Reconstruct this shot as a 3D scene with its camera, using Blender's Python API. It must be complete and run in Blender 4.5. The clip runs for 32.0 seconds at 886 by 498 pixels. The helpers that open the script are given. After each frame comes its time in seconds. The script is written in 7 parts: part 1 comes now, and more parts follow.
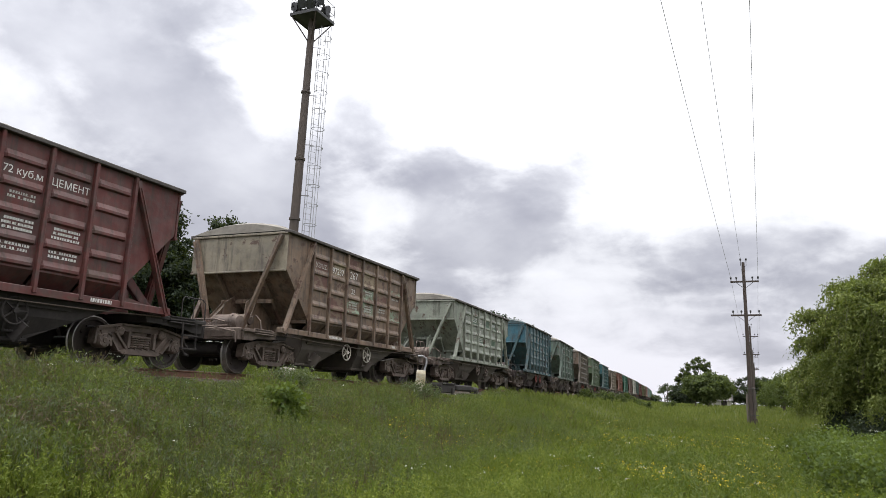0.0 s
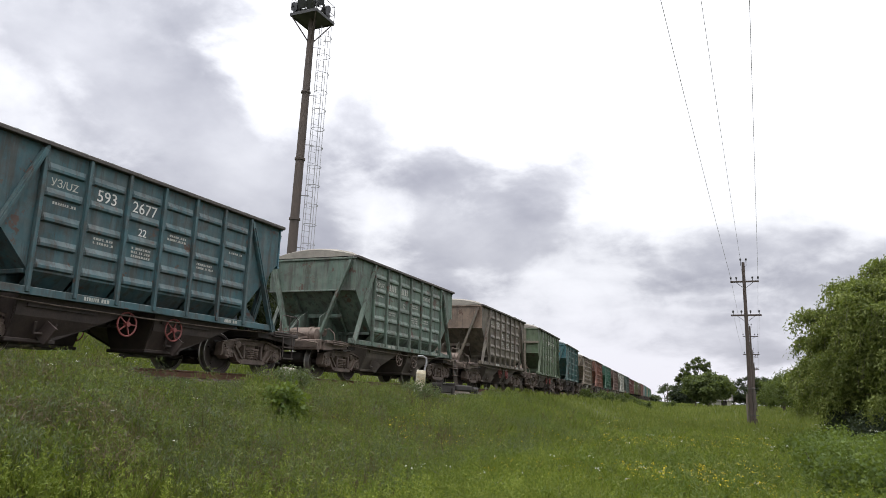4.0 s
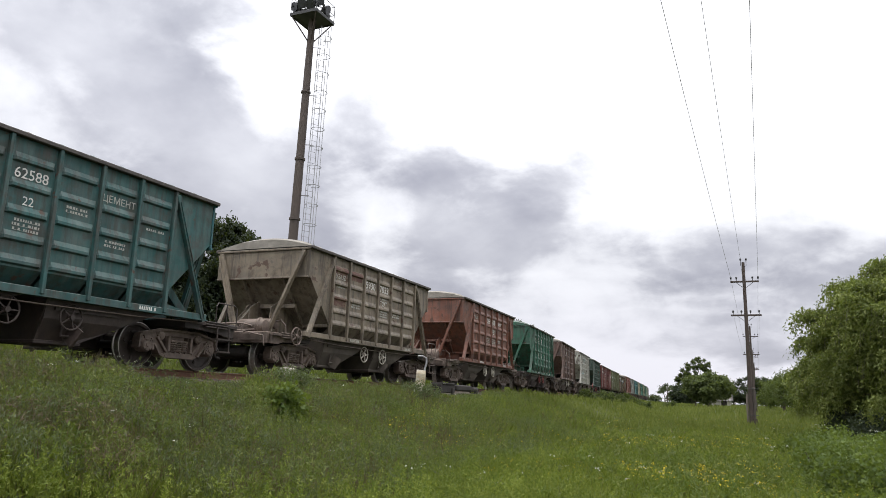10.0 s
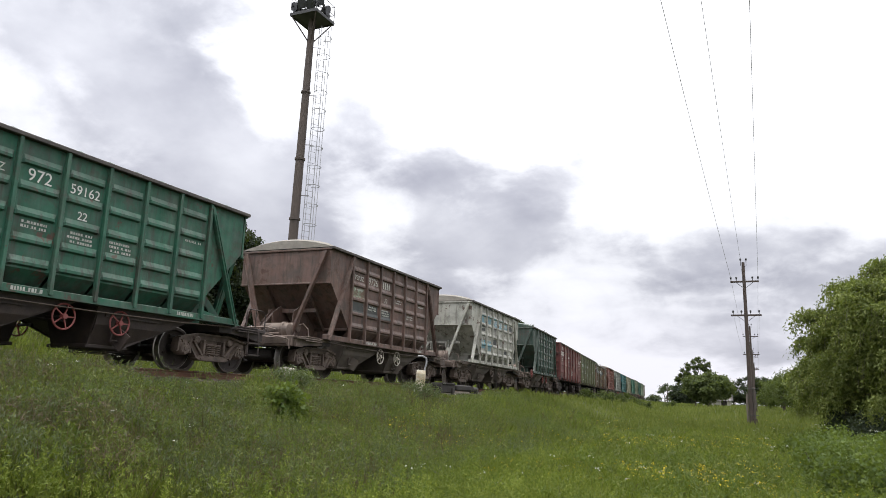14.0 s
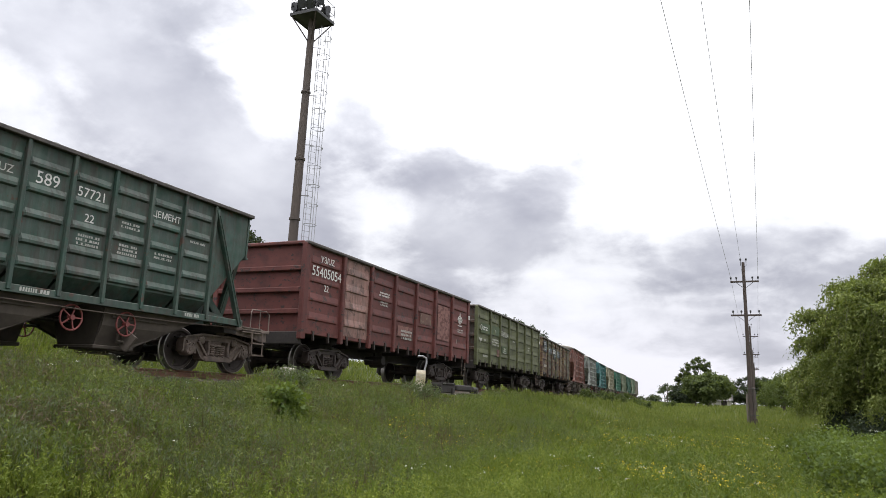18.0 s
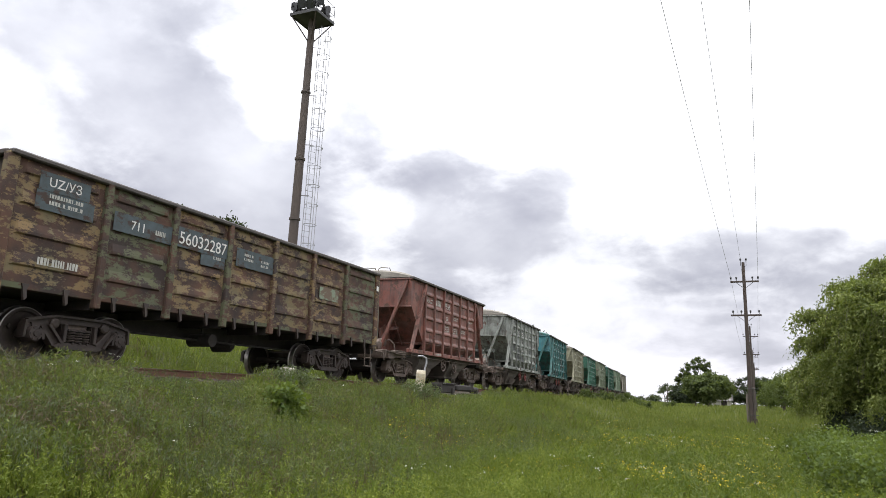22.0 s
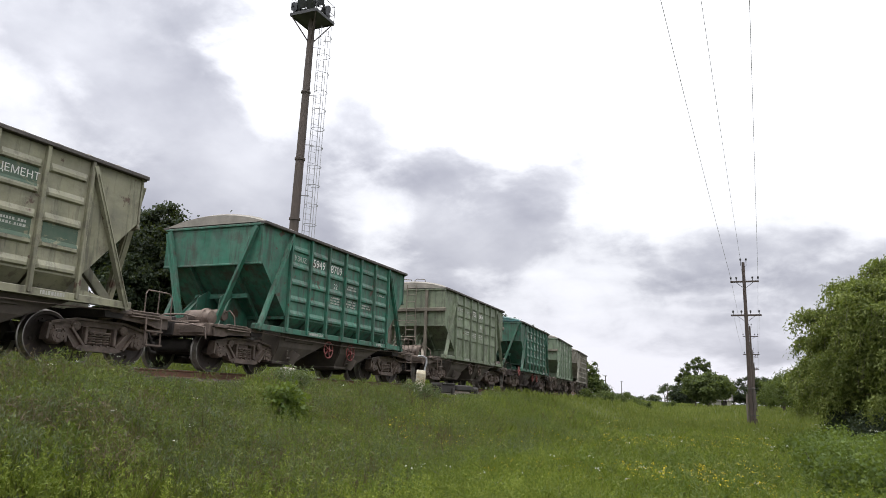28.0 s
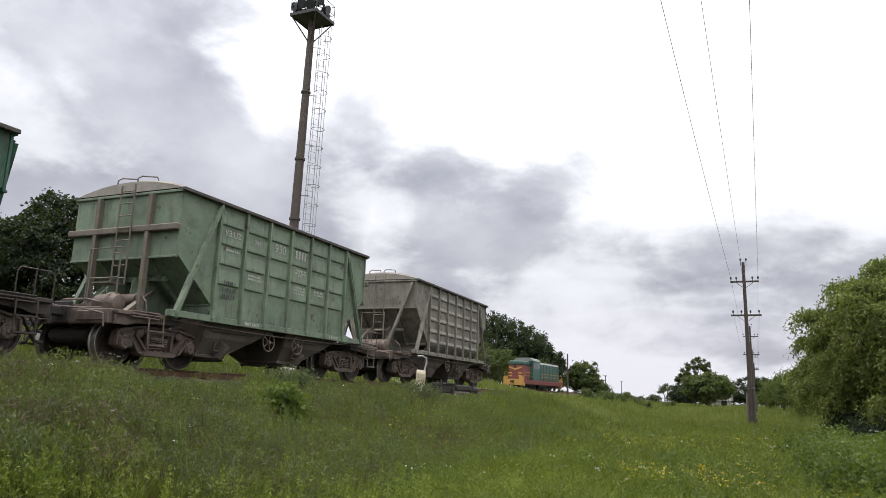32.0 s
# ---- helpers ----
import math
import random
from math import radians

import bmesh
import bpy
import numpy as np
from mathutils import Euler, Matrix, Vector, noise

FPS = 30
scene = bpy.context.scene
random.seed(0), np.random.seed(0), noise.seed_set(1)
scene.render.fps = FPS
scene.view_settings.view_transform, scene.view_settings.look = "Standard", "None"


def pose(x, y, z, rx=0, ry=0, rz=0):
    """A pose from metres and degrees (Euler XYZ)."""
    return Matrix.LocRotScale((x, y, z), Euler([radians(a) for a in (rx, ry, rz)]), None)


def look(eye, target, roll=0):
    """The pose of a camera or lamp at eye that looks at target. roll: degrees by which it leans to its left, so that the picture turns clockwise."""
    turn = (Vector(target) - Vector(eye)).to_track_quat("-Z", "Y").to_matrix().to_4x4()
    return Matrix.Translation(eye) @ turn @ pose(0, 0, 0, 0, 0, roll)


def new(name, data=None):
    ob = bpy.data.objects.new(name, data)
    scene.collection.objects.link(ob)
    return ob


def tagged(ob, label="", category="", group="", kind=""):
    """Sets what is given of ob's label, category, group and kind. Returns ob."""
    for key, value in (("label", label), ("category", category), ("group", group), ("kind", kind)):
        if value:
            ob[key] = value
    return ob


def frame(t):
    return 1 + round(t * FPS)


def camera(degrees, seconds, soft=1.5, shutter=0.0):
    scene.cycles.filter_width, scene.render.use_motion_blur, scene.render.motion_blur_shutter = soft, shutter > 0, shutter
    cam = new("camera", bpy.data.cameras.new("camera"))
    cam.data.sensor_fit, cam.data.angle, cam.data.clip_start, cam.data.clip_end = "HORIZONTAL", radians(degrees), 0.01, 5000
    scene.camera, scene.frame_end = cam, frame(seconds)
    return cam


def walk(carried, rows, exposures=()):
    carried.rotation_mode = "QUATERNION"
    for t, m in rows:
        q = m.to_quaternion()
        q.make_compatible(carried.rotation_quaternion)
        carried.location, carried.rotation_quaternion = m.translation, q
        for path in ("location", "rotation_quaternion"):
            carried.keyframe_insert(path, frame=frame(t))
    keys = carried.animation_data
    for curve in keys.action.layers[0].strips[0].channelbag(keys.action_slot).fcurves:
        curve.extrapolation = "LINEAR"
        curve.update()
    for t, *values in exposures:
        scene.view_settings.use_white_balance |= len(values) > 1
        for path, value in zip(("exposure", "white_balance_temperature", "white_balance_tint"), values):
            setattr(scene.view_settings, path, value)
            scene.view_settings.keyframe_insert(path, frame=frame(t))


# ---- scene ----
# camera: stands still beside the line, 1.3 m above the meadow
EYE = Vector((13.03, 0.0, -0.361))
VIEW = Vector((-0.41553, 0.88747, 0.19932))
cam = camera(63.40, 32.0, soft=0.8)
CAM_POSE = look(EYE, EYE + VIEW * 50, 1.896)
walk(cam, [(0.0, CAM_POSE), (32.0, CAM_POSE)],
     [(0.0, 0.05), (1.0, 0.0), (3.0, 0.04), (6.0, 0.0), (10.0, 0.02), (13.0, 0.12), (14.0, 0.12), (17.0, 0.07), (18.0, 0.11), (20.0, 0.23), (22.0, 0.25), (23.0, 0.18), (25.0, 0.11), (28.0, 0.09), (29.0, 0.02), (30.0, 0.03), (32.0, -0.03)])

# the line: straight beside the camera, bending left through 60 m, then straight again
BEND_AT = [0, 20, 40, 60, 85, 120, 170]
BEND = [0.0008, 0.0026, 0.0038, -0.0001, -0.0006, 0.0, 0.0002]
# the train's way: start, speed, gain of speed
RUN_START, RUN_SPEED, RUN_GAIN, RUN_JERK = -7.133, 7.9002, 0.0666, -0.0001
SECONDS = 32.0

LINE_S = np.arange(-1.0, 500.0, 1.0)
bend = np.interp(LINE_S, BEND_AT, BEND)
bend[LINE_S < 0] = 0
LINE_A = np.concatenate([[0], np.cumsum((bend[1:] + bend[:-1]) / 2)])
turn = (LINE_A[1:] + LINE_A[:-1]) / 2
LINE_X = np.concatenate([[0], np.cumsum(-np.sin(turn))])
LINE_Y = np.concatenate([[-1], -1 + np.cumsum(np.cos(turn))])


def track(s):
    """Place and heading of the line at s metres along it."""
    if s <= -1:
        return Vector((0.0, s, 0.0)), 0.0
    return Vector((np.interp(s, LINE_S, LINE_X), np.interp(s, LINE_S, LINE_Y), 0.0)), float(np.interp(s, LINE_S, LINE_A))


def lateral(x, y):
    """Metres to the right of the line's middle."""
    return (x - np.interp(y, LINE_Y, LINE_X)) * np.cos(np.interp(y, LINE_Y, LINE_A))


def travelled(t):
    return RUN_START + RUN_SPEED * t + RUN_GAIN * t * t / 2 + RUN_JERK * t ** 3


# ---- light ----
world = bpy.data.worlds.new("overcast_sky")
scene.world = world
world.use_nodes = True
SUN_EL, SUN_AZ = radians(73), radians(160)   # azimuth from +y towards +x


def sky_nodes():
    nt = world.node_tree
    nt.nodes.clear()
    N, L = nt.nodes.new, nt.links.new

    def math_n(op, a, b=None, clamp=False):
        n = N("ShaderNodeMath")
        n.operation, n.use_clamp = op, clamp
        for i, v in enumerate((a, b)):
            if v is None:
                continue
            if isinstance(v, (int, float)):
                n.inputs[i].default_value = v
            else:
                L(v, n.inputs[i])
        return n.outputs[0]

    def ramp(v, lo, hi):
        n = N("ShaderNodeMapRange")
        n.interpolation_type = "SMOOTHSTEP"
        L(v, n.inputs[0])
        n.inputs[1].default_value, n.inputs[2].default_value = lo, hi
        return n.outputs[0]

    def mix(fac, a, b):
        n = N("ShaderNodeMix")
        n.data_type = "RGBA"
        L(fac, n.inputs[0])
        for i, v in ((6, a), (7, b)):
            if isinstance(v, tuple):
                n.inputs[i].default_value = (*v, 1)
            else:
                L(v, n.inputs[i])
        return n.outputs[2]

    co = N("ShaderNodeTexCoord").outputs["Generated"]
    sep = N("ShaderNodeSeparateXYZ")
    L(co, sep.inputs[0])
    x, y, z = sep.outputs
    zc = math_n("ADD", math_n("MAXIMUM", z, 0.0), 0.42)
    flat = N("ShaderNodeCombineXYZ")
    L(math_n("DIVIDE", x, zc), flat.inputs[0])
    L(math_n("DIVIDE", y, zc), flat.inputs[1])

    def noise_n(scale, detail, off, rough=0.55, warp=0.0):
        m = N("ShaderNodeMapping")
        m.inputs["Location"].default_value = off
        L(flat.outputs[0], m.inputs[0])
        n = N("ShaderNodeTexNoise")
        n.inputs["Scale"].default_value, n.inputs["Detail"].default_value = scale, detail
        n.inputs["Roughness"].default_value, n.inputs["Distortion"].default_value = rough, warp
        L(m.outputs[0], n.inputs["Vector"])
        return n.outputs[0]

    # billows: three octaves of heaped cloud, and the same field a little higher up for the lit tops
    fn = math_n("SUBTRACT", noise_n(4.3, 9, (CLOUD_X, CLOUD_Y, 2.0), 0.55, 0.15), 0.5)
    fu = math_n("SUBTRACT", noise_n(4.3, 9, (CLOUD_X - 0.030, CLOUD_Y + 0.062, 2.0), 0.55, 0.15), 0.5)
    rim = math_n("SUBTRACT", fn, fu)
    gn = math_n("SUBTRACT", noise_n(1.05, 5, (CLOUD_X + 3.0, CLOUD_Y + 7.0, 5.0), 0.5, 0.2), 0.5)
    mott = math_n("SUBTRACT", noise_n(4.0, 7, (CLOUD_X + 9.0, CLOUD_Y, 1.0), 0.5, 0.1), 0.5)
    az = math_n("ARCTAN2", x, y)          # 0 along the line, minus to the left
    el = math_n("ARCSINE", z)

    # cloud banks: (azimuth, elevation, half width, half height, weight), broken up by the billows
    total = None
    for a0, e0, w, h, k in BANKS:
        da = math_n("DIVIDE", math_n("SUBTRACT", math_n("ADD", az, math_n("MULTIPLY", gn, 0.35)), radians(a0)), radians(w))
        de = math_n("DIVIDE", math_n("SUBTRACT", math_n("ADD", el, math_n("MULTIPLY", gn, 0.10)), radians(e0)), radians(h))
        d2 = math_n("ADD", math_n("MULTIPLY", da, da), math_n("MULTIPLY", de, de))
        g = math_n("MULTIPLY", math_n("SUBTRACT", 1.0, ramp(d2, 0.1, 1.5)), k)
        total = g if total is None else math_n("MAXIMUM", total, g)
    billow = math_n("ADD", math_n("MULTIPLY", fn, 5.2), math_n("MULTIPLY", gn, 1.2))
    depth = math_n("SUBTRACT", math_n("ADD", total, billow), math_n("MULTIPLY", rim, 2.4))
    body = ramp(depth, 0.28, 1.0)
    veil = ramp(math_n("ADD", total, math_n("MULTIPLY", billow, 0.42)), 0.05, 1.0)       # thin grey layer behind the heaps
    heaps = math_n("MULTIPLY", body, math_n("ADD", 0.31, math_n("MULTIPLY", mott, 0.6)))
    grey = math_n("ADD", math_n("MULTIPLY", veil, math_n("ADD", 0.46, math_n("MULTIPLY", mott, 0.5))), heaps, True)

    # overcast: three times brighter overhead than low down, brightest about the hidden sun
    dot = N("ShaderNodeVectorMath")
    dot.operation = "DOT_PRODUCT"
    L(co, dot.inputs[0])
    dot.inputs[1].default_value = (math.cos(SUN_EL) * math.sin(SUN_AZ), math.cos(SUN_EL) * math.cos(SUN_AZ), math.sin(SUN_EL))
    glow = ramp(dot.outputs["Value"], 0.45, 1.0)
    lum = math_n("ADD", math_n("ADD", math_n("ADD", 0.97, math_n("MULTIPLY", ramp(el, 0.12, 0.44), 0.40)), math_n("MULTIPLY", ramp(el, 0.35, 1.3), 1.8)), math_n("MULTIPLY", glow, 1.0))
    white = mix(ramp(el, 0.0, 0.22), (0.92, 0.912, 1.0), (0.99, 1.0, 1.05))
    dark = mix(ramp(el, 0.1, 0.6), (0.39, 0.395, 0.47), (0.26, 0.27, 0.325))
    cloud = mix(grey, white, dark)
    scaled = N("ShaderNodeVectorMath")
    scaled.operation = "SCALE"
    L(cloud, scaled.inputs[0])
    L(lum, scaled.inputs["Scale"])

    sky = N("ShaderNodeTexSky")
    sky.sky_type, sky.sun_disc = "NISHITA", False
    sky.sun_elevation, sky.sun_rotation = SUN_EL, SUN_AZ
    dim = N("ShaderNodeVectorMath")
    dim.operation = "SCALE"
    L(sky.outputs[0], dim.inputs[0])
    dim.inputs["Scale"].default_value = 0.1
    cover = N("ShaderNodeMix")
    cover.data_type = "RGBA"
    cover.inputs[0].default_value = 0.95
    L(dim.outputs[0], cover.inputs[6])
    L(scaled.outputs[0], cover.inputs[7])
    bg = N("ShaderNodeBackground")
    bg.inputs["Strength"].default_value = 1.0
    L(cover.outputs[2], bg.inputs[0])
    out = N("ShaderNodeOutputWorld")
    L(bg.outputs[0], out.inputs[0])


CLOUD_X, CLOUD_Y = 1.3, 0.4
BANKS = [(-53, 16, 20, 11, 1.05), (-40, 14.5, 12, 7.5, 0.98), (-56, 26, 18, 7, 0.55), (-36, 19, 9, 5.5, 0.72), (-46, 20, 10, 5, 0.8), (-44, 23, 11, 5, 0.45), (-24.5, 14.5, 11, 6.5, 0.62), (-19, 12.5, 8, 3.6, 0.66), (-23, 17.5, 8, 3.4, 0.45),
         (-12, 11.5, 7, 2.8, 0.6), (3.5, 11.0, 10, 3.2, 0.60), (-5, 8.6, 16, 2.4, 0.58), (-18, 8.2, 13, 2.6, 0.58), (-1, 5.2, 18, 2.6, 0.74), (-24, 5.0, 14, 2.6, 0.55), (-80, 22, 18, 14, 0.8), (60, 20, 34, 10, 0.8)]
sky_nodes()

sun = new("sun", bpy.data.lights.new("sun", "SUN"))
sun.data.energy, sun.data.angle, sun.data.color = 1.1, radians(25), (1.0, 0.97, 0.92)
sun.matrix_world = look((0, 0, 60), (-math.cos(SUN_EL) * math.sin(SUN_AZ) * 10, -math.cos(SUN_EL) * math.cos(SUN_AZ) * 10, 60 - math.sin(SUN_EL) * 10))


# ---- materials ----
def material(name, rough=0.8, metal=0.0):
    m = bpy.data.materials.new(name)
    m.use_nodes = True
    b = m.node_tree.nodes["Principled BSDF"]
    b.inputs["Roughness"].default_value, b.inputs["Metallic"].default_value = rough, metal
    return m, m.node_tree, b


def tex_noise(nt, scale, detail=4, rough=0.55, vec=None, stretch=None, kind="Object"):
    co = nt.nodes.new("ShaderNodeTexCoord")
    src = co.outputs[kind]
    if stretch:
        mp = nt.nodes.new("ShaderNodeMapping")
        mp.inputs["Scale"].default_value = stretch
        nt.links.new(src, mp.inputs[0])
        src = mp.outputs[0]
    if vec:
        ad = nt.nodes.new("ShaderNodeVectorMath")
        nt.links.new(src, ad.inputs[0])
        nt.links.new(vec, ad.inputs[1])
        src = ad.outputs[0]
    n = nt.nodes.new("ShaderNodeTexNoise")
    n.inputs["Scale"].default_value, n.inputs["Detail"].default_value, n.inputs["Roughness"].default_value = scale, detail, rough
    nt.links.new(src, n.inputs["Vector"])
    return n.outputs[0]


def ramp_n(nt, src, lo, hi, a=0.0, b=1.0):
    n = nt.nodes.new("ShaderNodeMapRange")
    nt.links.new(src, n.inputs[0])
    for i, v in enumerate((lo, hi, a, b)):
        n.inputs[i + 1].default_value = v
    return n.outputs[0]


def mixc(nt, fac, a, b, how="MIX"):
    n = nt.nodes.new("ShaderNodeMix")
    n.data_type, n.blend_type = "RGBA", how
    if isinstance(fac, float):
        n.inputs[0].default_value = fac
    else:
        nt.links.new(fac, n.inputs[0])
    for i, v in ((6, a), (7, b)):
        if isinstance(v, tuple):
            n.inputs[i].default_value = (*v, 1)
        else:
            nt.links.new(v, n.inputs[i])
    return n.outputs[2]


def bump_n(nt, b, height, strength=0.3, dist=0.02):
    n = nt.nodes.new("ShaderNodeBump")
    n.inputs["Strength"].default_value, n.inputs["Distance"].default_value = strength, dist
    nt.links.new(height, n.inputs["Height"])
    nt.links.new(n.outputs[0], b.inputs["Normal"])


def rand_vec(nt):
    oi = nt.nodes.new("ShaderNodeObjectInfo")
    m = nt.nodes.new("ShaderNodeMath")
    m.operation = "MULTIPLY"
    nt.links.new(oi.outputs["Random"], m.inputs[0])
    m.inputs[1].default_value = 37.0
    return m.outputs[0], oi.outputs["Random"]


def wagon_paint(name, base, dust=(0.30, 0.27, 0.23), dusty=0.45, rust=0.3, faded=None, grime=0.55):
    """Old gloss paint: faded patches, cement dust in streaks, rust where it has flaked."""
    m, nt, b = material(name, 0.62)
    base, dust = tuple(c * 0.55 for c in base), tuple(c * 0.60 for c in dust)
    rv, rnd = rand_vec(nt)
    faded = faded or tuple(min(1, c * 1.35 + 0.012) for c in base)
    deep = tuple(c * 0.6 for c in base)
    patch = ramp_n(nt, tex_noise(nt, 0.9, 5, 0.6, rv), 0.38, 0.66)
    col = mixc(nt, patch, deep, faded)
    col = mixc(nt, ramp_n(nt, rnd, 0.0, 1.0, 0.0, 0.38), col, deep)      # each sheet has aged in its own way
    mid = ramp_n(nt, tex_noise(nt, 4.0, 6, 0.65, rv), 0.35, 0.7)
    col = mixc(nt, mid, col, base)
    film = ramp_n(nt, tex_noise(nt, 1.7, 7, 0.62, rv, (1.0, 1.0, 1.9)), 0.47, 0.62, 0.0, 0.30 + 0.35 * grime)
    col = mixc(nt, film, col, mixc(nt, 0.55, deep, (0.055, 0.052, 0.05)))
    streak = ramp_n(nt, tex_noise(nt, 1.0, 5, 0.6, rv, (5.0, 5.0, 0.55)), 0.48 - 0.22 * dusty, 0.88 - 0.25 * dusty, 0.0, 0.10 + 0.75 * dusty)
    col = mixc(nt, streak, col, dust)
    geo = nt.nodes.new("ShaderNodeNewGeometry")      # faces turned up go paler: cement dust, and light painted on rib tops
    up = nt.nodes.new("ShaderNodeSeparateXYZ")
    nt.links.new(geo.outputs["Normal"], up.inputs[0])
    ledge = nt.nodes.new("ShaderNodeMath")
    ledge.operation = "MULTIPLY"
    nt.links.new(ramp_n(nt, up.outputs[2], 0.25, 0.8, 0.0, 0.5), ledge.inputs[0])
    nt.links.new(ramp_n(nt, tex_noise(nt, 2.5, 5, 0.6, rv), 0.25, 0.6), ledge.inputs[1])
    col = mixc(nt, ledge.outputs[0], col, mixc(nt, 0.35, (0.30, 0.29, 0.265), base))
    runs = ramp_n(nt, tex_noise(nt, 1.3, 7, 0.68, rv, (4.5, 4.5, 0.45)), 0.56 - 0.10 * grime, 0.66 - 0.08 * grime, 0.0, 0.35 + 0.5 * grime)
    col = mixc(nt, runs, col, (0.030, 0.024, 0.019))
    soot = ramp_n(nt, tex_noise(nt, 2.2, 8, 0.7, rv), 0.57 - 0.08 * grime, 0.68 - 0.08 * grime, 0.0, 0.3 + 0.45 * grime)
    col = mixc(nt, soot, col, (0.040, 0.030, 0.023))
    spots = ramp_n(nt, tex_noise(nt, 2.6, 8, 0.62, rv), 0.64 - 0.15 * rust, 0.68 - 0.14 * rust, 0.0, 0.9)
    col = mixc(nt, spots, col, (0.060, 0.030, 0.020))
    nt.links.new(col, b.inputs["Base Color"])
    rg = ramp_n(nt, tex_noise(nt, 3.0, 4, 0.6, rv), 0.3, 0.7, 0.5, 0.85)
    nt.links.new(rg, b.inputs["Roughness"])
    bump_n(nt, b, tex_noise(nt, 9.0, 6, 0.6, rv), 0.25, 0.015)
    return m


def flaking_paint(name):
    """Old ochre paint, some sheets green, scaled off in long tatters down to dark rust."""
    m, nt, b = material(name, 0.85)
    rv, rnd = rand_vec(nt)
    green = ramp_n(nt, rnd, 0.60, 0.66)
    col = mixc(nt, green, (0.165, 0.108, 0.046), (0.070, 0.076, 0.036))
    fade = ramp_n(nt, tex_noise(nt, 1.6, 5, 0.6, rv), 0.40, 0.62)
    col = mixc(nt, fade, col, mixc(nt, 0.5, col, (0.085, 0.098, 0.062)))
    grain = ramp_n(nt, tex_noise(nt, 7.0, 6, 0.7, rv, (1.0, 0.6, 1.6)), 0.35, 0.7, 0.0, 0.6)
    col = mixc(nt, grain, col, mixc(nt, 0.5, col, (0.06, 0.045, 0.03)))
    bare = ramp_n(nt, tex_noise(nt, 1.3, 6, 0.6, rv), 0.40, 0.62)
    rust = mixc(nt, bare, (0.024, 0.015, 0.012), (0.072, 0.034, 0.020))
    flake = ramp_n(nt, tex_noise(nt, 3.4, 12, 0.76, rv, (1.0, 0.65, 1.5)), 0.462, 0.50)
    col = mixc(nt, flake, col, rust)
    nt.links.new(col, b.inputs["Base Color"])
    bump_n(nt, b, flake, 0.5, 0.006)
    return m


def chipped_paint(name, base, faded, chip):
    """Flat paint with faded clouds, knocked through in small dark chips."""
    m, nt, b = material(name, 0.7)
    rv, rnd = rand_vec(nt)
    col = mixc(nt, ramp_n(nt, tex_noise(nt, 0.9, 6, 0.6, rv), 0.38, 0.64), base, faded)
    col = mixc(nt, ramp_n(nt, rnd, 0.0, 1.0, 0.0, 0.4), col, tuple(v * 0.6 for v in base))
    dirt = ramp_n(nt, tex_noise(nt, 2.6, 8, 0.66, rv, (1.0, 1.0, 1.3)), 0.46, 0.66, 0.0, 0.65)
    col = mixc(nt, dirt, col, tuple(v * 0.42 for v in base))
    gone = ramp_n(nt, tex_noise(nt, 4.2, 9, 0.7, rv, (1.0, 0.8, 1.4)), 0.575, 0.60, 0.0, 0.95)
    col = mixc(nt, gone, col, chip)
    nt.links.new(col, b.inputs["Base Color"])
    bump_n(nt, b, tex_noise(nt, 9.0, 6, 0.6, rv), 0.3, 0.012)
    return m


def grimy(name, base, other, rough=0.8, metal=0.0, scale=5.0, bump=0.3, bdist=0.01, ledge=None):
    m, nt, b = material(name, rough, metal)
    rv, rnd = rand_vec(nt)
    f1 = ramp_n(nt, tex_noise(nt, scale, 6, 0.65, rv), 0.33, 0.68)
    f2 = ramp_n(nt, tex_noise(nt, scale * 6, 5, 0.6, rv), 0.35, 0.7, 0.0, 0.5)
    col = mixc(nt, f1, base, other)
    col = mixc(nt, f2, col, tuple(c * 0.6 for c in base))
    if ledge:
        geo = nt.nodes.new("ShaderNodeNewGeometry")      # what faces up takes the ledge colour
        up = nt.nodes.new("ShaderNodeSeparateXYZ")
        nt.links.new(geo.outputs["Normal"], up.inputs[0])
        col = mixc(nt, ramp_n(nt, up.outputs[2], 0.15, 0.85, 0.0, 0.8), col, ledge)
    nt.links.new(col, b.inputs["Base Color"])
    bump_n(nt, b, tex_noise(nt, scale * 4, 6, 0.65, rv), bump, bdist)
    return m


def worn(name, a, c, under, gone):
    """Painted patch rubbed through to what lies under it."""
    m, nt, b = material(name, 0.8)
    rv, rnd = rand_vec(nt)
    col = mixc(nt, ramp_n(nt, tex_noise(nt, 5.0, 6, 0.65, rv), 0.33, 0.68), a, c)
    lost = ramp_n(nt, tex_noise(nt, 3.2, 10, 0.7, rv, (1.0, 0.8, 1.4)), 0.60 - 0.16 * gone, 0.65 - 0.14 * gone)
    col = mixc(nt, lost, col, under)
    nt.links.new(col, b.inputs["Base Color"])
    bump_n(nt, b, lost, 0.3, 0.004)
    return m


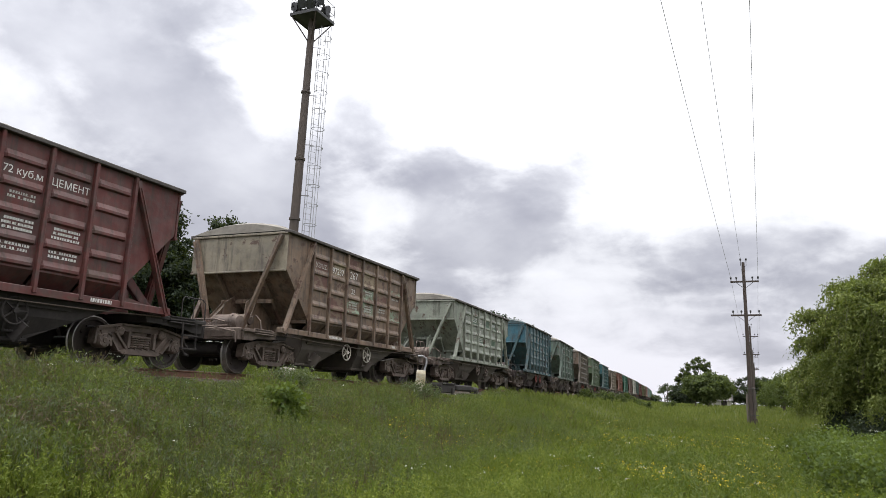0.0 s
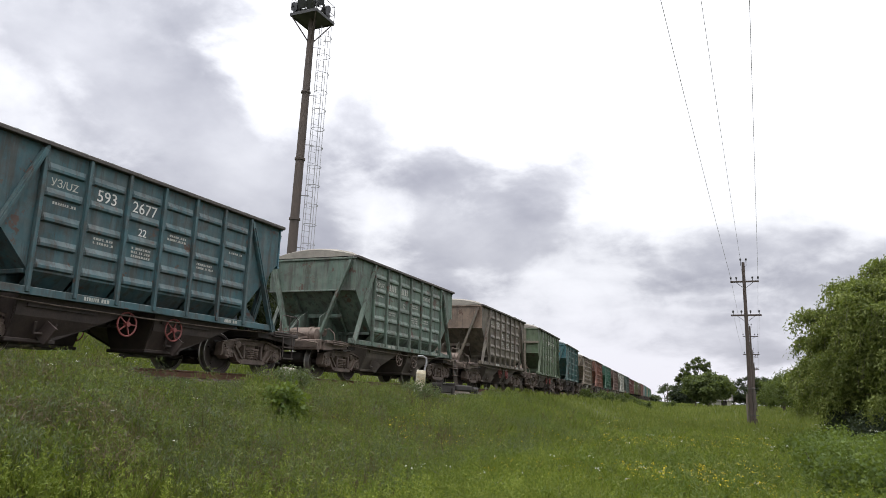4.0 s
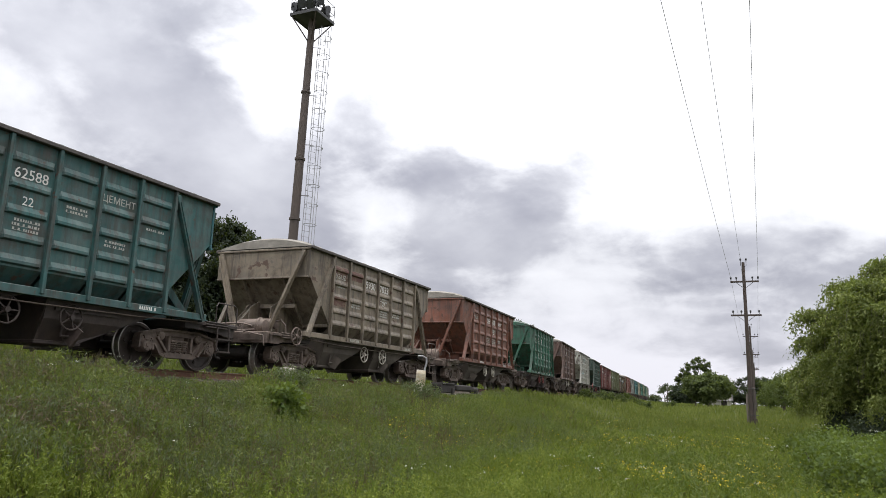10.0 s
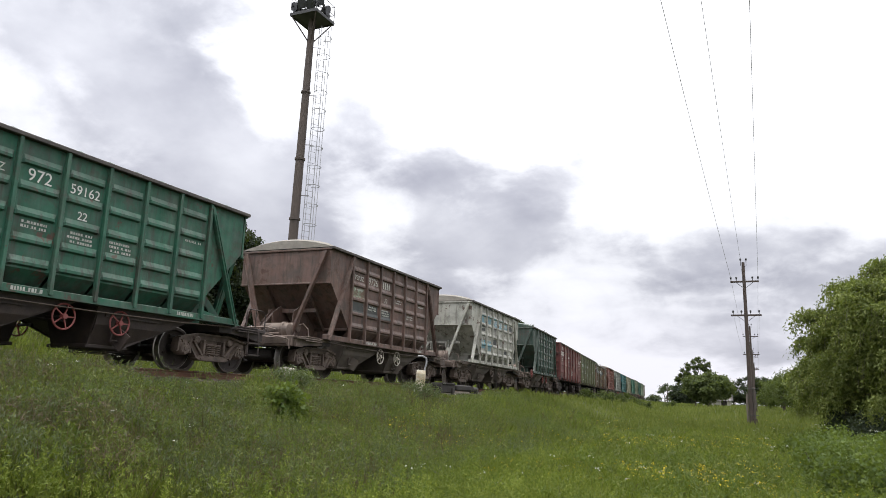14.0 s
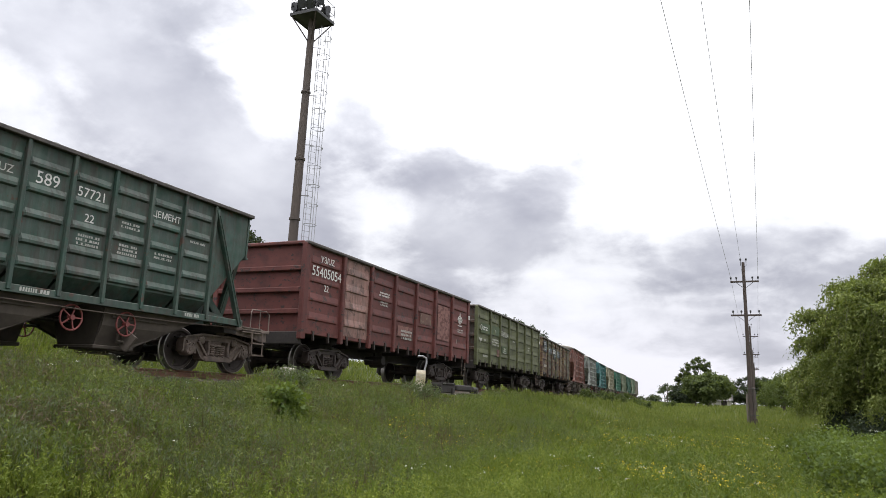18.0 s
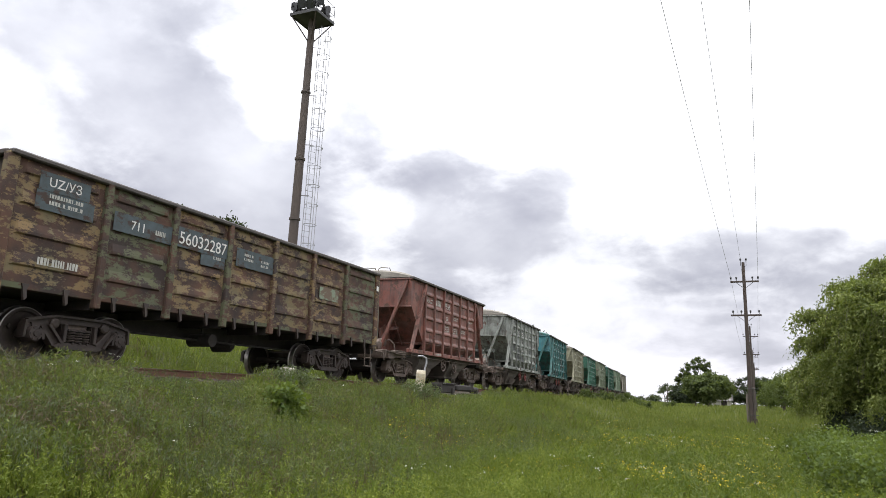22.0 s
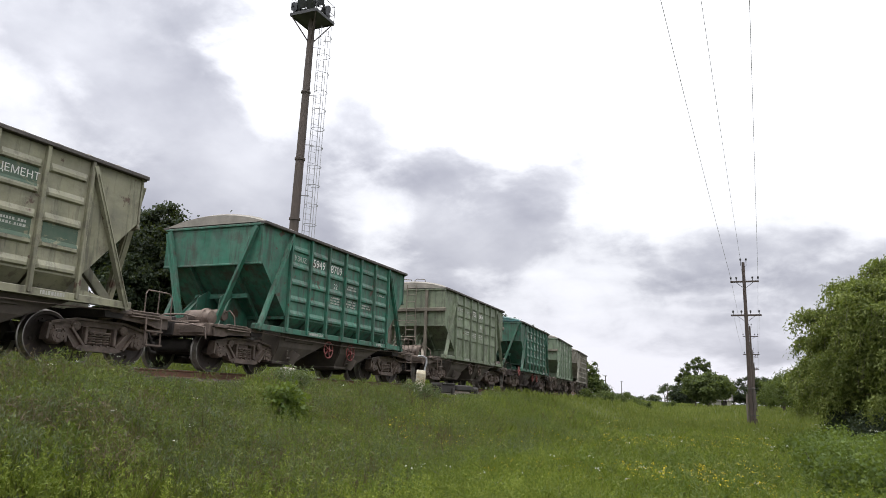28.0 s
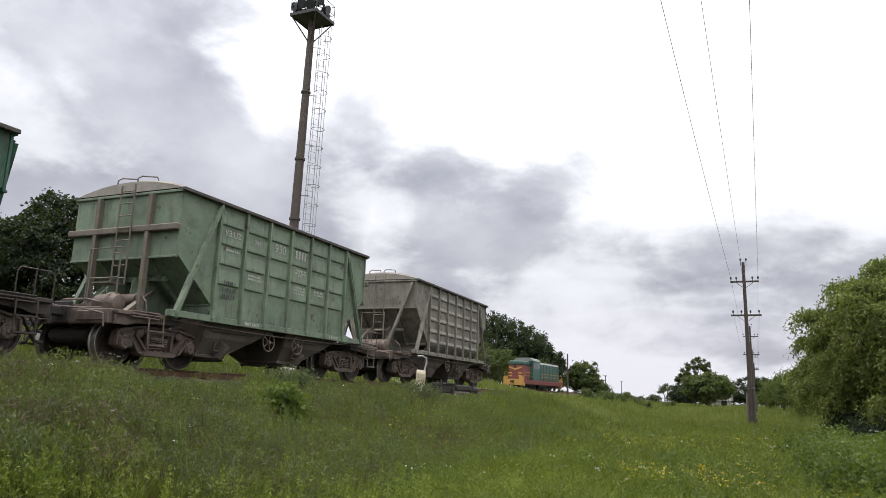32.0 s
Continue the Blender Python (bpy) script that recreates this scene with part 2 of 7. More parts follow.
def leafy(name, a, c, light=0.35, scale=0.35):
    """Leaf or blade: island-wise colour, larger patches of tone, light through the leaf."""
    m, nt, b = material(name, 0.6)
    geo = nt.nodes.new("ShaderNodeNewGeometry")
    rv, rnd = rand_vec(nt)
    col = mixc(nt, geo.outputs["Random Per Island"], a, c)
    tone = ramp_n(nt, tex_noise(nt, scale, 5, 0.62, rv), 0.38, 0.62)
    col = mixc(nt, tone, col, mixc(nt, 0.75, col, tuple(v * 0.5 for v in a)))
    nt.links.new(col, b.inputs["Base Color"])
    b.inputs["Specular IOR Level"].default_value = 0.25
    tr = nt.nodes.new("ShaderNodeBsdfTranslucent")
    nt.links.new(mixc(nt, 0.5, col, (0.25, 0.32, 0.03)), tr.inputs[0])
    mx = nt.nodes.new("ShaderNodeMixShader")
    mx.inputs[0].default_value = light
    nt.links.new(b.outputs[0], mx.inputs[1])
    nt.links.new(tr.outputs[0], mx.inputs[2])
    nt.links.new(mx.outputs[0], nt.nodes["Material Output"].inputs[0])
    return m


def ground_mat():
    m, nt, b = material("meadow_soil", 0.95)
    big = ramp_n(nt, tex_noise(nt, 0.12, 5, 0.6), 0.35, 0.65)
    mid = ramp_n(nt, tex_noise(nt, 1.3, 6, 0.65), 0.3, 0.7)
    fine = ramp_n(nt, tex_noise(nt, 14.0, 5, 0.7), 0.3, 0.7)
    # soil colours kept low to stand in for shade between the blades
    col = mixc(nt, big, (0.06, 0.078, 0.018), (0.085, 0.10, 0.026))
    col = mixc(nt, mid, col, (0.036, 0.042, 0.018))
    col = mixc(nt, fine, col, mixc(nt, 0.5, col, (0.11, 0.12, 0.05)))
    nt.links.new(col, b.inputs["Base Color"])
    bump_n(nt, b, tex_noise(nt, 18.0, 6, 0.7), 0.9, 0.08)
    return m


M_GROUND = ground_mat()
M_BALLAST = grimy("weedy_ballast", (0.085, 0.066, 0.048), (0.045, 0.04, 0.024), 0.95, 0, 7.0, 1.0, 0.04)
M_RAIL = grimy("rusty_rail", (0.15, 0.07, 0.04), (0.09, 0.045, 0.03), 0.75, 0.2, 8.0)
M_RAILTOP = grimy("worn_railhead", (0.42, 0.40, 0.38), (0.30, 0.27, 0.25), 0.35, 0.9, 12.0, 0.1)
M_SLEEPER = grimy("old_sleeper", (0.06, 0.046, 0.036), (0.085, 0.068, 0.055), 0.9, 0, 4.0, 0.6)
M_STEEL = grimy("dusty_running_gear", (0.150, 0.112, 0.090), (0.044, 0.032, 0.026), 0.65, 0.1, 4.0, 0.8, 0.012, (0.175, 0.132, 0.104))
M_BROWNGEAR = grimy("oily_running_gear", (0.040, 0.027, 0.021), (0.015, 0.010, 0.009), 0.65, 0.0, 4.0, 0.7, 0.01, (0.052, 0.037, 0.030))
M_DARK = grimy("black_underframe", (0.015, 0.012, 0.011), (0.032, 0.026, 0.022), 0.85, 0.0, 3.0, 0.4)
# wheel brown, darkened in the colour for the shade behind the side frames
M_WHEEL = grimy("shaded_brown_wheel_disc", (0.026, 0.019, 0.016), (0.052, 0.039, 0.032), 0.75, 0.1, 5.0)
M_TREAD = grimy("polished_wheel_rim", (0.36, 0.34, 0.32), (0.22, 0.20, 0.18), 0.38, 0.9, 9.0, 0.1)
M_TOPRAIL = grimy("dark_top_rail", (0.04, 0.034, 0.031), (0.08, 0.068, 0.058), 0.7, 0.1, 4.0)
M_PAINT_WHITE = grimy("stencil_white", (0.62, 0.61, 0.58), (0.42, 0.41, 0.38), 0.7, 0, 6.0, 0.1)
M_PAINT_PALE = grimy("faded_stencil", (0.40, 0.40, 0.36), (0.26, 0.26, 0.23), 0.75, 0, 8.0, 0.1)
M_RED = grimy("red_handwheel_paint", (0.21, 0.05, 0.045), (0.13, 0.035, 0.03), 0.6, 0, 6.0, 0.1)
M_CREAM = grimy("pale_handwheel_paint", (0.45, 0.42, 0.36), (0.3, 0.27, 0.22), 0.6, 0, 6.0, 0.1)
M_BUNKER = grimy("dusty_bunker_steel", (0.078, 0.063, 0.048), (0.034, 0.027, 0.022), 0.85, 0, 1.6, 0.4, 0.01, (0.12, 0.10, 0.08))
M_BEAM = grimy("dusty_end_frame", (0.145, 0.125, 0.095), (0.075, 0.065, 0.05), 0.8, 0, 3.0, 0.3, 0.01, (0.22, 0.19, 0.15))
M_ROOF = grimy("cement_dusted_roof", (0.27, 0.25, 0.215), (0.15, 0.135, 0.115), 0.9, 0, 1.6, 0.4)
M_CONCRETE = grimy("weathered_concrete", (0.40, 0.37, 0.31), (0.25, 0.23, 0.19), 0.9, 0, 3.0, 0.5)
# mast brown, its colour lowered so that the mast reads as backlit
M_MAST = grimy("brown_mast_steel", (0.075, 0.056, 0.046), (0.048, 0.038, 0.033), 0.75, 0.1, 1.2, 0.2)
M_LAMPBODY = grimy("dark_floodlight", (0.03, 0.03, 0.032), (0.05, 0.05, 0.05), 0.6, 0.2, 4.0, 0.1)
M_GALV = grimy("grey_ladder_steel", (0.34, 0.34, 0.35), (0.24, 0.24, 0.25), 0.6, 0.4, 4.0, 0.1)
M_LENS = grimy("floodlight_glass", (0.035, 0.037, 0.042), (0.02, 0.022, 0.026), 0.2, 0.1, 4.0, 0.05)
M_POLE = grimy("old_pole_wood", (0.062, 0.045, 0.036), (0.035, 0.026, 0.022), 0.9, 0, 3.0, 0.5)
M_WIRE = grimy("overhead_wire", (0.42, 0.42, 0.43), (0.32, 0.32, 0.33), 0.5, 0.3, 2.0, 0.0)
M_BARK = grimy("grey_bark", (0.10, 0.082, 0.065), (0.055, 0.045, 0.038), 0.95, 0, 3.0, 0.9, 0.04)
M_GRASS = leafy("meadow_grass", (0.072, 0.112, 0.013), (0.245, 0.275, 0.05), 0.4, 0.6)
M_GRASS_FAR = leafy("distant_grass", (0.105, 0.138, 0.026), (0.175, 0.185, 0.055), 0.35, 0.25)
M_DRY = leafy("dry_stalks", (0.135, 0.095, 0.06), (0.06, 0.042, 0.032), 0.25, 0.8)
M_WEED = leafy("embankment_weeds", (0.05, 0.078, 0.016), (0.205, 0.225, 0.07), 0.35, 0.9)
M_FRESH = leafy("fresh_herbs", (0.075, 0.118, 0.014), (0.25, 0.28, 0.055), 0.4, 1.1)
M_SAGE = leafy("grey_green_wormwood", (0.042, 0.062, 0.028), (0.125, 0.145, 0.078), 0.3, 0.8)
M_YELLOW = leafy("yellow_petals", (0.55, 0.42, 0.02), (0.65, 0.50, 0.03), 0.2)
M_WHITEFL = leafy("white_umbels", (0.62, 0.63, 0.55), (0.5, 0.52, 0.42), 0.2)
M_BUSHLEAF = leafy("bush_leaves", (0.048, 0.082, 0.014), (0.135, 0.18, 0.042), 0.35, 1.4)
M_WILLOW = leafy("willow_leaves", (0.082, 0.112, 0.024), (0.27, 0.30, 0.088), 0.35, 0.9)
M_HEDGE = leafy("hedge_leaves", (0.05, 0.075, 0.018), (0.11, 0.135, 0.04), 0.3, 0.5)
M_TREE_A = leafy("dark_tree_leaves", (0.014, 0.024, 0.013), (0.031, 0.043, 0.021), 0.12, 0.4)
M_TREE_B = leafy("broadleaf_crown", (0.045, 0.068, 0.022), (0.088, 0.108, 0.038), 0.3, 0.4)
M_TREE_C = leafy("pale_olive_crown", (0.06, 0.085, 0.03), (0.115, 0.14, 0.05), 0.3, 0.4)
M_PINE = leafy("pine_needles", (0.018, 0.032, 0.016), (0.035, 0.052, 0.022), 0.15, 0.4)
# distance haze is mixed into this greyer leaf colour
M_FAR = leafy("far_leaves_haze_tinted", (0.055, 0.075, 0.045), (0.085, 0.10, 0.06), 0.2, 0.1)


# ---- shapes ----
class Shape:
    """Collects faces; made into one mesh."""

    def __init__(self):
        self.v, self.f, self.m, self.k = [], [], [], 0

    def add(self, verts, faces):
        n = len(self.v)
        self.v += [tuple(p) for p in verts]
        self.f += [tuple(n + i for i in f) for f in faces]
        self.m += [self.k] * len(faces)
        return self

    def box(self, x0, x1, y0, y1, z0, z1, c=0.0):
        """Box, with its upright and long edges chamfered by c."""
        if c <= 0:
            vs = [(x, y, z) for x in (x0, x1) for y in (y0, y1) for z in (z0, z1)]
            return self.add(vs, [(0, 1, 3, 2), (4, 6, 7, 5), (0, 4, 5, 1), (2, 3, 7, 6), (0, 2, 6, 4), (1, 5, 7, 3)])
        ring = [(x0 + c, y0), (x1 - c, y0), (x1, y0 + c), (x1, y1 - c), (x1 - c, y1), (x0 + c, y1), (x0, y1 - c), (x0, y0 + c)]
        mx, my = (x0 + x1) / 2, (y0 + y1) / 2
        sx, sy = 1 - 2 * c / (x1 - x0), 1 - 2 * c / (y1 - y0)
        small = [(mx + (x - mx) * sx, my + (y - my) * sy) for x, y in ring]
        vs = [(x, y, z0) for x, y in small] + [(x, y, z0 + c) for x, y in ring] + [(x, y, z1 - c) for x, y in ring] + [(x, y, z1) for x, y in small]
        fs = [tuple(range(7, -1, -1)), tuple(range(24, 32))]
        for j in range(3):
            fs += [(j * 8 + i, j * 8 + (i + 1) % 8, j * 8 + 8 + (i + 1) % 8, j * 8 + 8 + i) for i in range(8)]
        return self.add(vs, fs)

    def bar(self, p, q, w, h, up=(0, 0, 1)):
        p, q = Vector(p), Vector(q)
        d = (q - p).normalized()
        s = d.cross(Vector(up))
        s = s.normalized() if s.length > 1e-4 else Vector((1, 0, 0))
        u = s.cross(d)
        vs = [o + s * a * w / 2 + u * b * h / 2 for o in (p, q) for a, b in ((-1, -1), (1, -1), (1, 1), (-1, 1))]
        return self.add(vs, [(3, 2, 1, 0), (4, 5, 6, 7)] + [(i, (i + 1) % 4, 4 + (i + 1) % 4, 4 + i) for i in range(4)])

    def tube(self, pts, radii, n=8, closed=False):
        pts = [Vector(p) for p in pts]
        if isinstance(radii, (int, float)):
            radii = [radii] * len(pts)
        vs, last = [], Vector((0.31, 0.17, 0.93))
        for i, p in enumerate(pts):
            a, b = pts[i - 1] if i or closed else p, pts[(i + 1) % len(pts)] if i < len(pts) - 1 or closed else p
            d = (b - a).normalized()
            s = d.cross(last)
            if s.length < 1e-3:
                s = d.cross(Vector((1, 0.2, 0)))
            s.normalize()
            u = s.cross(d)
            last = u
            vs += [p + (s * math.cos(2 * math.pi * j / n) + u * math.sin(2 * math.pi * j / n)) * radii[i] for j in range(n)]
        fs = []
        for i in range(len(pts) - (0 if closed else 1)):
            k = (i + 1) % len(pts)
            fs += [(i * n + j, i * n + (j + 1) % n, k * n + (j + 1) % n, k * n + j) for j in range(n)]
        if not closed:
            fs += [tuple(range(n - 1, -1, -1)), tuple((len(pts) - 1) * n + j for j in range(n))]
        return self.add(vs, fs)

    def lathe_x(self, prof, n=28, cy=0.0, cz=0.0, caps=True):
        """Turns (x, radius) rows round an axis along x."""
        vs = [(x, cy + r * math.cos(2 * math.pi * j / n), cz + r * math.sin(2 * math.pi * j / n)) for x, r in prof for j in range(n)]
        fs = [(i * n + j, i * n + (j + 1) % n, (i + 1) * n + (j + 1) % n, (i + 1) * n + j) for i in range(len(prof) - 1) for j in range(n)]
        if caps:
            fs += [tuple(range(n - 1, -1, -1)), tuple((len(prof) - 1) * n + j for j in range(n))]
        return self.add(vs, fs)

    def prism_x(self, poly, x0, x1):
        """(y, z) outline drawn out along x."""
        n = len(poly)
        vs = [(x0, y, z) for y, z in poly] + [(x1, y, z) for y, z in poly]
        return self.add(vs, [tuple(range(n - 1, -1, -1)), tuple(range(n, 2 * n))] + [(i, (i + 1) % n, n + (i + 1) % n, n + i) for i in range(n)])

    def loft_y(self, prof, y0, y1):
        """(x, z) outline drawn out along y."""
        n = len(prof)
        vs = [(x, y0, z) for x, z in prof] + [(x, y1, z) for x, z in prof]
        return self.add(vs, [tuple(range(n)), tuple(range(2 * n - 1, n - 1, -1))] + [(n + i, n + (i + 1) % n, (i + 1) % n, i) for i in range(n)])

    def mesh(self, name, *mats, smooth=False):
        me = bpy.data.meshes.new(name)
        me.from_pydata(self.v, [], self.f)
        for m in mats:
            me.materials.append(m)
        if any(self.m):
            me.polygons.foreach_set("material_index", self.m)
        b = bmesh.new()
        b.from_mesh(me)
        bmesh.ops.recalc_face_normals(b, faces=b.faces)
        b.to_mesh(me)
        b.free()
        if smooth:
            me.shade_smooth()
            me.set_sharp_from_angle(angle=radians(40))
        return me


MESHES = {}


def cached(key, fn):
    if key not in MESHES:
        MESHES[key] = fn()
    return MESHES[key]


def part(name, mesh, parent, mat=None, label="", at=None):
    """One mesh object under a thing or a part; mat paints this one object."""
    ob = new(name, mesh)
    ob.parent = parent
    if at is not None:
        ob.matrix_basis = at
    if mat is not None and mesh.materials[0] != mat:
        ob.material_slots[0].link = "OBJECT"
        ob.material_slots[0].material = mat
    if label:
        tagged(ob, label)
    return ob


# ---- ground ----
def smooth(a, b, x):
    t = np.clip((np.asarray(x, float) - a) / (b - a), 0, 1)
    return t * t * (3 - 2 * t)


def field_z(y):
    return -1.70 + 0.95 * smooth(22, 150, y) + 0.25 * smooth(140, 420, y)


def ground_z(x, y):
    x, y = np.asarray(x, float), np.asarray(y, float)
    n = lateral(x, y)
    right = -0.30 - 0.12 * smooth(1.6, 3.0, n)
    field = field_z(y)
    right = right + (field - right) * smooth(2.7, 8.2, n)
    bank = 1.25 - 0.95 * smooth(55, 88, y)
    left = -0.30 + (bank + 0.30) * smooth(2.4, 8.5, -n)
    z = np.where(n > 0, right, left)
    lump = 0.07 * np.sin(x * 0.9 + 1.3 * np.sin(y * 0.37)) * np.sin(y * 0.7 + 0.8 * np.sin(x * 0.5)) + 0.04 * np.sin(x * 2.3 + y * 1.1) * np.sin(y * 1.9 - x * 0.7)
    return z + lump * smooth(1.8, 4.0, np.abs(n))


def sheet(name, xs, ys, zfun, mat):
    gx, gy = np.meshgrid(xs, ys)
    co = np.stack([gx, gy, zfun(gx, gy)], -1).reshape(-1, 3)
    w = len(xs)
    i = (np.arange(len(ys) - 1)[:, None] * w + np.arange(w - 1)[None]).ravel()
    me = bpy.data.meshes.new(name)
    me.from_pydata(co.tolist(), [], np.stack([i, i + 1, i + w + 1, i + w], -1).tolist())
    me.materials.append(mat)
    me.shade_smooth()
    return new(name, me)


xs = np.concatenate([-np.geomspace(1500, 32, 26), np.arange(-30, 42, 0.5), np.geomspace(43, 1500, 26)])
ys = np.concatenate([-np.geomspace(1500, 22, 22), np.arange(-20, 70, 0.5), np.arange(70, 160, 2.0), np.geomspace(162, 2500, 30)])
ground = tagged(sheet("ground", xs, ys, ground_z, M_GROUND), "grassy meadow and railway embankment running to the horizon", "ground", kind="structure")


# ---- track ----
def along(s0, s1, step, offset, z):
    pts = []
    n = max(1, int((s1 - s0) / step))
    for i in range(n + 1):
        c, a = track(s0 + (s1 - s0) * i / n)
        pts.append((c.x + offset * math.cos(a), c.y + offset * math.sin(a), z))
    return pts


RAIL_PROFILE = [(-0.065, -0.18), (0.065, -0.18), (0.065, -0.168), (0.012, -0.15), (0.010, -0.045), (0.036, -0.032), (0.036, -0.006),
                (0.028, 0.0), (-0.028, 0.0), (-0.036, -0.006), (-0.036, -0.032), (-0.010, -0.045), (-0.012, -0.15), (-0.065, -0.168)]


def sweep(points, prof, headings):
    s = Shape()
    n = len(prof)
    for (x, y, z), a in zip(points, headings):
        s.v += [(x + px * math.cos(a), y + px * math.sin(a), z + pz) for px, pz in prof]
    for i in range(len(points) - 1):
        for j in range(n):
            k = (j + 1) % n
            s.f.append((i * n + j, i * n + k, (i + 1) * n + k, (i + 1) * n + j))
            s.m.append(1 if prof[j][1] > -0.01 and prof[k][1] > -0.01 else 0)
    return s


railway = tagged(new("railway_track"), "rusty single railway track on weedy ballast embankment", "railway track", kind="structure")
for side in (-0.76, 0.76):
    cuts = [track(-290 + 4.0 * i) for i in range(190)]
    pts = [(c.x + side * math.cos(a), c.y + side * math.sin(a), 0.0) for c, a in cuts]
    part("rail", sweep(pts, RAIL_PROFILE, [a for _, a in cuts]).mesh("rail", M_RAIL, M_RAILTOP), railway, label="rusty rail with a worn bright head")
sl = cached("sleeper", lambda: Shape().box(-1.35, 1.35, -0.13, 0.13, -0.34, -0.18, 0.02).mesh("sleeper", M_SLEEPER))
for i in range(-24, 150):
    c, a = track(i * 0.62)
    part("sleeper", sl, railway, at=pose(c.x, c.y, random.uniform(-0.01, 0.01), 0, 0, math.degrees(a) + random.uniform(-1.5, 1.5)))
cuts = [track(-290 + 4.0 * i) for i in range(190)]
prof = [(-2.5, -0.62), (2.5, -0.62), (1.8, -0.205), (-1.8, -0.205)]
part("ballast", sweep([(c.x, c.y, 0.0) for c, _ in cuts], prof, [a for _, a in cuts]).mesh("ballast", M_BALLAST), railway, label="brown weedy ballast")

# ---- wagons ----
def wheelset_mesh():
    s = Shape()
    for sx in (-1, 1):
        s.k = 0
        s.lathe_x([(sx * 0.70, 0.09), (sx * 0.72, 0.16), (sx * 0.765, 0.20), (sx * 0.80, 0.38), (sx * 0.845, 0.405), (sx * 0.850, 0.458)], 28, caps=False)
        s.lathe_x([(sx * 0.69, 0.41), (sx * 0.72, 0.2), (sx * 0.70, 0.09)], 28, caps=False)
        s.k = 1
        s.lathe_x([(sx * 0.850, 0.456), (sx * 0.847, 0.472), (sx * 0.725, 0.478), (sx * 0.715, 0.500), (sx * 0.690, 0.500), (sx * 0.682, 0.40)], 32, caps=False)
        s.k = 0
        for j in range(4):     # casting marks on the disc
            a = j * math.pi / 2 + 0.3
            s.box(min(sx * 0.78, sx * 0.815), max(sx * 0.78, sx * 0.815), 0.29 * math.cos(a) - 0.03, 0.29 * math.cos(a) + 0.03, 0.29 * math.sin(a) - 0.03, 0.29 * math.sin(a) + 0.03)
    s.lathe_x([(-1.12, 0.07), (-0.72, 0.085), (-0.3, 0.08), (0.3, 0.08), (0.72, 0.085), (1.12, 0.07)], 12)
    return s.mesh("wheelset", M_WHEEL, M_TREAD, smooth=True)


def side_frame_mesh():
    s = Shape()
    d = 0.085
    s.prism_x([(-1.12, 0.60), (-1.08, 0.72), (-0.86, 0.76), (-0.50, 0.83), (0.50, 0.83), (0.86, 0.76), (1.08, 0.72), (1.12, 0.60), (0.80, 0.62), (0.45, 0.70), (-0.45, 0.70), (-0.80, 0.62)], -d, d)
    for y in (-1, 1):
        s.prism_x([(y * 0.80, 0.64), (y * 0.66, 0.66), (y * 0.38, 0.36), (y * 0.42, 0.25), (y * 0.54, 0.29)], -d, d)
        s.prism_x([(y * 0.38, 0.72), (y * 0.28, 0.72), (y * 0.28, 0.34), (y * 0.35, 0.34)], -d * 0.9, d * 0.9)
        s.prism_x([(y * 1.12, 0.62), (y * 1.05, 0.62), (y * 1.07, 0.40), (y * 1.13, 0.40)], -d, d)
        s.prism_x([(y * 0.80, 0.62), (y * 0.72, 0.58), (y * 0.73, 0.38), (y * 0.79, 0.38)], -d, d)
        s.box(-0.06, 0.10, y * 0.62 - 0.05, y * 0.62 + 0.05, 0.70, 0.78, 0.015)
    s.prism_x([(-0.54, 0.28), (-0.42, 0.23), (0.42, 0.23), (0.54, 0.28), (0.40, 0.35), (-0.40, 0.35)], -0.13, 0.13)
    # cast flanges round the openings and along the edges, proud of the web
    f0, f1 = 0.05, 0.15
    for y in (-1, 1):
        for p, q in (((0.52, 0.825), (0.88, 0.755)), ((0.88, 0.755), (1.10, 0.71)), ((0.66, 0.655), (0.37, 0.345)), ((0.82, 0.625), (0.56, 0.30)), ((1.12, 0.70), (1.14, 0.42)), ((0.79, 0.60), (0.76, 0.38))):
            s.bar(((f0 + f1) / 2, y * p[0], p[1]), ((f0 + f1) / 2, y * q[0], q[1]), f1 - f0, 0.045)
        s.lathe_x([(0.06, 0.10), (0.13, 0.095), (0.15, 0.06)], 10, y * 0.55, 0.69)
        s.box(0.05, 0.16, y * 0.33 - 0.035, y * 0.33 + 0.035, 0.36, 0.70, 0.012)
        s.prism_x([(y * 1.02, 0.66), (y * 0.84, 0.66), (y * 0.86, 0.58), (y * 1.0, 0.58)], -0.10, 0.14)
    s.bar(((f0 + f1) / 2, -0.54, 0.825), ((f0 + f1) / 2, 0.54, 0.825), f1 - f0, 0.04)
    s.bar((0.10, -0.42, 0.26), (0.10, 0.42, 0.26), 0.10, 0.05)
    return s.mesh("side_frame", M_STEEL, smooth=False)


def spring_mesh():
    s = Shape()
    for y in (-0.16, 0.0, 0.16):
        for x in (-0.05, 0.07):
            if x < 0 and y:
                continue
            pts = [(x + 0.07 * math.cos(a), y + 0.07 * math.sin(a), 0.35 + 0.24 * a / (10 * math.pi)) for a in np.linspace(0, 10 * math.pi, 61)]
            s.tube(pts, 0.017, 5)
    s.box(-0.12, 0.13, -0.25, 0.25, 0.565, 0.62, 0.01)
    return s.mesh("spring", M_STEEL, smooth=True)


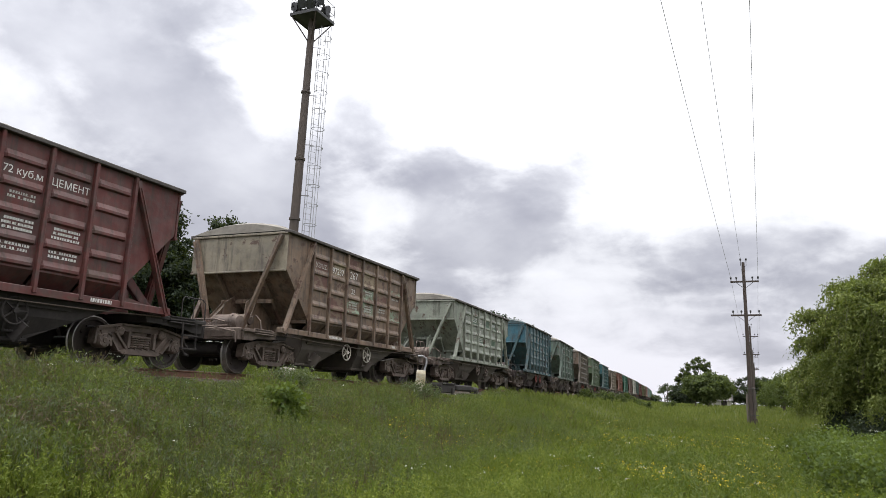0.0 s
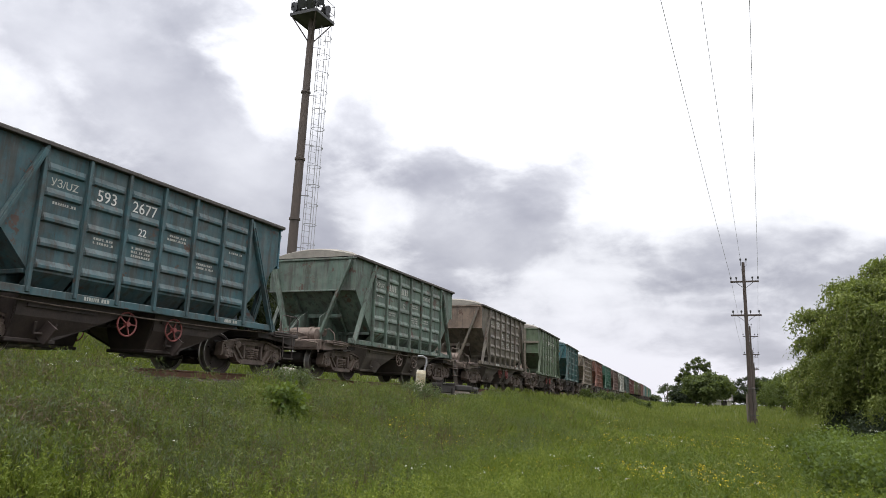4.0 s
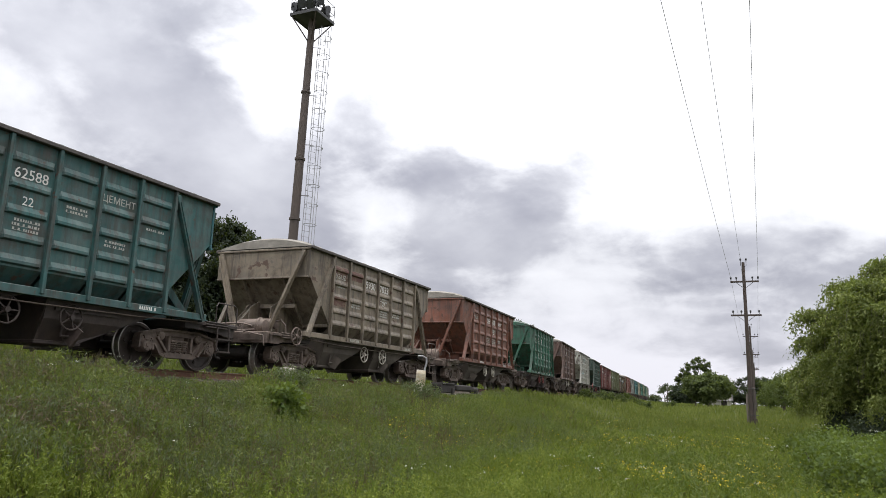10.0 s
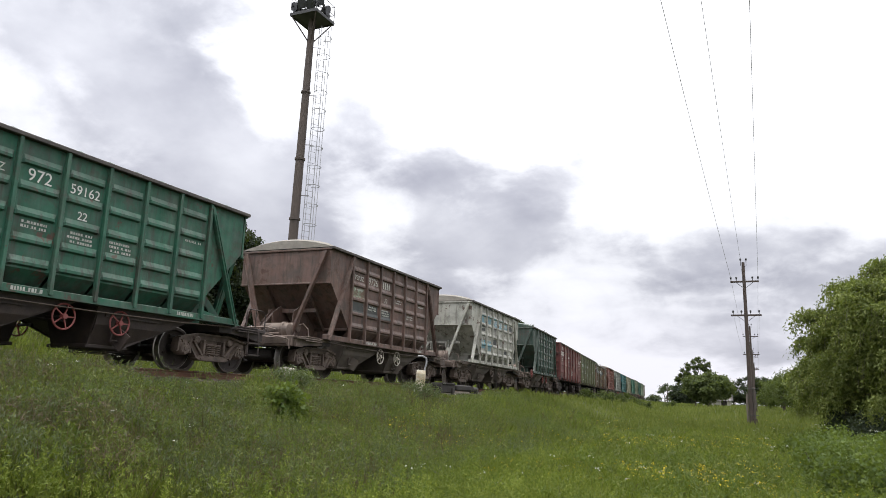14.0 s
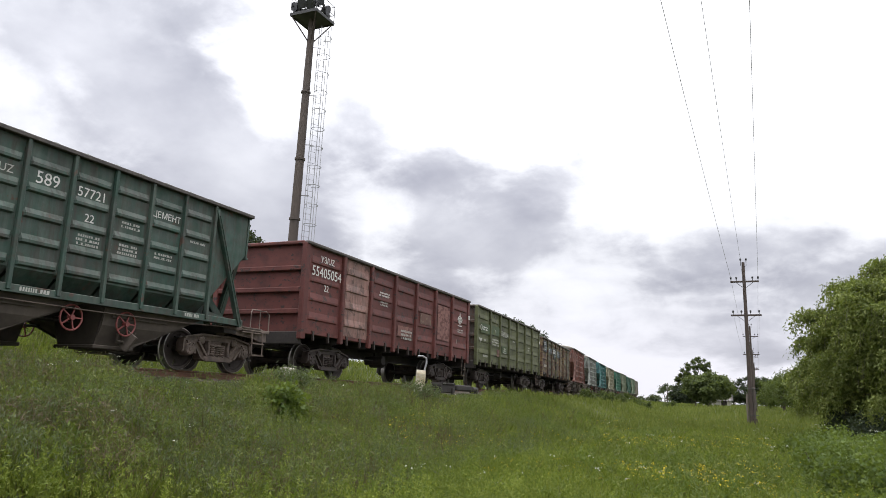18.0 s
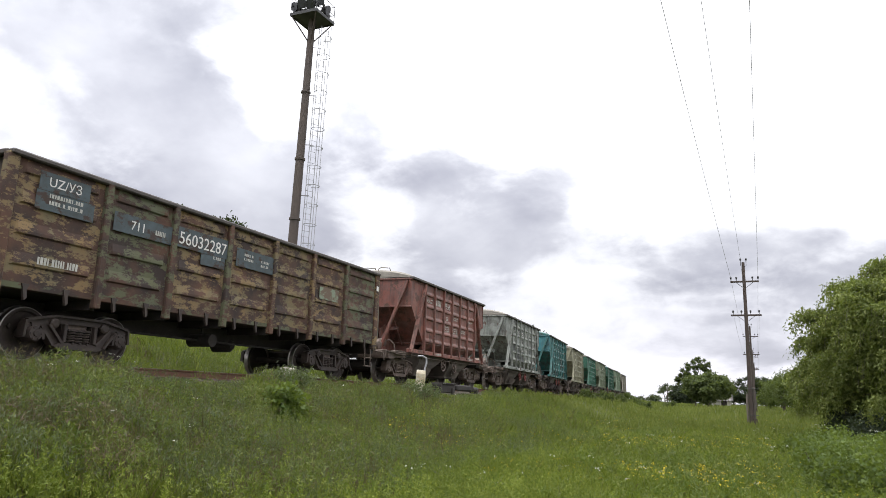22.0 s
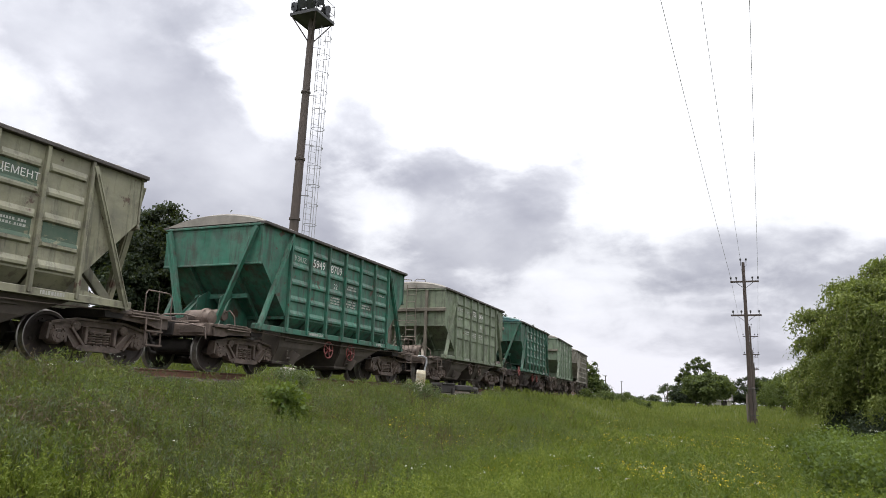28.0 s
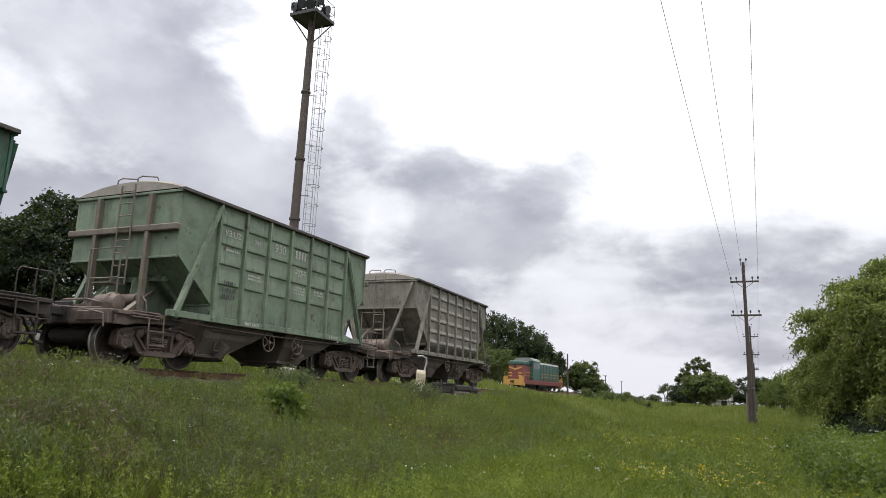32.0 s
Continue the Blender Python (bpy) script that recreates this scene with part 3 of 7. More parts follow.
def axle_box_mesh():
    s = Shape().lathe_x([(0.92, 0.15), (1.13, 0.155), (1.15, 0.14), (1.18, 0.13), (1.185, 0.06), (1.20, 0.05), (1.20, 0.02)], 16, 0, 0)
    s.box(0.93, 1.13, -0.17, 0.17, 0.08, 0.17, 0.02)
    for j in range(6):
        a = j * math.pi / 3
        s.lathe_x([(1.15, 0.018), (1.20, 0.018)], 6, 0.105 * math.cos(a), 0.105 * math.sin(a))
    return s.mesh("axle_box", M_STEEL, smooth=True)


def bolster_mesh():
    s = Shape().prism_x([(-0.2, 0.60), (0.2, 0.60), (0.22, 0.72), (0.17, 0.80), (-0.17, 0.80), (-0.22, 0.72)], -1.05, 1.05)
    s.lathe_x([(-0.2, 0.01), (0.2, 0.01)], 8, 0, 0.8)
    s.box(-0.22, 0.22, -0.22, 0.22, 0.80, 0.88, 0.03)
    return s.mesh("bolster", M_STEEL)


def brake_mesh():
    s = Shape()
    for y in (-0.36, 0.36):
        s.tube([(-0.85, y, 0.42), (0.85, y, 0.42)], 0.035, 8)
        for x in (-0.78, 0.78):
            s.box(x - 0.05, x + 0.05, y - 0.07 if y > 0 else y - 0.10, y + 0.10 if y > 0 else y + 0.07, 0.30, 0.58, 0.02)
        s.bar((0, y, 0.42), (0, y * 0.3, 0.60), 0.06, 0.05)
    return s.mesh("brake_rigging", M_DARK)


WHEELSETS = []


def bogie(parent, y, gear=None):
    e = part("bogie", cached("bolster", bolster_mesh), parent, at=pose(0, y, 0))
    for sx in (-1, 1):
        m = Matrix.Translation((1.02 * sx, 0, 0)) if sx > 0 else pose(1.02 * sx, 0, 0, 0, 0, 180)
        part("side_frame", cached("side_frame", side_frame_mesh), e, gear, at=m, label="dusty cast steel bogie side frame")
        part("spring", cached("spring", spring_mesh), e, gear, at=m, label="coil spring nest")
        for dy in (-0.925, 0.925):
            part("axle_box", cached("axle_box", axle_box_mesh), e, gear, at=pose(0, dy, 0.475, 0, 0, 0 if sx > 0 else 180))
    for dy in (-0.925, 0.925):
        w = part("wheelset", cached("wheelset", wheelset_mesh), e, at=pose(0, dy, 0.475), label="brown steel wheels with bright worn rims")
        WHEELSETS.append((w, dy))
    part("brake_rigging", cached("brake_rigging", brake_mesh), e)
    return e


def coupler_mesh():
    s = Shape()
    s.box(-0.12, 0.12, 0.0, 0.45, 0.94, 1.14, 0.03)
    s.prism_x([(0.40, 0.86), (0.62, 0.88), (0.62, 1.20), (0.40, 1.22)], -0.20, 0.04)
    s.prism_x([(0.40, 0.88), (0.72, 0.92), (0.72, 1.16), (0.40, 1.20)], 0.08, 0.22)
    s.box(-0.25, 0.25, -0.05, 0.05, 0.80, 1.26, 0.03)
    s.tube([(0.5, 0.0, 0.95), (0.5, 0.2, 0.62), (0.44, 0.42, 0.38), (0.36, 0.64, 0.36)], 0.035, 7)
    return s.mesh("coupler", M_DARK)


def swaged_panel(y0, y1, z0, z1, ribs, x, deep=0.045, half=0.085, tuck=0.0, inset=0.02, above=1.0):
    """Pressed sheet: outline (x, z) with raised ribs, drawn out along y and closed at the rib ends."""
    pts = [(x - tuck, z0)]
    if tuck:
        pts.append((x, z0 + 0.26))
    for z in sorted(ribs):
        pts += [(x, z - half * 0.75), (x + deep, z - half * 0.45), (x + deep, z + half * 0.05), (x, z + half * above)]
    pts.append((x, z1))
    s = Shape()
    n = len(pts)
    cols = [(y0, 0), (y0 + inset, 0), (y0 + inset + 0.05, 1), (y1 - inset - 0.05, 1), (y1 - inset, 0), (y1, 0)]
    for y, k in cols:
        s.v += [(x + (px - x) * k if px > x else px, y, z) for px, z in pts]
    for c in range(len(cols) - 1):
        s.f += [(c * n + i, c * n + i + 1, (c + 1) * n + i + 1, (c + 1) * n + i) for i in range(n - 1)]
    s.m = [0] * len(s.f)
    s.box(x - 0.03, x - 0.012, y0, y1, z0 + (0.26 if tuck else 0.0), z1)
    return s


POSTS = [2.79, 1.86, 0.93, 0.0, -0.93, -1.86, -2.79]
RIBS = [1.60, 1.98, 2.42, 2.86, 3.30]


def hopper_wagon(label, paint, H=3.76, kind="sloped", wheels=None, ladder=False, roof=None, gear=None, parking=None, end=None):
    """Covered four-axle hopper wagon with two discharge bunkers. Origin at rail level under its middle; +x is its right-hand side."""
    e = tagged(new("hopper_wagon"), label, "freight wagon", "wagons of the train")
    gear = gear or M_STEEL
    knee = 2.78 if kind == "sloped" else 2.42
    ribs = [r * (H - 1.2) / 2.5 + 1.2 - 1.2 * (H - 1.2) / 2.5 for r in RIBS]
    key = (round(H, 2), kind)

    def shell():
        if kind == "sloped":     # the sheets turn in under the body, behind the sill
            s = Shape().prism_x([(-3.98, H - 0.04), (3.98, H - 0.04), (3.98, knee), (2.80, 1.50), (-2.80, 1.50), (-3.98, knee)], -1.55, 1.55)
            s.box(-1.0, 1.0, -2.78, 2.78, 1.18, 1.50)
        else:
            s = Shape().prism_x([(-3.98, H - 0.04), (3.98, H - 0.04), (3.98, knee), (2.80, 1.45), (2.80, 1.18), (-2.80, 1.18), (-2.80, 1.45), (-3.98, knee)], -1.55, 1.55)
        return s.mesh("hopper_body", M_STEEL)
    part("hopper_body", cached(("shell", key), shell), e, paint)
    for sx in (0, 180):
        turn = pose(0, 0, 0, 0, 0, sx)
        for i in range(6):
            ym = (POSTS[i] + POSTS[i + 1]) / 2
            part("side_panel", cached(("panel", key), lambda: swaged_panel(-0.435, 0.435, 1.24, H - 0.06, ribs if kind == "sloped" else ribs[1:], 1.562, 0.05 if kind == "sloped" else 0.036, 0.10, 0.26 if kind == "sloped" else 0.0, 0.035, 1.0 if kind == "sloped" else 2.9).mesh("side_panel", M_STEEL)), e, paint, at=turn @ pose(0, ym, 0))
        for y in POSTS:
            part("post", cached(("post", key), lambda: Shape().box(1.548, 1.645, -0.035, 0.035, 1.12, H - 0.02, 0.008).mesh("post", M_STEEL)), e, paint, at=turn @ pose(0, y, 0))
        part("side_sill", cached("side_sill", lambda: Shape().box(1.45, 1.60, -4.05, 4.05, 1.08, 1.22, 0.01).box(1.60, 1.63, -4.05, 4.05, 1.08, 1.10).mesh("side_sill", M_STEEL)), e, paint, at=turn)
        part("top_rail", cached(("top_rail", key), lambda: Shape().box(1.50, 1.67, -4.08, 4.08, H - 0.045, H + 0.035, 0.012).mesh("top_rail", M_TOPRAIL)), e, at=turn, label="dark grimy top rail")
    for sy in (0, 180):
        turn = pose(0, 0, 0, 0, 0, sy)

        def end_plate():
            s = Shape().box(-1.57, 1.57, 3.985, 4.03, knee - 0.06, H - 0.05)
            s.box(-1.60, 1.60, 3.96, 4.08, H - 0.07, H - 0.01, 0.01)
            s.box(-1.57, 1.57, 3.985, 4.07, knee - 0.09, knee - 0.04, 0.01)
            return s.mesh("end_plate", M_STEEL)
        part("end_plate", cached(("end", key), end_plate), e, end or paint, at=turn)
        for sx in (-1, 1):
            # long brace on the side, short strut on the platform
            part("side_brace", cached(("side_brace", key, sx), lambda: Shape().bar((sx * 1.60, 2.82, H - 0.12), (sx * 1.58, 3.93, 1.06), 0.09, 0.12, (1, 0, 0)).bar((sx * 1.655, 2.88, H - 0.25), (sx * 1.635, 3.93, 1.12), 0.02, 0.05, (1, 0, 0)).mesh("side_brace", M_STEEL)), e, paint, at=turn)
            if kind == "sloped":
                part("end_brace", cached(("end_brace", key, sx), lambda: Shape().bar((sx * 1.42, 4.09, H - 0.10), (sx * 0.50, 4.30, 1.06), 0.10, 0.09, (0, 1, 0)).bar((sx * 1.47, 4.13, H - 0.16), (sx * 0.555, 4.36, 1.06), 0.02, 0.11, (0, 1, 0)).mesh("end_brace", M_STEEL)), e, paint, at=turn)
            else:
                part("end_post", cached(("end_post", key, sx), lambda: Shape().bar((sx * 0.78, 4.09, H - 0.08), (sx * 0.78, 4.12, 1.06), 0.10, 0.12, (0, 1, 0)).mesh("end_post", M_STEEL)), e, M_BEAM, at=turn)
                part("platform_strut", cached(("platform_strut", sx), lambda: Shape().bar((sx * 0.3, 3.3, 1.75), (sx * 0.9, 4.6, 1.1), 0.10, 0.08).mesh("platform_strut", M_STEEL)), e, M_BEAM, at=turn)
            part("slope_stiffener", cached(("stiff", kind, sx), lambda: Shape().bar((sx * 0.7, 4.0, knee - 0.05), (sx * 0.7, 2.86, 1.44), 0.07, 0.10).mesh("slope_stiffener", M_STEEL)), e, paint, at=turn)
        if kind != "sloped":
            part("end_beam", cached(("end_beam", key), lambda: Shape().box(-1.63, 1.63, 4.03, 4.17, 2.92, 3.06, 0.015).mesh("end_beam", M_STEEL)), e, M_BEAM, at=turn)
        part("support_frame", cached("support_frame", lambda: Shape().bar((-0.85, 3.50, 1.98), (0.85, 3.50, 1.98), 0.10, 0.11).bar((-0.30, 3.52, 1.95), (-0.55, 4.25, 1.07), 0.11, 0.10).bar((0.62, 3.52, 1.95), (0.80, 4.30, 1.07), 0.13, 0.11).bar((0.685, 3.52, 1.99), (0.865, 4.30, 1.11), 0.02, 0.15).mesh("support_frame", M_STEEL)), e, paint, at=turn)
        for sx in (-1, 1):
            part("slope_web", cached(("slope_web", sx), lambda: Shape().prism_x([(2.84, 1.06), (4.08, 1.06), (3.98, 1.90), (3.60, 2.12), (2.84, 1.52)], sx * 0.36 - 0.01, sx * 0.36 + 0.01).mesh("slope_web", M_STEEL)), e, paint, at=turn)
        part("slope_edge", cached("slope_edge", lambda: Shape().box(-1.5, 1.5, 2.78, 2.84, 1.44, 1.52, 0.01).bar((1.45, 2.85, 1.30), (1.45, 4.05, 1.12), 0.05, 0.09).mesh("slope_edge", M_STEEL)), e, paint, at=turn)

        def platform():
            s = Shape().box(-1.42, 1.42, 4.0, 5.26, 1.03, 1.06)
            s.box(-1.30, 1.30, 5.20, 5.34, 0.80, 1.09, 0.012)
            for x in (-1.42, 1.42):
                s.box(x - 0.05, x + 0.05, 3.7, 5.26, 1.00, 1.075, 0.008)
                s.bar((x, 3.7, 0.98), (x * 0.9, 5.2, 0.90), 0.06, 0.14)
                for k in range(3):       # chequered step boards along the edge
                    s.box(min(x, x * 1.045) - 0.01, max(x, x * 1.045) + 0.01, 4.20 + 0.0 * k, 4.92, 1.072 - 0.055 * k, 1.098 - 0.055 * k, 0.006)
                s.prism_x([(3.72, 1.0), (5.24, 1.0), (5.24, 0.80), (4.95, 0.80), (4.55, 0.90), (3.72, 0.92)], x * 0.955 - 0.03, x * 0.955 + 0.03)
            s.box(-1.15, -0.45, 5.33, 5.37, 0.86, 1.05, 0.01)
            s.box(0.45, 1.15, 5.33, 5.37, 0.86, 1.05, 0.01)
            s.box(-0.9, 0.9, 4.35, 4.50, 0.84, 1.03, 0.01)
            for x in (-0.75, 0.75):
                s.box(x - 0.05, x + 0.05, 4.1, 5.2, 0.84, 1.03)
            return s.mesh("end_platform", M_STEEL)
        part("end_platform", cached("platform", platform), e, gear, at=turn)
        part("coupler", cached("coupler", coupler_mesh), e, at=turn @ pose(0, 5.32, 0))
        part("step", cached("step", lambda: Shape().tube([(1.50, 4.55, 1.0), (1.52, 4.55, 0.42), (1.52, 4.95, 0.42), (1.50, 4.95, 1.0)], 0.018, 6).bar((1.52, 4.53, 0.44), (1.52, 4.97, 0.44), 0.08, 0.03).bar((1.52, 4.53, 0.72), (1.52, 4.97, 0.72), 0.08, 0.03).mesh("step", M_STEEL)), e, gear, at=turn)
        if sy == 0:
            part("handrail", cached("handrail", lambda: Shape().tube([(1.42, 4.55, 1.05), (1.42, 4.55, 1.48), (1.40, 4.62, 1.56), (1.40, 5.18, 1.56), (1.42, 5.26, 1.48), (1.42, 5.26, 1.05)], 0.014, 6).tube([(1.42, 4.9, 1.05), (1.42, 4.9, 1.55)], 0.012, 6).mesh("handrail", M_STEEL)), e, gear, at=turn)
        bogie(e, 3.80 if sy == 0 else -3.80)
    if kind != "sloped":
        part("step", MESHES["step"], e, gear, at=pose(0, -9.05, 0))

    def air_gear():
        s = Shape()
        s.lathe_x([(-0.62, 0.06), (-0.60, 0.13), (-0.50, 0.15), (0.52, 0.15), (0.60, 0.13), (0.62, 0.05)], 18, -4.02, 1.42)
        s.lathe_x([(-0.02, 0.09), (0.0, 0.13), (0.10, 0.19), (0.44, 0.205), (0.47, 0.24), (0.53, 0.24), (0.56, 0.20), (0.66, 0.17), (0.70, 0.06)], 20, -4.55, 1.30)
        for k in range(8):
            a = k * math.pi / 4
            s.lathe_x([(0.45, 0.018), (0.56, 0.018)], 6, -4.55 + 0.222 * math.cos(a), 1.30 + 0.222 * math.sin(a))
        s.box(-0.5, -0.42, -4.4, -4.0, 1.06, 1.32)
        s.box(0.15, 0.23, -4.7, -4.0, 1.06, 1.26)
        s.box(0.40, 0.62, -4.85, -4.45, 1.06, 1.14)
        s.box(-1.15, -0.72, -4.95, -4.62, 1.06, 1.27, 0.03)
        s.bar((0.05, -4.55, 1.28), (-0.85, -4.70, 1.20), 0.07, 0.10)
        s.bar((-0.30, -4.75, 1.10), (-0.05, -4.40, 1.42), 0.05, 0.12)
        s.tube([(0.55, -4.7, 1.2), (-0.4, -4.95, 1.15), (-1.2, -5.1, 1.12)], 0.03, 7)
        s.tube([(-0.9, -4.8, 1.28), (-0.5, -4.9, 1.36), (0.1, -4.85, 1.36), (0.35, -4.75, 1.30)], 0.022, 6)
        s.tube([(0.55, -4.05, 1.46), (0.82, -4.1, 1.52), (1.05, -4.2, 1.36), (1.1, -4.2, 1.08)], 0.016, 6)
        return s.mesh("brake_gear", M_STEEL, smooth=True)
    # hoses, release levers and rods that clutter the ends
    for sy in (0, 180):
        turn = pose(0, 0, 0, 0, 0, sy)
        part("release_lever", cached("lever_rod", lambda: Shape().tube([(-1.25, 5.42, 0.98), (-0.6, 5.44, 1.10), (0.15, 5.46, 1.16), (0.3, 5.5, 1.05)], 0.018, 6).tube([(-1.25, 5.42, 0.98), (-1.3, 5.43, 0.72)], 0.018, 6).mesh("release_lever", M_STEEL)), e, gear, at=turn)
        part("angle_cock", cached("angle_cock", lambda: Shape().tube([(0.42, 5.1, 0.86), (0.46, 5.4, 0.90), (0.5, 5.52, 0.86)], 0.04, 7).box(0.42, 0.56, 5.38, 5.44, 0.92, 1.0).mesh("angle_cock", M_STEEL)), e, at=turn)
        part("brake_hose", cached("brake_hose", lambda: Shape().tube([(0.50, 5.50, 0.87), (0.50, 5.62, 0.72), (0.42, 5.78, 0.58), (0.34, 5.93, 0.56)], 0.03, 7).mesh("brake_hose", M_DARK)), e, at=turn)
        part("brake_rod", cached("brake_rod", lambda: Shape().tube([(0.95, 4.9, 1.0), (0.95, 4.9, 0.78), (0.95, 2.6, 0.72)], 0.024, 6).mesh("brake_rod", M_DARK)), e, at=turn)
        part("bolster_beam", cached("bolster_beam", lambda: Shape().prism_x([(3.6, 0.90), (4.0, 0.90), (4.05, 1.08), (3.55, 1.08)], -1.45, 1.45).mesh("bolster_beam", M_DARK)), e, at=turn)
        for sx in (-1, 1):
            part("side_bearer", cached(("side_bearer", sx), lambda: Shape().bar((sx * 1.45, 4.1, 1.0), (sx * 1.05, 3.8, 0.86), 0.08, 0.06).mesh("side_bearer", M_STEEL)), e, gear, at=turn)
    part("side_pipe", cached("side_pipe", lambda: Shape().tube([(1.50, -3.9, 1.02), (1.52, -2.2, 0.97), (1.52, 0.0, 0.96), (1.52, 2.2, 0.98), (1.50, 3.9, 1.04)], 0.014, 5).mesh("side_pipe", M_STEEL)), e)
    part("brake_cylinder", cached("air_gear", air_gear), e, gear, label="dusty brake cylinder and lever on the end platform")

    def sill():
        s = Shape().box(-0.22, 0.22, -5.3, 5.3, 0.82, 1.10, 0.015)
        s.tube([(-0.75, -5.2, 0.95), (-0.75, 5.2, 0.95)], 0.025, 6)
        s.tube([(0.6, -5.0, 0.88), (0.6, -3.0, 0.80), (0.6, 3.0, 0.80), (0.6, 5.0, 0.88)], 0.022, 6)
        return s.mesh("centre_sill", M_DARK)
    part("centre_sill", cached("sill", sill), e)
    part("air_reservoir", cached("reservoir", lambda: Shape().lathe_x([(-0.55, 0.03), (-0.53, 0.14), (-0.45, 0.16), (0.45, 0.16), (0.53, 0.14), (0.55, 0.03)], 14, -5.02, 0.60).bar((-0.3, -5.02, 0.70), (-0.3, -5.02, 0.90), 0.05, 0.05, (1, 0, 0)).bar((0.3, -5.02, 0.70), (0.3, -5.02, 0.90), 0.05, 0.05, (1, 0, 0)).mesh("air_reservoir", M_DARK, smooth=True)), e)

    def bunker():
        """One half: upright on one end, sloped on the other, down to an outlet beside the sill."""
        top, low = [(0.0, -1.28), (1.46, -1.28), (1.46, 1.30), (0.0, 1.30)], [(0.22, -1.24), (1.20, -1.24), (1.20, -0.38), (0.22, -0.38)]
        vs = [(x, y, 0.36) for x, y in low] + [(x, y, 0.74) for x, y in ((0.10, -1.27), (1.40, -1.27), (1.40, 0.42), (0.10, 0.42))] + [(x, y, 1.16) for x, y in top]
        s = Shape().add(vs, [(3, 2, 1, 0), (8, 9, 10, 11)] + [(r * 4 + i, r * 4 + (i + 1) % 4, r * 4 + 4 + (i + 1) % 4, r * 4 + 4 + i) for r in (0, 1) for i in range(4)])
        s.box(0.16, 1.25, -1.29, -0.32, 0.30, 0.37, 0.012)
        return s.mesh("bunker", M_STEEL)

    def bunker_lid():
        s = Shape().bar((1.375, -0.62, 0.70), (1.21, -0.70, 0.42), 0.62, 0.05, (0, 1, 0))
        s.bar((1.43, -1.1, 0.93), (1.43, 0.30, 0.93), 0.07, 0.06)
        s.tube([(1.40, -0.86, 0.66), (1.36, -0.86, 0.46), (1.36, -0.50, 0.46), (1.40, -0.46, 0.66)], 0.028, 6)
        return s.mesh("bunker_lid", M_STEEL)
    hull_mat = M_BUNKER if gear is M_STEEL else gear
    for y in (-1.52, 1.52):
        for sx in (0, 180):
            hull = part("bunker", cached("bunker", bunker), e, hull_mat, at=pose(0, y, 0, 0, 0, sx), label="steel discharge bunker")
            part("bunker_lid", cached("bunker_lid", bunker_lid), hull, hull_mat)
            for k, (p, q) in enumerate((((1.45, -1.27, 1.12), (1.20, -1.23, 0.36)), ((1.45, 1.22, 1.10), (1.205, -0.40, 0.37)))):
                part("stiffener", cached(("stiffener", k), lambda: Shape().bar(p, q, 0.05, 0.06).mesh("stiffener", M_STEEL)), hull, hull_mat)

    def handwheel():
        s = Shape()
        ring = [(0, 0.23 * math.cos(a), 0.23 * math.sin(a)) for a in np.linspace(0, 2 * math.pi, 20, endpoint=False)]
        s.tube(ring, 0.018, 6, closed=True)
        for j in range(5):
            a = j * 2 * math.pi / 5
            s.bar((0, 0, 0), (0, 0.23 * math.cos(a), 0.23 * math.sin(a)), 0.022, 0.025, (1, 0, 0))
        s.lathe_x([(-0.05, 0.05), (0.05, 0.05)], 10)
        return s.mesh("handwheel", M_RED, smooth=True)
    if parking:
        part("parking_wheel", cached("handwheel", handwheel), e, parking, at=pose(1.54, -4.36, 1.04), label="parking brake handwheel")
    for sx in (-1, 1):
        for y in (-0.50, 0.74):
            w = part("handwheel", cached("handwheel", handwheel), e, wheels or gear, at=pose(sx * 1.48, y, 0.80))
            part("spindle", cached(("spindle", sx), lambda: Shape().lathe_x([(-0.45 * sx, 0.03), (-0.04 * sx, 0.03)], 8).mesh("spindle", M_DARK)), w)

    def roof_mesh():
        s = Shape()
        nx, ny = 12, 49
        for j in range(ny):
            y = -4.06 + 8.12 * j / (ny - 1)
            w = 0.07 * (1 if j % 4 == 1 else 0)
            for i in range(nx + 1):
                x = -1.62 + 3.24 * i / nx
                k = 1 - (x / 1.62) ** 2
                s.v.append((x, y, H + 0.02 + 0.25 * k + w * min(1, 3 * k)))
        s.f = [(j * (nx + 1) + i, j * (nx + 1) + i + 1, (j + 1) * (nx + 1) + i + 1, (j + 1) * (nx + 1) + i) for j in range(ny - 1) for i in range(nx)]
        s.f += [tuple(range(nx + 1)), tuple((ny - 1) * (nx + 1) + i for i in range(nx, -1, -1))]
        s.m = [0] * len(s.f)
        return s.mesh("roof", M_ROOF)
    part("roof", cached(("roof", key), roof_mesh), e, roof or M_ROOF, label="arched corrugated roof, dusty")

    if ladder or kind != "sloped":
        def ladder_mesh(x=0.15):
            s = Shape()
            for dx in (-0.2, 0.2):
                s.tube([(x + dx, -4.2, 1.75), (x + dx, -4.2, H + 0.15)], 0.02, 6)
            for i in range(8):
                z = 1.9 + i * 0.28
                if z < H + 0.1:
                    s.tube([(x - 0.2, -4.2, z), (x + 0.2, -4.2, z)], 0.014, 6)
            for dx in (-0.55, 0.05):
                s.tube([(x + dx, -4.05, H + 0.1), (x + dx, -4.02, H + 0.36), (x + dx + 0.06, -3.96, H + 0.42), (x + dx + 0.34, -3.8, H + 0.42), (x + dx + 0.36, -3.7, H + 0.26)], 0.018, 6)
            return s.mesh("ladder", M_STEEL)
        part("ladder", cached(("ladder", key), ladder_mesh), e, M_BEAM)

        def guard():
            s = Shape()
            s.tube([(-0.35, -4.55, 1.06), (-0.35, -4.55, 2.5), (0.55, -4.55, 2.5), (0.55, -4.55, 1.06)], 0.022, 6)
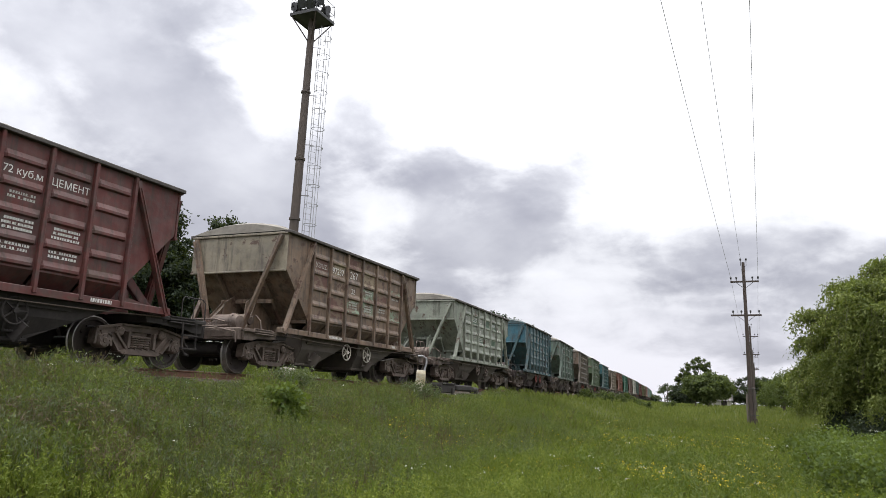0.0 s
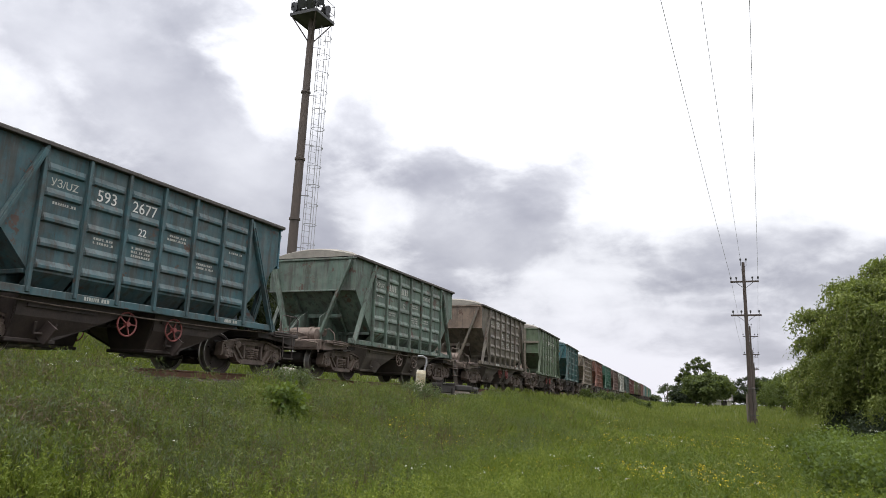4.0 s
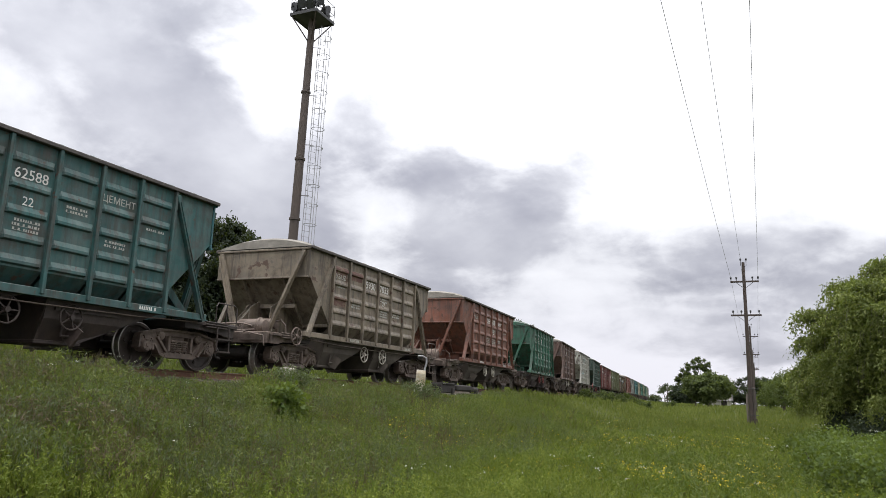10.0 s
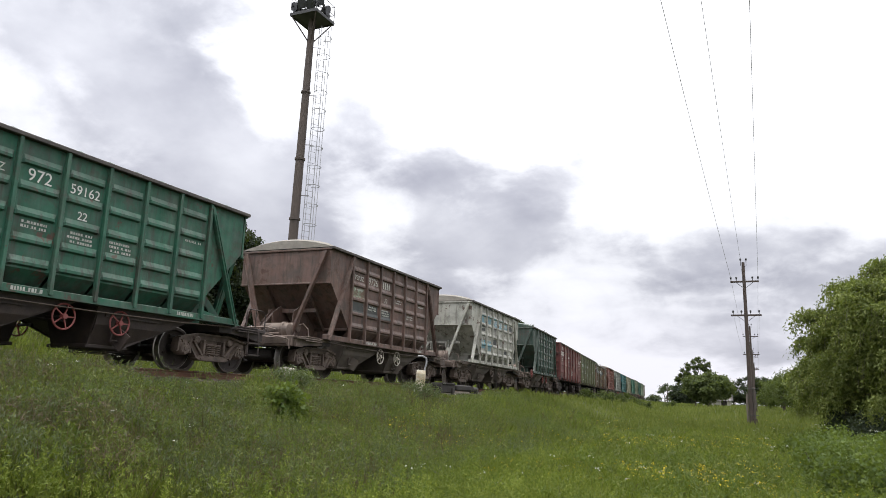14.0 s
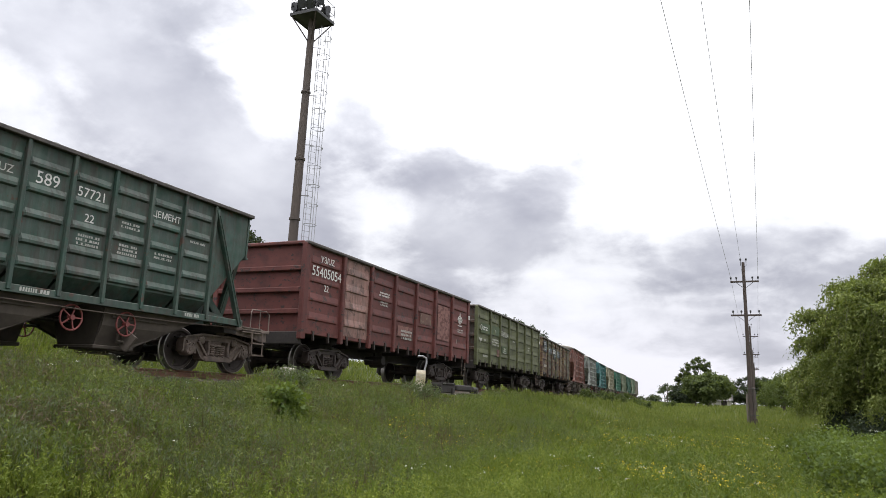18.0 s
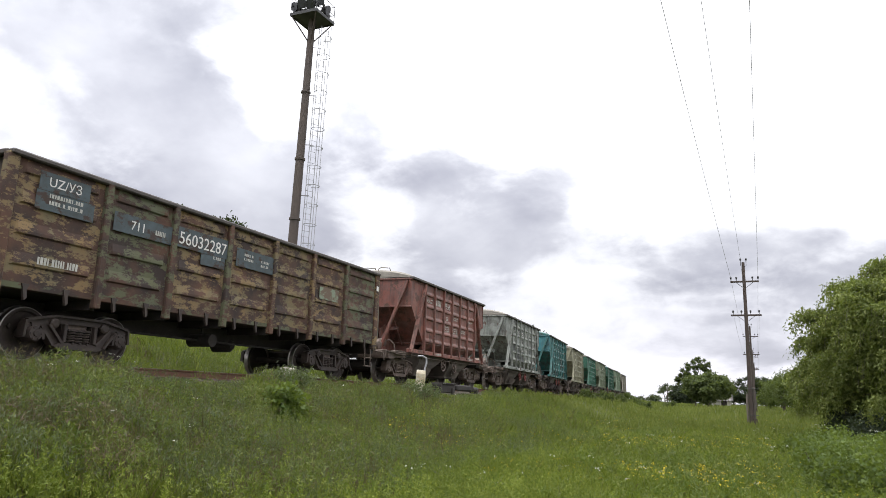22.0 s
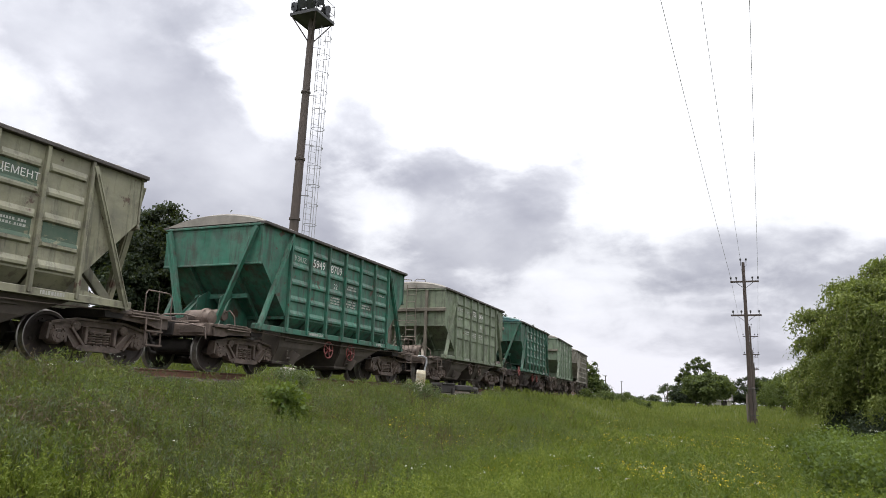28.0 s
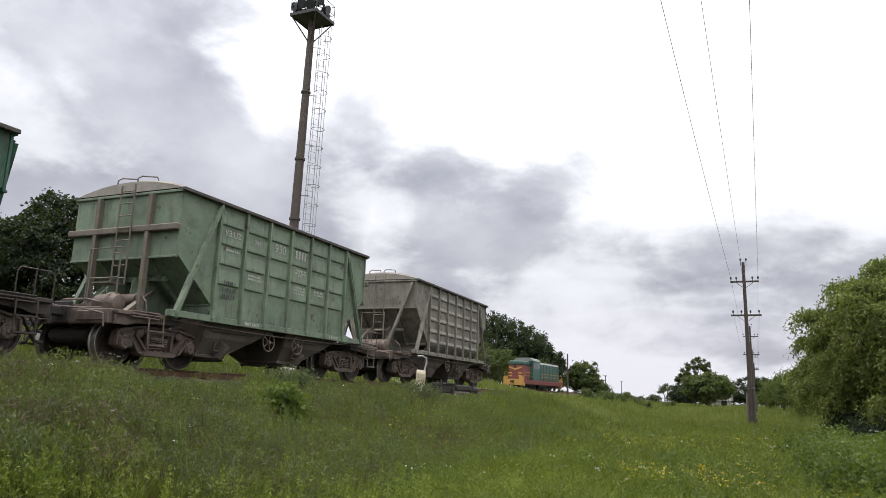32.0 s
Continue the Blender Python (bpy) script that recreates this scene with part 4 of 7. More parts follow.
            s.tube([(-0.35, -4.55, 1.85), (0.55, -4.55, 1.85)], 0.016, 6)
            s.bar((0.1, -4.25, 1.75), (0.1, -4.6, 1.75), 0.5, 0.03)
            return s.mesh("guard_rail", M_STEEL)
        part("guard_rail", cached("guard", guard), e, M_BEAM)
    return e


G_POSTS = [4.40, 2.64, 0.88, -0.88, -2.64, -4.40]


def gondola_wagon(label, paint, H=3.71):
    e = tagged(new("gondola_wagon"), label, "freight wagon", "wagons of the train")
    edges = [6.36] + G_POSTS + [-6.36]
    for sx in (0, 180):
        turn = pose(0, 0, 0, 0, 0, sx)
        for a, b in zip(edges, edges[1:]):
            hw = (a - b) / 2 - 0.03
            part("side_panel", cached(("gp", round(hw, 2), H), lambda: swaged_panel(-hw, hw, 1.26, H - 0.08, [1.62, 2.15, 2.68, 3.2], 1.50, 0.036, 0.10, 0.0, 0.16, 1.6).mesh("side_panel", M_STEEL)), e, paint, at=turn @ pose(0, (a + b) / 2, 0))
            for dy in (-0.45, 0.35):
                part("hatch_hook", cached("hook", lambda: Shape().prism_x([(-0.07, 1.26), (0.07, 1.26), (0.03, 1.16), (0.05, 1.02), (0.0, 0.98), (-0.03, 1.12)], 1.47, 1.53).mesh("hatch_hook", M_STEEL)), e, M_BROWNGEAR, at=turn @ pose(0, (a + b) / 2 + dy, 0))
        for y in G_POSTS:
            part("post", cached(("g_post", H), lambda: Shape().box(1.46, 1.60, -0.075, 0.075, 1.0, H - 0.06, 0.02).mesh("post", M_STEEL)), e, paint, at=turn @ pose(0, y, 0))
        for y in (-6.36, 6.36):
            part("corner_post", cached(("g_corner", H), lambda: Shape().box(1.40, 1.56, -0.13, 0.09, 1.0, H - 0.05, 0.02).mesh("corner_post", M_STEEL)), e, paint, at=turn @ pose(0, y, 0))
        part("top_rail", cached(("g_top", H), lambda: Shape().box(1.42, 1.60, -6.45, 6.45, H - 0.10, H, 0.025).mesh("top_rail", M_TOPRAIL)), e, at=turn, label="dark grimy top rail")
        part("side_sill", cached("g_sill", lambda: Shape().box(1.38, 1.50, -6.36, 6.36, 1.16, 1.28, 0.01).mesh("side_sill", M_STEEL)), e, paint, at=turn)
    for sy in (0, 180):
        turn = pose(0, 0, 0, 0, 0, sy)

        def end():
            s = Shape().box(-1.44, 1.44, 6.30, 6.36, 1.2, H - 0.04)
            for z in (1.75, 2.35, 2.95):
                s.box(-1.40, 1.40, 6.36, 6.46, z - 0.07, z + 0.07, 0.02)
            s.box(-1.45, 1.45, 6.30, 6.48, H - 0.10, H, 0.02)
            return s.mesh("end_wall", M_STEEL)
        part("end_wall", cached(("g_end", H), end), e, P_GONDRED if paint is P_GONDRED else P_GONDEND, at=turn, label="rusty end wall")
        part("buffer_beam", cached("g_beam", lambda: Shape().box(-1.45, 1.45, 6.30, 6.42, 0.86, 1.20, 0.015).mesh("buffer_beam", M_DARK)), e, at=turn)
        part("coupler", cached("coupler", coupler_mesh), e, at=turn @ pose(0, 6.32, 0))
        part("step", cached("g_step", lambda: Shape().tube([(1.44, 5.9, 1.0), (1.46, 5.9, 0.45), (1.46, 6.25, 0.45), (1.44, 6.25, 1.0)], 0.018, 6).bar((1.46, 5.88, 0.46), (1.46, 6.27, 0.46), 0.08, 0.03).bar((1.46, 5.88, 0.72), (1.46, 6.27, 0.72), 0.08, 0.03).mesh("step", M_STEEL)), e, at=turn)
        bogie(e, 4.325 if sy == 0 else -4.325, M_BROWNGEAR)

    def under():
        return Shape().box(-0.25, 0.25, -6.3, 6.3, 0.78, 1.12, 0.015).mesh("underframe", M_DARK)
    for y in edges[1:-1]:
        part("cross_bearer", cached("g_bearer", lambda: Shape().prism_x([(-0.06, 1.16), (0.06, 1.16), (0.06, 0.98), (-0.06, 0.98)], -1.45, 1.45).mesh("cross_bearer", M_DARK)), e, at=pose(0, y, 0))
    part("brake_pipe", cached("g_pipe", lambda: Shape().tube([(0.7, -6.2, 0.85), (0.7, -3.0, 0.72), (0.7, 3.0, 0.72), (0.7, 6.2, 0.85)], 0.025, 6).mesh("brake_pipe", M_DARK)), e)
    part("underframe", cached("g_under", under), e)
    part("floor", cached("g_floor", lambda: Shape().box(-1.42, 1.42, -6.3, 6.3, 1.17, 1.25).mesh("floor", M_DARK)), e)
    part("brake_cylinder", cached("g_cyl", lambda: Shape().lathe_x([(-0.3, 0.06), (-0.28, 0.18), (0.2, 0.18), (0.3, 0.1)], 14, 1.0, 0.72).bar((0, 1.0, 0.85), (0, 1.0, 1.1), 0.06, 0.06, (1, 0, 0)).mesh("brake_cylinder", M_DARK, smooth=True)), e)
    part("air_reservoir", cached("g_tank", lambda: Shape().lathe_x([(0.35, 0.05), (0.37, 0.15), (1.05, 0.15), (1.07, 0.05)], 14, -0.6, 0.72).bar((0.7, -0.6, 0.82), (0.7, -0.6, 1.1), 0.06, 0.06, (1, 0, 0)).mesh("air_reservoir", M_DARK, smooth=True)), e)
    return e


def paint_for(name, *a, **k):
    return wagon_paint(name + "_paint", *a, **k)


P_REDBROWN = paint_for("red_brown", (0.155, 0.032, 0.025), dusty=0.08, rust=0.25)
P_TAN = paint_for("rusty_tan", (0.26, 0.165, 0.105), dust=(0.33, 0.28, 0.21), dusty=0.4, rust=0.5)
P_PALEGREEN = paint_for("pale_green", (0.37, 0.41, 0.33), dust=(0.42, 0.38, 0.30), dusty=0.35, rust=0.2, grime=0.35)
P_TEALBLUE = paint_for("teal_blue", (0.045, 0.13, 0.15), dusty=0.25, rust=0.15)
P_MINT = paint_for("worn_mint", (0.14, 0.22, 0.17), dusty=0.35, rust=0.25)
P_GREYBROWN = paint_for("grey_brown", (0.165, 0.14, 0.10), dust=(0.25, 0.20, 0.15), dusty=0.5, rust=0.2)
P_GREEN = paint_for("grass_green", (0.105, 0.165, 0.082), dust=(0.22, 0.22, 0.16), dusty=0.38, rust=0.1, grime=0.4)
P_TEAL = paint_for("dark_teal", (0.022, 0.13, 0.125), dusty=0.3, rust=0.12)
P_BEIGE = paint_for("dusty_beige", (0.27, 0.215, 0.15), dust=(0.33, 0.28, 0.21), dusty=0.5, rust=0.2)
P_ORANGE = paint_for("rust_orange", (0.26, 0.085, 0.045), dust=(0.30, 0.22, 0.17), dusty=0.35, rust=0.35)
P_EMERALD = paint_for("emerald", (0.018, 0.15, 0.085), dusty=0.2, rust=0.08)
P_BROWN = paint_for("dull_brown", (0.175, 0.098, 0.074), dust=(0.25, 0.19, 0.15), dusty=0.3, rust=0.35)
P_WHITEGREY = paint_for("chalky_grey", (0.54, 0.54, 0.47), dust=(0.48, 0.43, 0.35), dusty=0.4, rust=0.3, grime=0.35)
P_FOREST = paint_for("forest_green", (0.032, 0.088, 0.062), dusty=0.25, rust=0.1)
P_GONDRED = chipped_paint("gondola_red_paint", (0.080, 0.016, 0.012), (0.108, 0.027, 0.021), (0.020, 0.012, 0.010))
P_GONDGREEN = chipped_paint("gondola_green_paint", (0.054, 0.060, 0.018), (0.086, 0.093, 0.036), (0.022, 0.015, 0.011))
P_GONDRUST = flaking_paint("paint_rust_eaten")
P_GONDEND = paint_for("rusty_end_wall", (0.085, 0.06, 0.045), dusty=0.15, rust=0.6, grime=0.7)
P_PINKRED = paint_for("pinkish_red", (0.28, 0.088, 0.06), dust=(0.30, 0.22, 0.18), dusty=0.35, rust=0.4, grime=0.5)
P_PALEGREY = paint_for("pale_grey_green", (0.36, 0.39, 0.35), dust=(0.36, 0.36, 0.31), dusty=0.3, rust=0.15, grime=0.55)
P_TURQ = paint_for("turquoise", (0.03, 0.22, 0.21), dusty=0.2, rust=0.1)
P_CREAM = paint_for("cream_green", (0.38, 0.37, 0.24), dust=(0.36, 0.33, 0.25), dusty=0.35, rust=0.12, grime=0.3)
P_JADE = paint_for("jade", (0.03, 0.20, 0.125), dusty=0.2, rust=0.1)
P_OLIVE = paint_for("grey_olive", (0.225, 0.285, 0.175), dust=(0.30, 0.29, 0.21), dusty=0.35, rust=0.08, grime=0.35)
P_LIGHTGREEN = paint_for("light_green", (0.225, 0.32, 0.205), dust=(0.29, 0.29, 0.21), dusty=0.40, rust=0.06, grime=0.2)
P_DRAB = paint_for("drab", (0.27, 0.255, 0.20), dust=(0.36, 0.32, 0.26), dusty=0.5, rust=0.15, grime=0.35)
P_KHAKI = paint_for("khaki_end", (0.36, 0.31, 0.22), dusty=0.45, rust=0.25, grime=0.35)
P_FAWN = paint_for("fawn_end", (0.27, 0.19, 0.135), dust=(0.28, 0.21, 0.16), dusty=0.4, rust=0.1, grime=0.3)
# brighter, bluer end plates: the sky light on them is put into the paint
P_BLUETEAL = paint_for("skylit_teal_end", (0.03, 0.19, 0.215), dusty=0.12, rust=0.06, grime=0.3)
P_BLUEEND = paint_for("skylit_blue_end", (0.045, 0.20, 0.27), dusty=0.15, rust=0.05, grime=0.25)
P_SKYTEAL = paint_for("skylit_turquoise_end", (0.05, 0.29, 0.33), dusty=0.15, rust=0.06, grime=0.25)

TRAIN = [
    hopper_wagon("red-brown covered cement hopper wagon with white stencils", P_REDBROWN, gear=M_DARK),
    hopper_wagon("dusty tan hopper wagon streaked with rust", P_TAN, wheels=M_CREAM, end=P_KHAKI),
    hopper_wagon("pale green cement hopper wagon, sides faded", P_PALEGREEN, H=3.53),
    hopper_wagon("dark teal-blue hopper wagon, dusty roof", P_TEALBLUE, wheels=M_RED, roof=P_TEALBLUE, gear=M_BROWNGEAR, end=P_BLUEEND),
    hopper_wagon("worn mint-green cement hopper wagon with flaking paint", P_MINT),
    hopper_wagon("grey-brown hopper wagon coated in cement dust", P_GREYBROWN, wheels=M_RED, end=P_FAWN),
    hopper_wagon("grass-green hopper wagon with beamed flat end", P_GREEN, H=3.85, kind="flat", wheels=M_RED),
    hopper_wagon("dark teal hopper wagon with end plate painted skylit bright", P_TEAL, roof=P_TEALBLUE, gear=M_BROWNGEAR, end=P_BLUETEAL),
    hopper_wagon("dusty beige hopper wagon with white numbers", P_BEIGE, H=3.56, wheels=M_CREAM, parking=M_STEEL),
    hopper_wagon("rust-orange cement hopper wagon", P_ORANGE, wheels=M_CREAM),
    hopper_wagon("emerald green hopper wagon with red handwheels", P_EMERALD, wheels=M_RED, roof=P_EMERALD, gear=M_BROWNGEAR),
    hopper_wagon("dull brown hopper wagon, dusty", P_BROWN, wheels=M_CREAM),
    hopper_wagon("chalky grey hopper wagon with blue repainted patches", P_WHITEGREY),
    hopper_wagon("forest green hopper wagon with green roof, dusty", P_FOREST, wheels=M_RED, roof=P_FOREST, parking=M_RED),
    gondola_wagon("dark red open gondola wagon with pinkish repaired panels", P_GONDRED),
    gondola_wagon("olive green open gondola wagon, scuffed", P_GONDGREEN),
    gondola_wagon("rust-eaten gondola wagon with flaking green paint", P_GONDRUST, H=3.48),
    hopper_wagon("pinkish red hopper wagon with end ladder", P_PINKRED, ladder=True),
    hopper_wagon("pale grey-green hopper wagon with dark stencil patches", P_PALEGREY, wheels=M_RED),
    hopper_wagon("bright turquoise hopper wagon", P_TURQ, wheels=M_RED, roof=P_TURQ, gear=M_BROWNGEAR, end=P_SKYTEAL),
    hopper_wagon("cream hopper wagon with green painted bands", P_CREAM),
    hopper_wagon("jade green hopper wagon with red handwheels", P_JADE, wheels=M_RED),
    hopper_wagon("pale olive-green hopper wagon with beamed flat end", P_OLIVE, H=3.85, kind="flat"),
    hopper_wagon("dark jade hopper wagon, dusty teal roof", P_EMERALD, wheels=M_RED, roof=P_TURQ, gear=M_BROWNGEAR, parking=M_RED),
    hopper_wagon("light green hopper wagon with end ladder and beam", P_LIGHTGREEN, H=3.85, kind="flat"),
    hopper_wagon("drab grey-brown last hopper wagon with end ladder", P_DRAB, ladder=True),
]
H_LEN, G_LEN = 11.902, 13.92
LENGTHS = [G_LEN if 14 <= i <= 16 else H_LEN for i in range(len(TRAIN))]
OFFSETS = [0.0]
for i in range(1, len(TRAIN)):
    OFFSETS.append(OFFSETS[-1] + (LENGTHS[i] + LENGTHS[i - 1]) / 2)

# ---- writing and repaint patches on the wagons ----
FACE = Matrix(((0, 0, 1, 0), (1, 0, 0, 0), (0, 1, 0, 0), (0, 0, 0, 1)))   # text plane on a right-hand side


def text_mesh(text, size):
    cu = bpy.data.curves.new("stencil", "FONT")
    cu.body, cu.size, cu.extrude, cu.resolution_u = text, size, 0.002, 3
    cu.align_x = "CENTER"
    ob = bpy.data.objects.new("stencil", cu)
    me = bpy.data.meshes.new_from_object(ob)
    bpy.data.objects.remove(ob)
    bpy.data.curves.remove(cu)
    me.name = "stencil"
    me.materials.clear()
    me.materials.append(M_PAINT_WHITE)
    return me


def stencil(e, text, y, z, size=0.33, mat=None, x=1.566, name="stencil"):
    part(name, cached(("text", text, size), lambda: text_mesh(text, size)), e, mat or M_PAINT_WHITE, at=Matrix.Translation((x, y, z)) @ FACE)


def comb(s, spans, z0, z1, thick):
    """Strokes between z0 and z1 joined by a hair line along their foot."""
    pts = [(spans[0][0], z0)]
    for a, b in spans:
        pts += [(a, z0 + 0.004), (a, z1), (b, z1), (b, z0 + 0.004)]
    pts.append((spans[-1][1], z0))
    n = len(pts)
    base = len(s.v)
    s.v += [(thick, y, z) for y, z in pts]
    s.f.append((base,) + tuple(range(base + 1, base + n)))
    s.m.append(0)


def bars(e, count, y, z, size=0.24, mat=None, x=1.564, wide=0.55):
    """Upright strokes for a number that cannot be read."""
    def make():
        s = Shape()
        step = size * 0.62
        c = [(i - (count - 1) / 2) * step for i in range(count)]
        comb(s, [(v - step * 0.36, v + step * 0.36 * wide) for v in c], 0, size, 0.004)
        return s.mesh("stencil", M_PAINT_WHITE)
    part("stencil", cached(("bars", count, size, wide), make), e, mat or M_PAINT_PALE, at=pose(x, y, z))


def lines(e, y, z, width, rows, seed, mat=None, x=1.564, high=0.045):
    """Rows of small unreadable writing, each row a part."""
    for r in range(rows):
        def make():
            rng = random.Random(seed * 31 + r)
            s, spans = Shape(), []
            c = -width / 2 + rng.uniform(0, 0.15) * width
            while c < width / 2 - 0.02:
                w = rng.uniform(0.022, 0.055)
                spans.append((c, min(c + w, width / 2)))
                c += w + (0.018 if rng.uniform(0, 1) < 0.8 else 0.06)
            comb(s, spans, 0, high, 0.003)
            return s.mesh("stencil", M_PAINT_WHITE)
        part("stencil", cached(("lines", round(width, 2), r, seed, high), make), e, mat or M_PAINT_PALE, at=pose(x, y, z - r * high * 1.75))


def bay(i):
    return -2.325 + 0.93 * i


def patch_panel(e, i, z0, z1, mat, H=3.76, hw=0.355):
    """A repainted rectangle that follows the pressed side sheet."""
    k = (H - 1.2) / 2.5
    ribs = [r * k + 1.2 - 1.2 * k for r in RIBS]

    def make():
        pts = []
        for z in [z0] + [v for r in ribs for v in (r - 0.075, r - 0.045, r + 0.005, r + 0.10) if z0 < v < z1] + [z1]:
            d = z - min(ribs, key=lambda r: abs(r - z))
            rise = 0.055 * max(0.0, min(1.0, (d + 0.075) / 0.03, (0.10 - d) / 0.095))
            pts.append((1.566 + rise, z))
        s = Shape()
        n = len(pts)
        s.v = [(x, y, z) for y in (-hw, hw) for x, z in pts]
        s.f = [(j, j + 1, n + j + 1, n + j) for j in range(n - 1)]
        s.m = [0] * len(s.f)
        return s.mesh("paint_patch", M_STEEL)
    part("paint_patch", cached(("patch", round(z0, 2), round(z1, 2), H, hw), make), e, mat, at=pose(0, bay(i), 0))


def sill_writing(e, seed, mat=None):
    lines(e, bay(1), 1.12, 0.7, 1, seed, mat, 1.602, 0.07)
    lines(e, bay(5), 1.12, 0.5, 1, seed + 1, mat, 1.602, 0.07)


ROW = {0: 3.02, 1: 2.57, 2: 2.12, 3: 1.72}
# wagon: number groups by bay, other words, blocks of small writing
NUMBERS = {1: ((1, "97237"), (2, "267")), 3: ((1, "593"), (2, "2677")), 5: ((1, "5932"), (2, "6314")), 6: ((2, "9303"), (3, "3971")), 7: ((1, "972"), (2, "62588")), 8: ((2, "5930"), (3, "7033")),
           9: ((2, "7269"), (3, 3)), 10: ((1, "972"), (2, "59162")), 11: ((1, "9726"), (2, 4)), 12: ((2, "9712"), (3, "1412")), 13: ((1, "589"), (2, "57721")), 2: ((1, "9323"), (2, "07")), 4: ((1, 4), (2, 4)),
           17: ((1, 4), (2, "7556")), 18: ((1, "97228"), (2, "415")), 19: ((1, "593"), (2, "3933")), 20: ((1, 4), (2, 4)), 21: ((1, "5949"), (2, "8709")), 23: ((1, "5953"), (2, "0634")), 22: ((2, "930"), (3, "24834")), 24: ((2, "930"), (3, 4)), 0: ((1, 4), (2, 4))}
FAINT = {4, 11, 17, 20, 24}
M_DARKBAND = worn("dark_stencil_ground", (0.03, 0.035, 0.034), (0.05, 0.05, 0.046), (0.13, 0.145, 0.125), 0.05)
M_GREENBAND = worn("green_band", (0.04, 0.075, 0.05), (0.065, 0.09, 0.062), (0.15, 0.145, 0.09), 0.3)
M_BLUEBAND = worn("faded_blue_band", (0.075, 0.19, 0.24), (0.13, 0.21, 0.23), (0.21, 0.215, 0.18), 0.55)
M_BROWNBAND = worn("red_lead_patch", (0.075, 0.035, 0.028), (0.11, 0.055, 0.04), (0.13, 0.09, 0.062), 0.6)
M_MINTBAND = worn("old_mint_paint", (0.17, 0.22, 0.155), (0.125, 0.145, 0.10), (0.105, 0.072, 0.048), 0.85)
M_OCHREBAND = worn("old_ochre_paint", (0.24, 0.20, 0.13), (0.15, 0.11, 0.075), (0.095, 0.062, 0.042), 0.8)
M_PINKBAND = worn("pink_primer", (0.20, 0.095, 0.078), (0.11, 0.05, 0.042), (0.075, 0.022, 0.018), 0.7)
HEIGHT = {2: 3.53, 8: 3.56, 6: 3.85, 22: 3.85, 24: 3.85}
for w, groups in NUMBERS.items():
    e = TRAIN[w]
    H = HEIGHT.get(w, 3.76)
    lift = (H - 3.76) * 0.72
    face = 1.601 if w in (6, 22, 24) else 1.566
    tone = M_PAINT_PALE if w in FAINT else M_PAINT_WHITE
    for i, g in groups:
        if isinstance(g, str):
            stencil(e, g, bay(i), ROW[0] + lift, 0.32 if len(g) < 5 else 0.26, tone, face)
        else:
            bars(e, g, bay(i), ROW[0] + lift, 0.22, tone, face)
    if w not in (0, 12):
        stencil(e, "УЗ/UZ", bay(0), ROW[0] + lift + 0.03, 0.2, M_PAINT_PALE, face)
    stencil(e, "22", bay(groups[1][0]), ROW[1] + lift, 0.22, M_PAINT_PALE if w in FAINT else tone, face)
    for i, r, k in ((1, 2, 2), (2, 2, 3), (3, 1, 2), (3, 2, 3), (4, 2, 2), (0, 1, 1), (5, 1, 1)):
        if (w * 7 + i * 3 + r) % 4:
            lines(e, bay(i), ROW[r] + 0.16 + lift * (0.6 if r == 1 else 0.35), 0.55, k, (w + i) % 6, M_PAINT_PALE, face)
    sill_writing(e, w % 5, M_PAINT_WHITE if w in (0, 1, 7, 9, 18) else M_PAINT_PALE)
for w in (0, 2, 4, 6, 7, 9, 12, 13, 18, 20):
    stencil(TRAIN[w], "ЦЕМЕНТ", bay(4), ROW[0] + (HEIGHT.get(w, 3.76) - 3.76) * 0.72 + 0.04, 0.19, M_PAINT_WHITE if w not in (4, 7) else M_PAINT_PALE, 1.601 if w == 6 else 1.566)
stencil(TRAIN[0], "72 куб.м", bay(3), ROW[0] + 0.04, 0.19)
for w in (6, 22, 24):
    stencil(TRAIN[w], "74т", bay(1), ROW[0] + 0.08, 0.17, M_PAINT_PALE, 1.601)
lines(TRAIN[24], bay(0), 1.98, 0.5, 3, 2, M_DARKBAND, 1.601, high=0.09)
for i in (1, 2, 3, 4):
    lines(TRAIN[0], bay(i), 2.28, 0.62, 3, i, M_PAINT_WHITE)
    lines(TRAIN[0], bay(i), 1.86, 0.60, 2, i + 2, M_PAINT_WHITE)

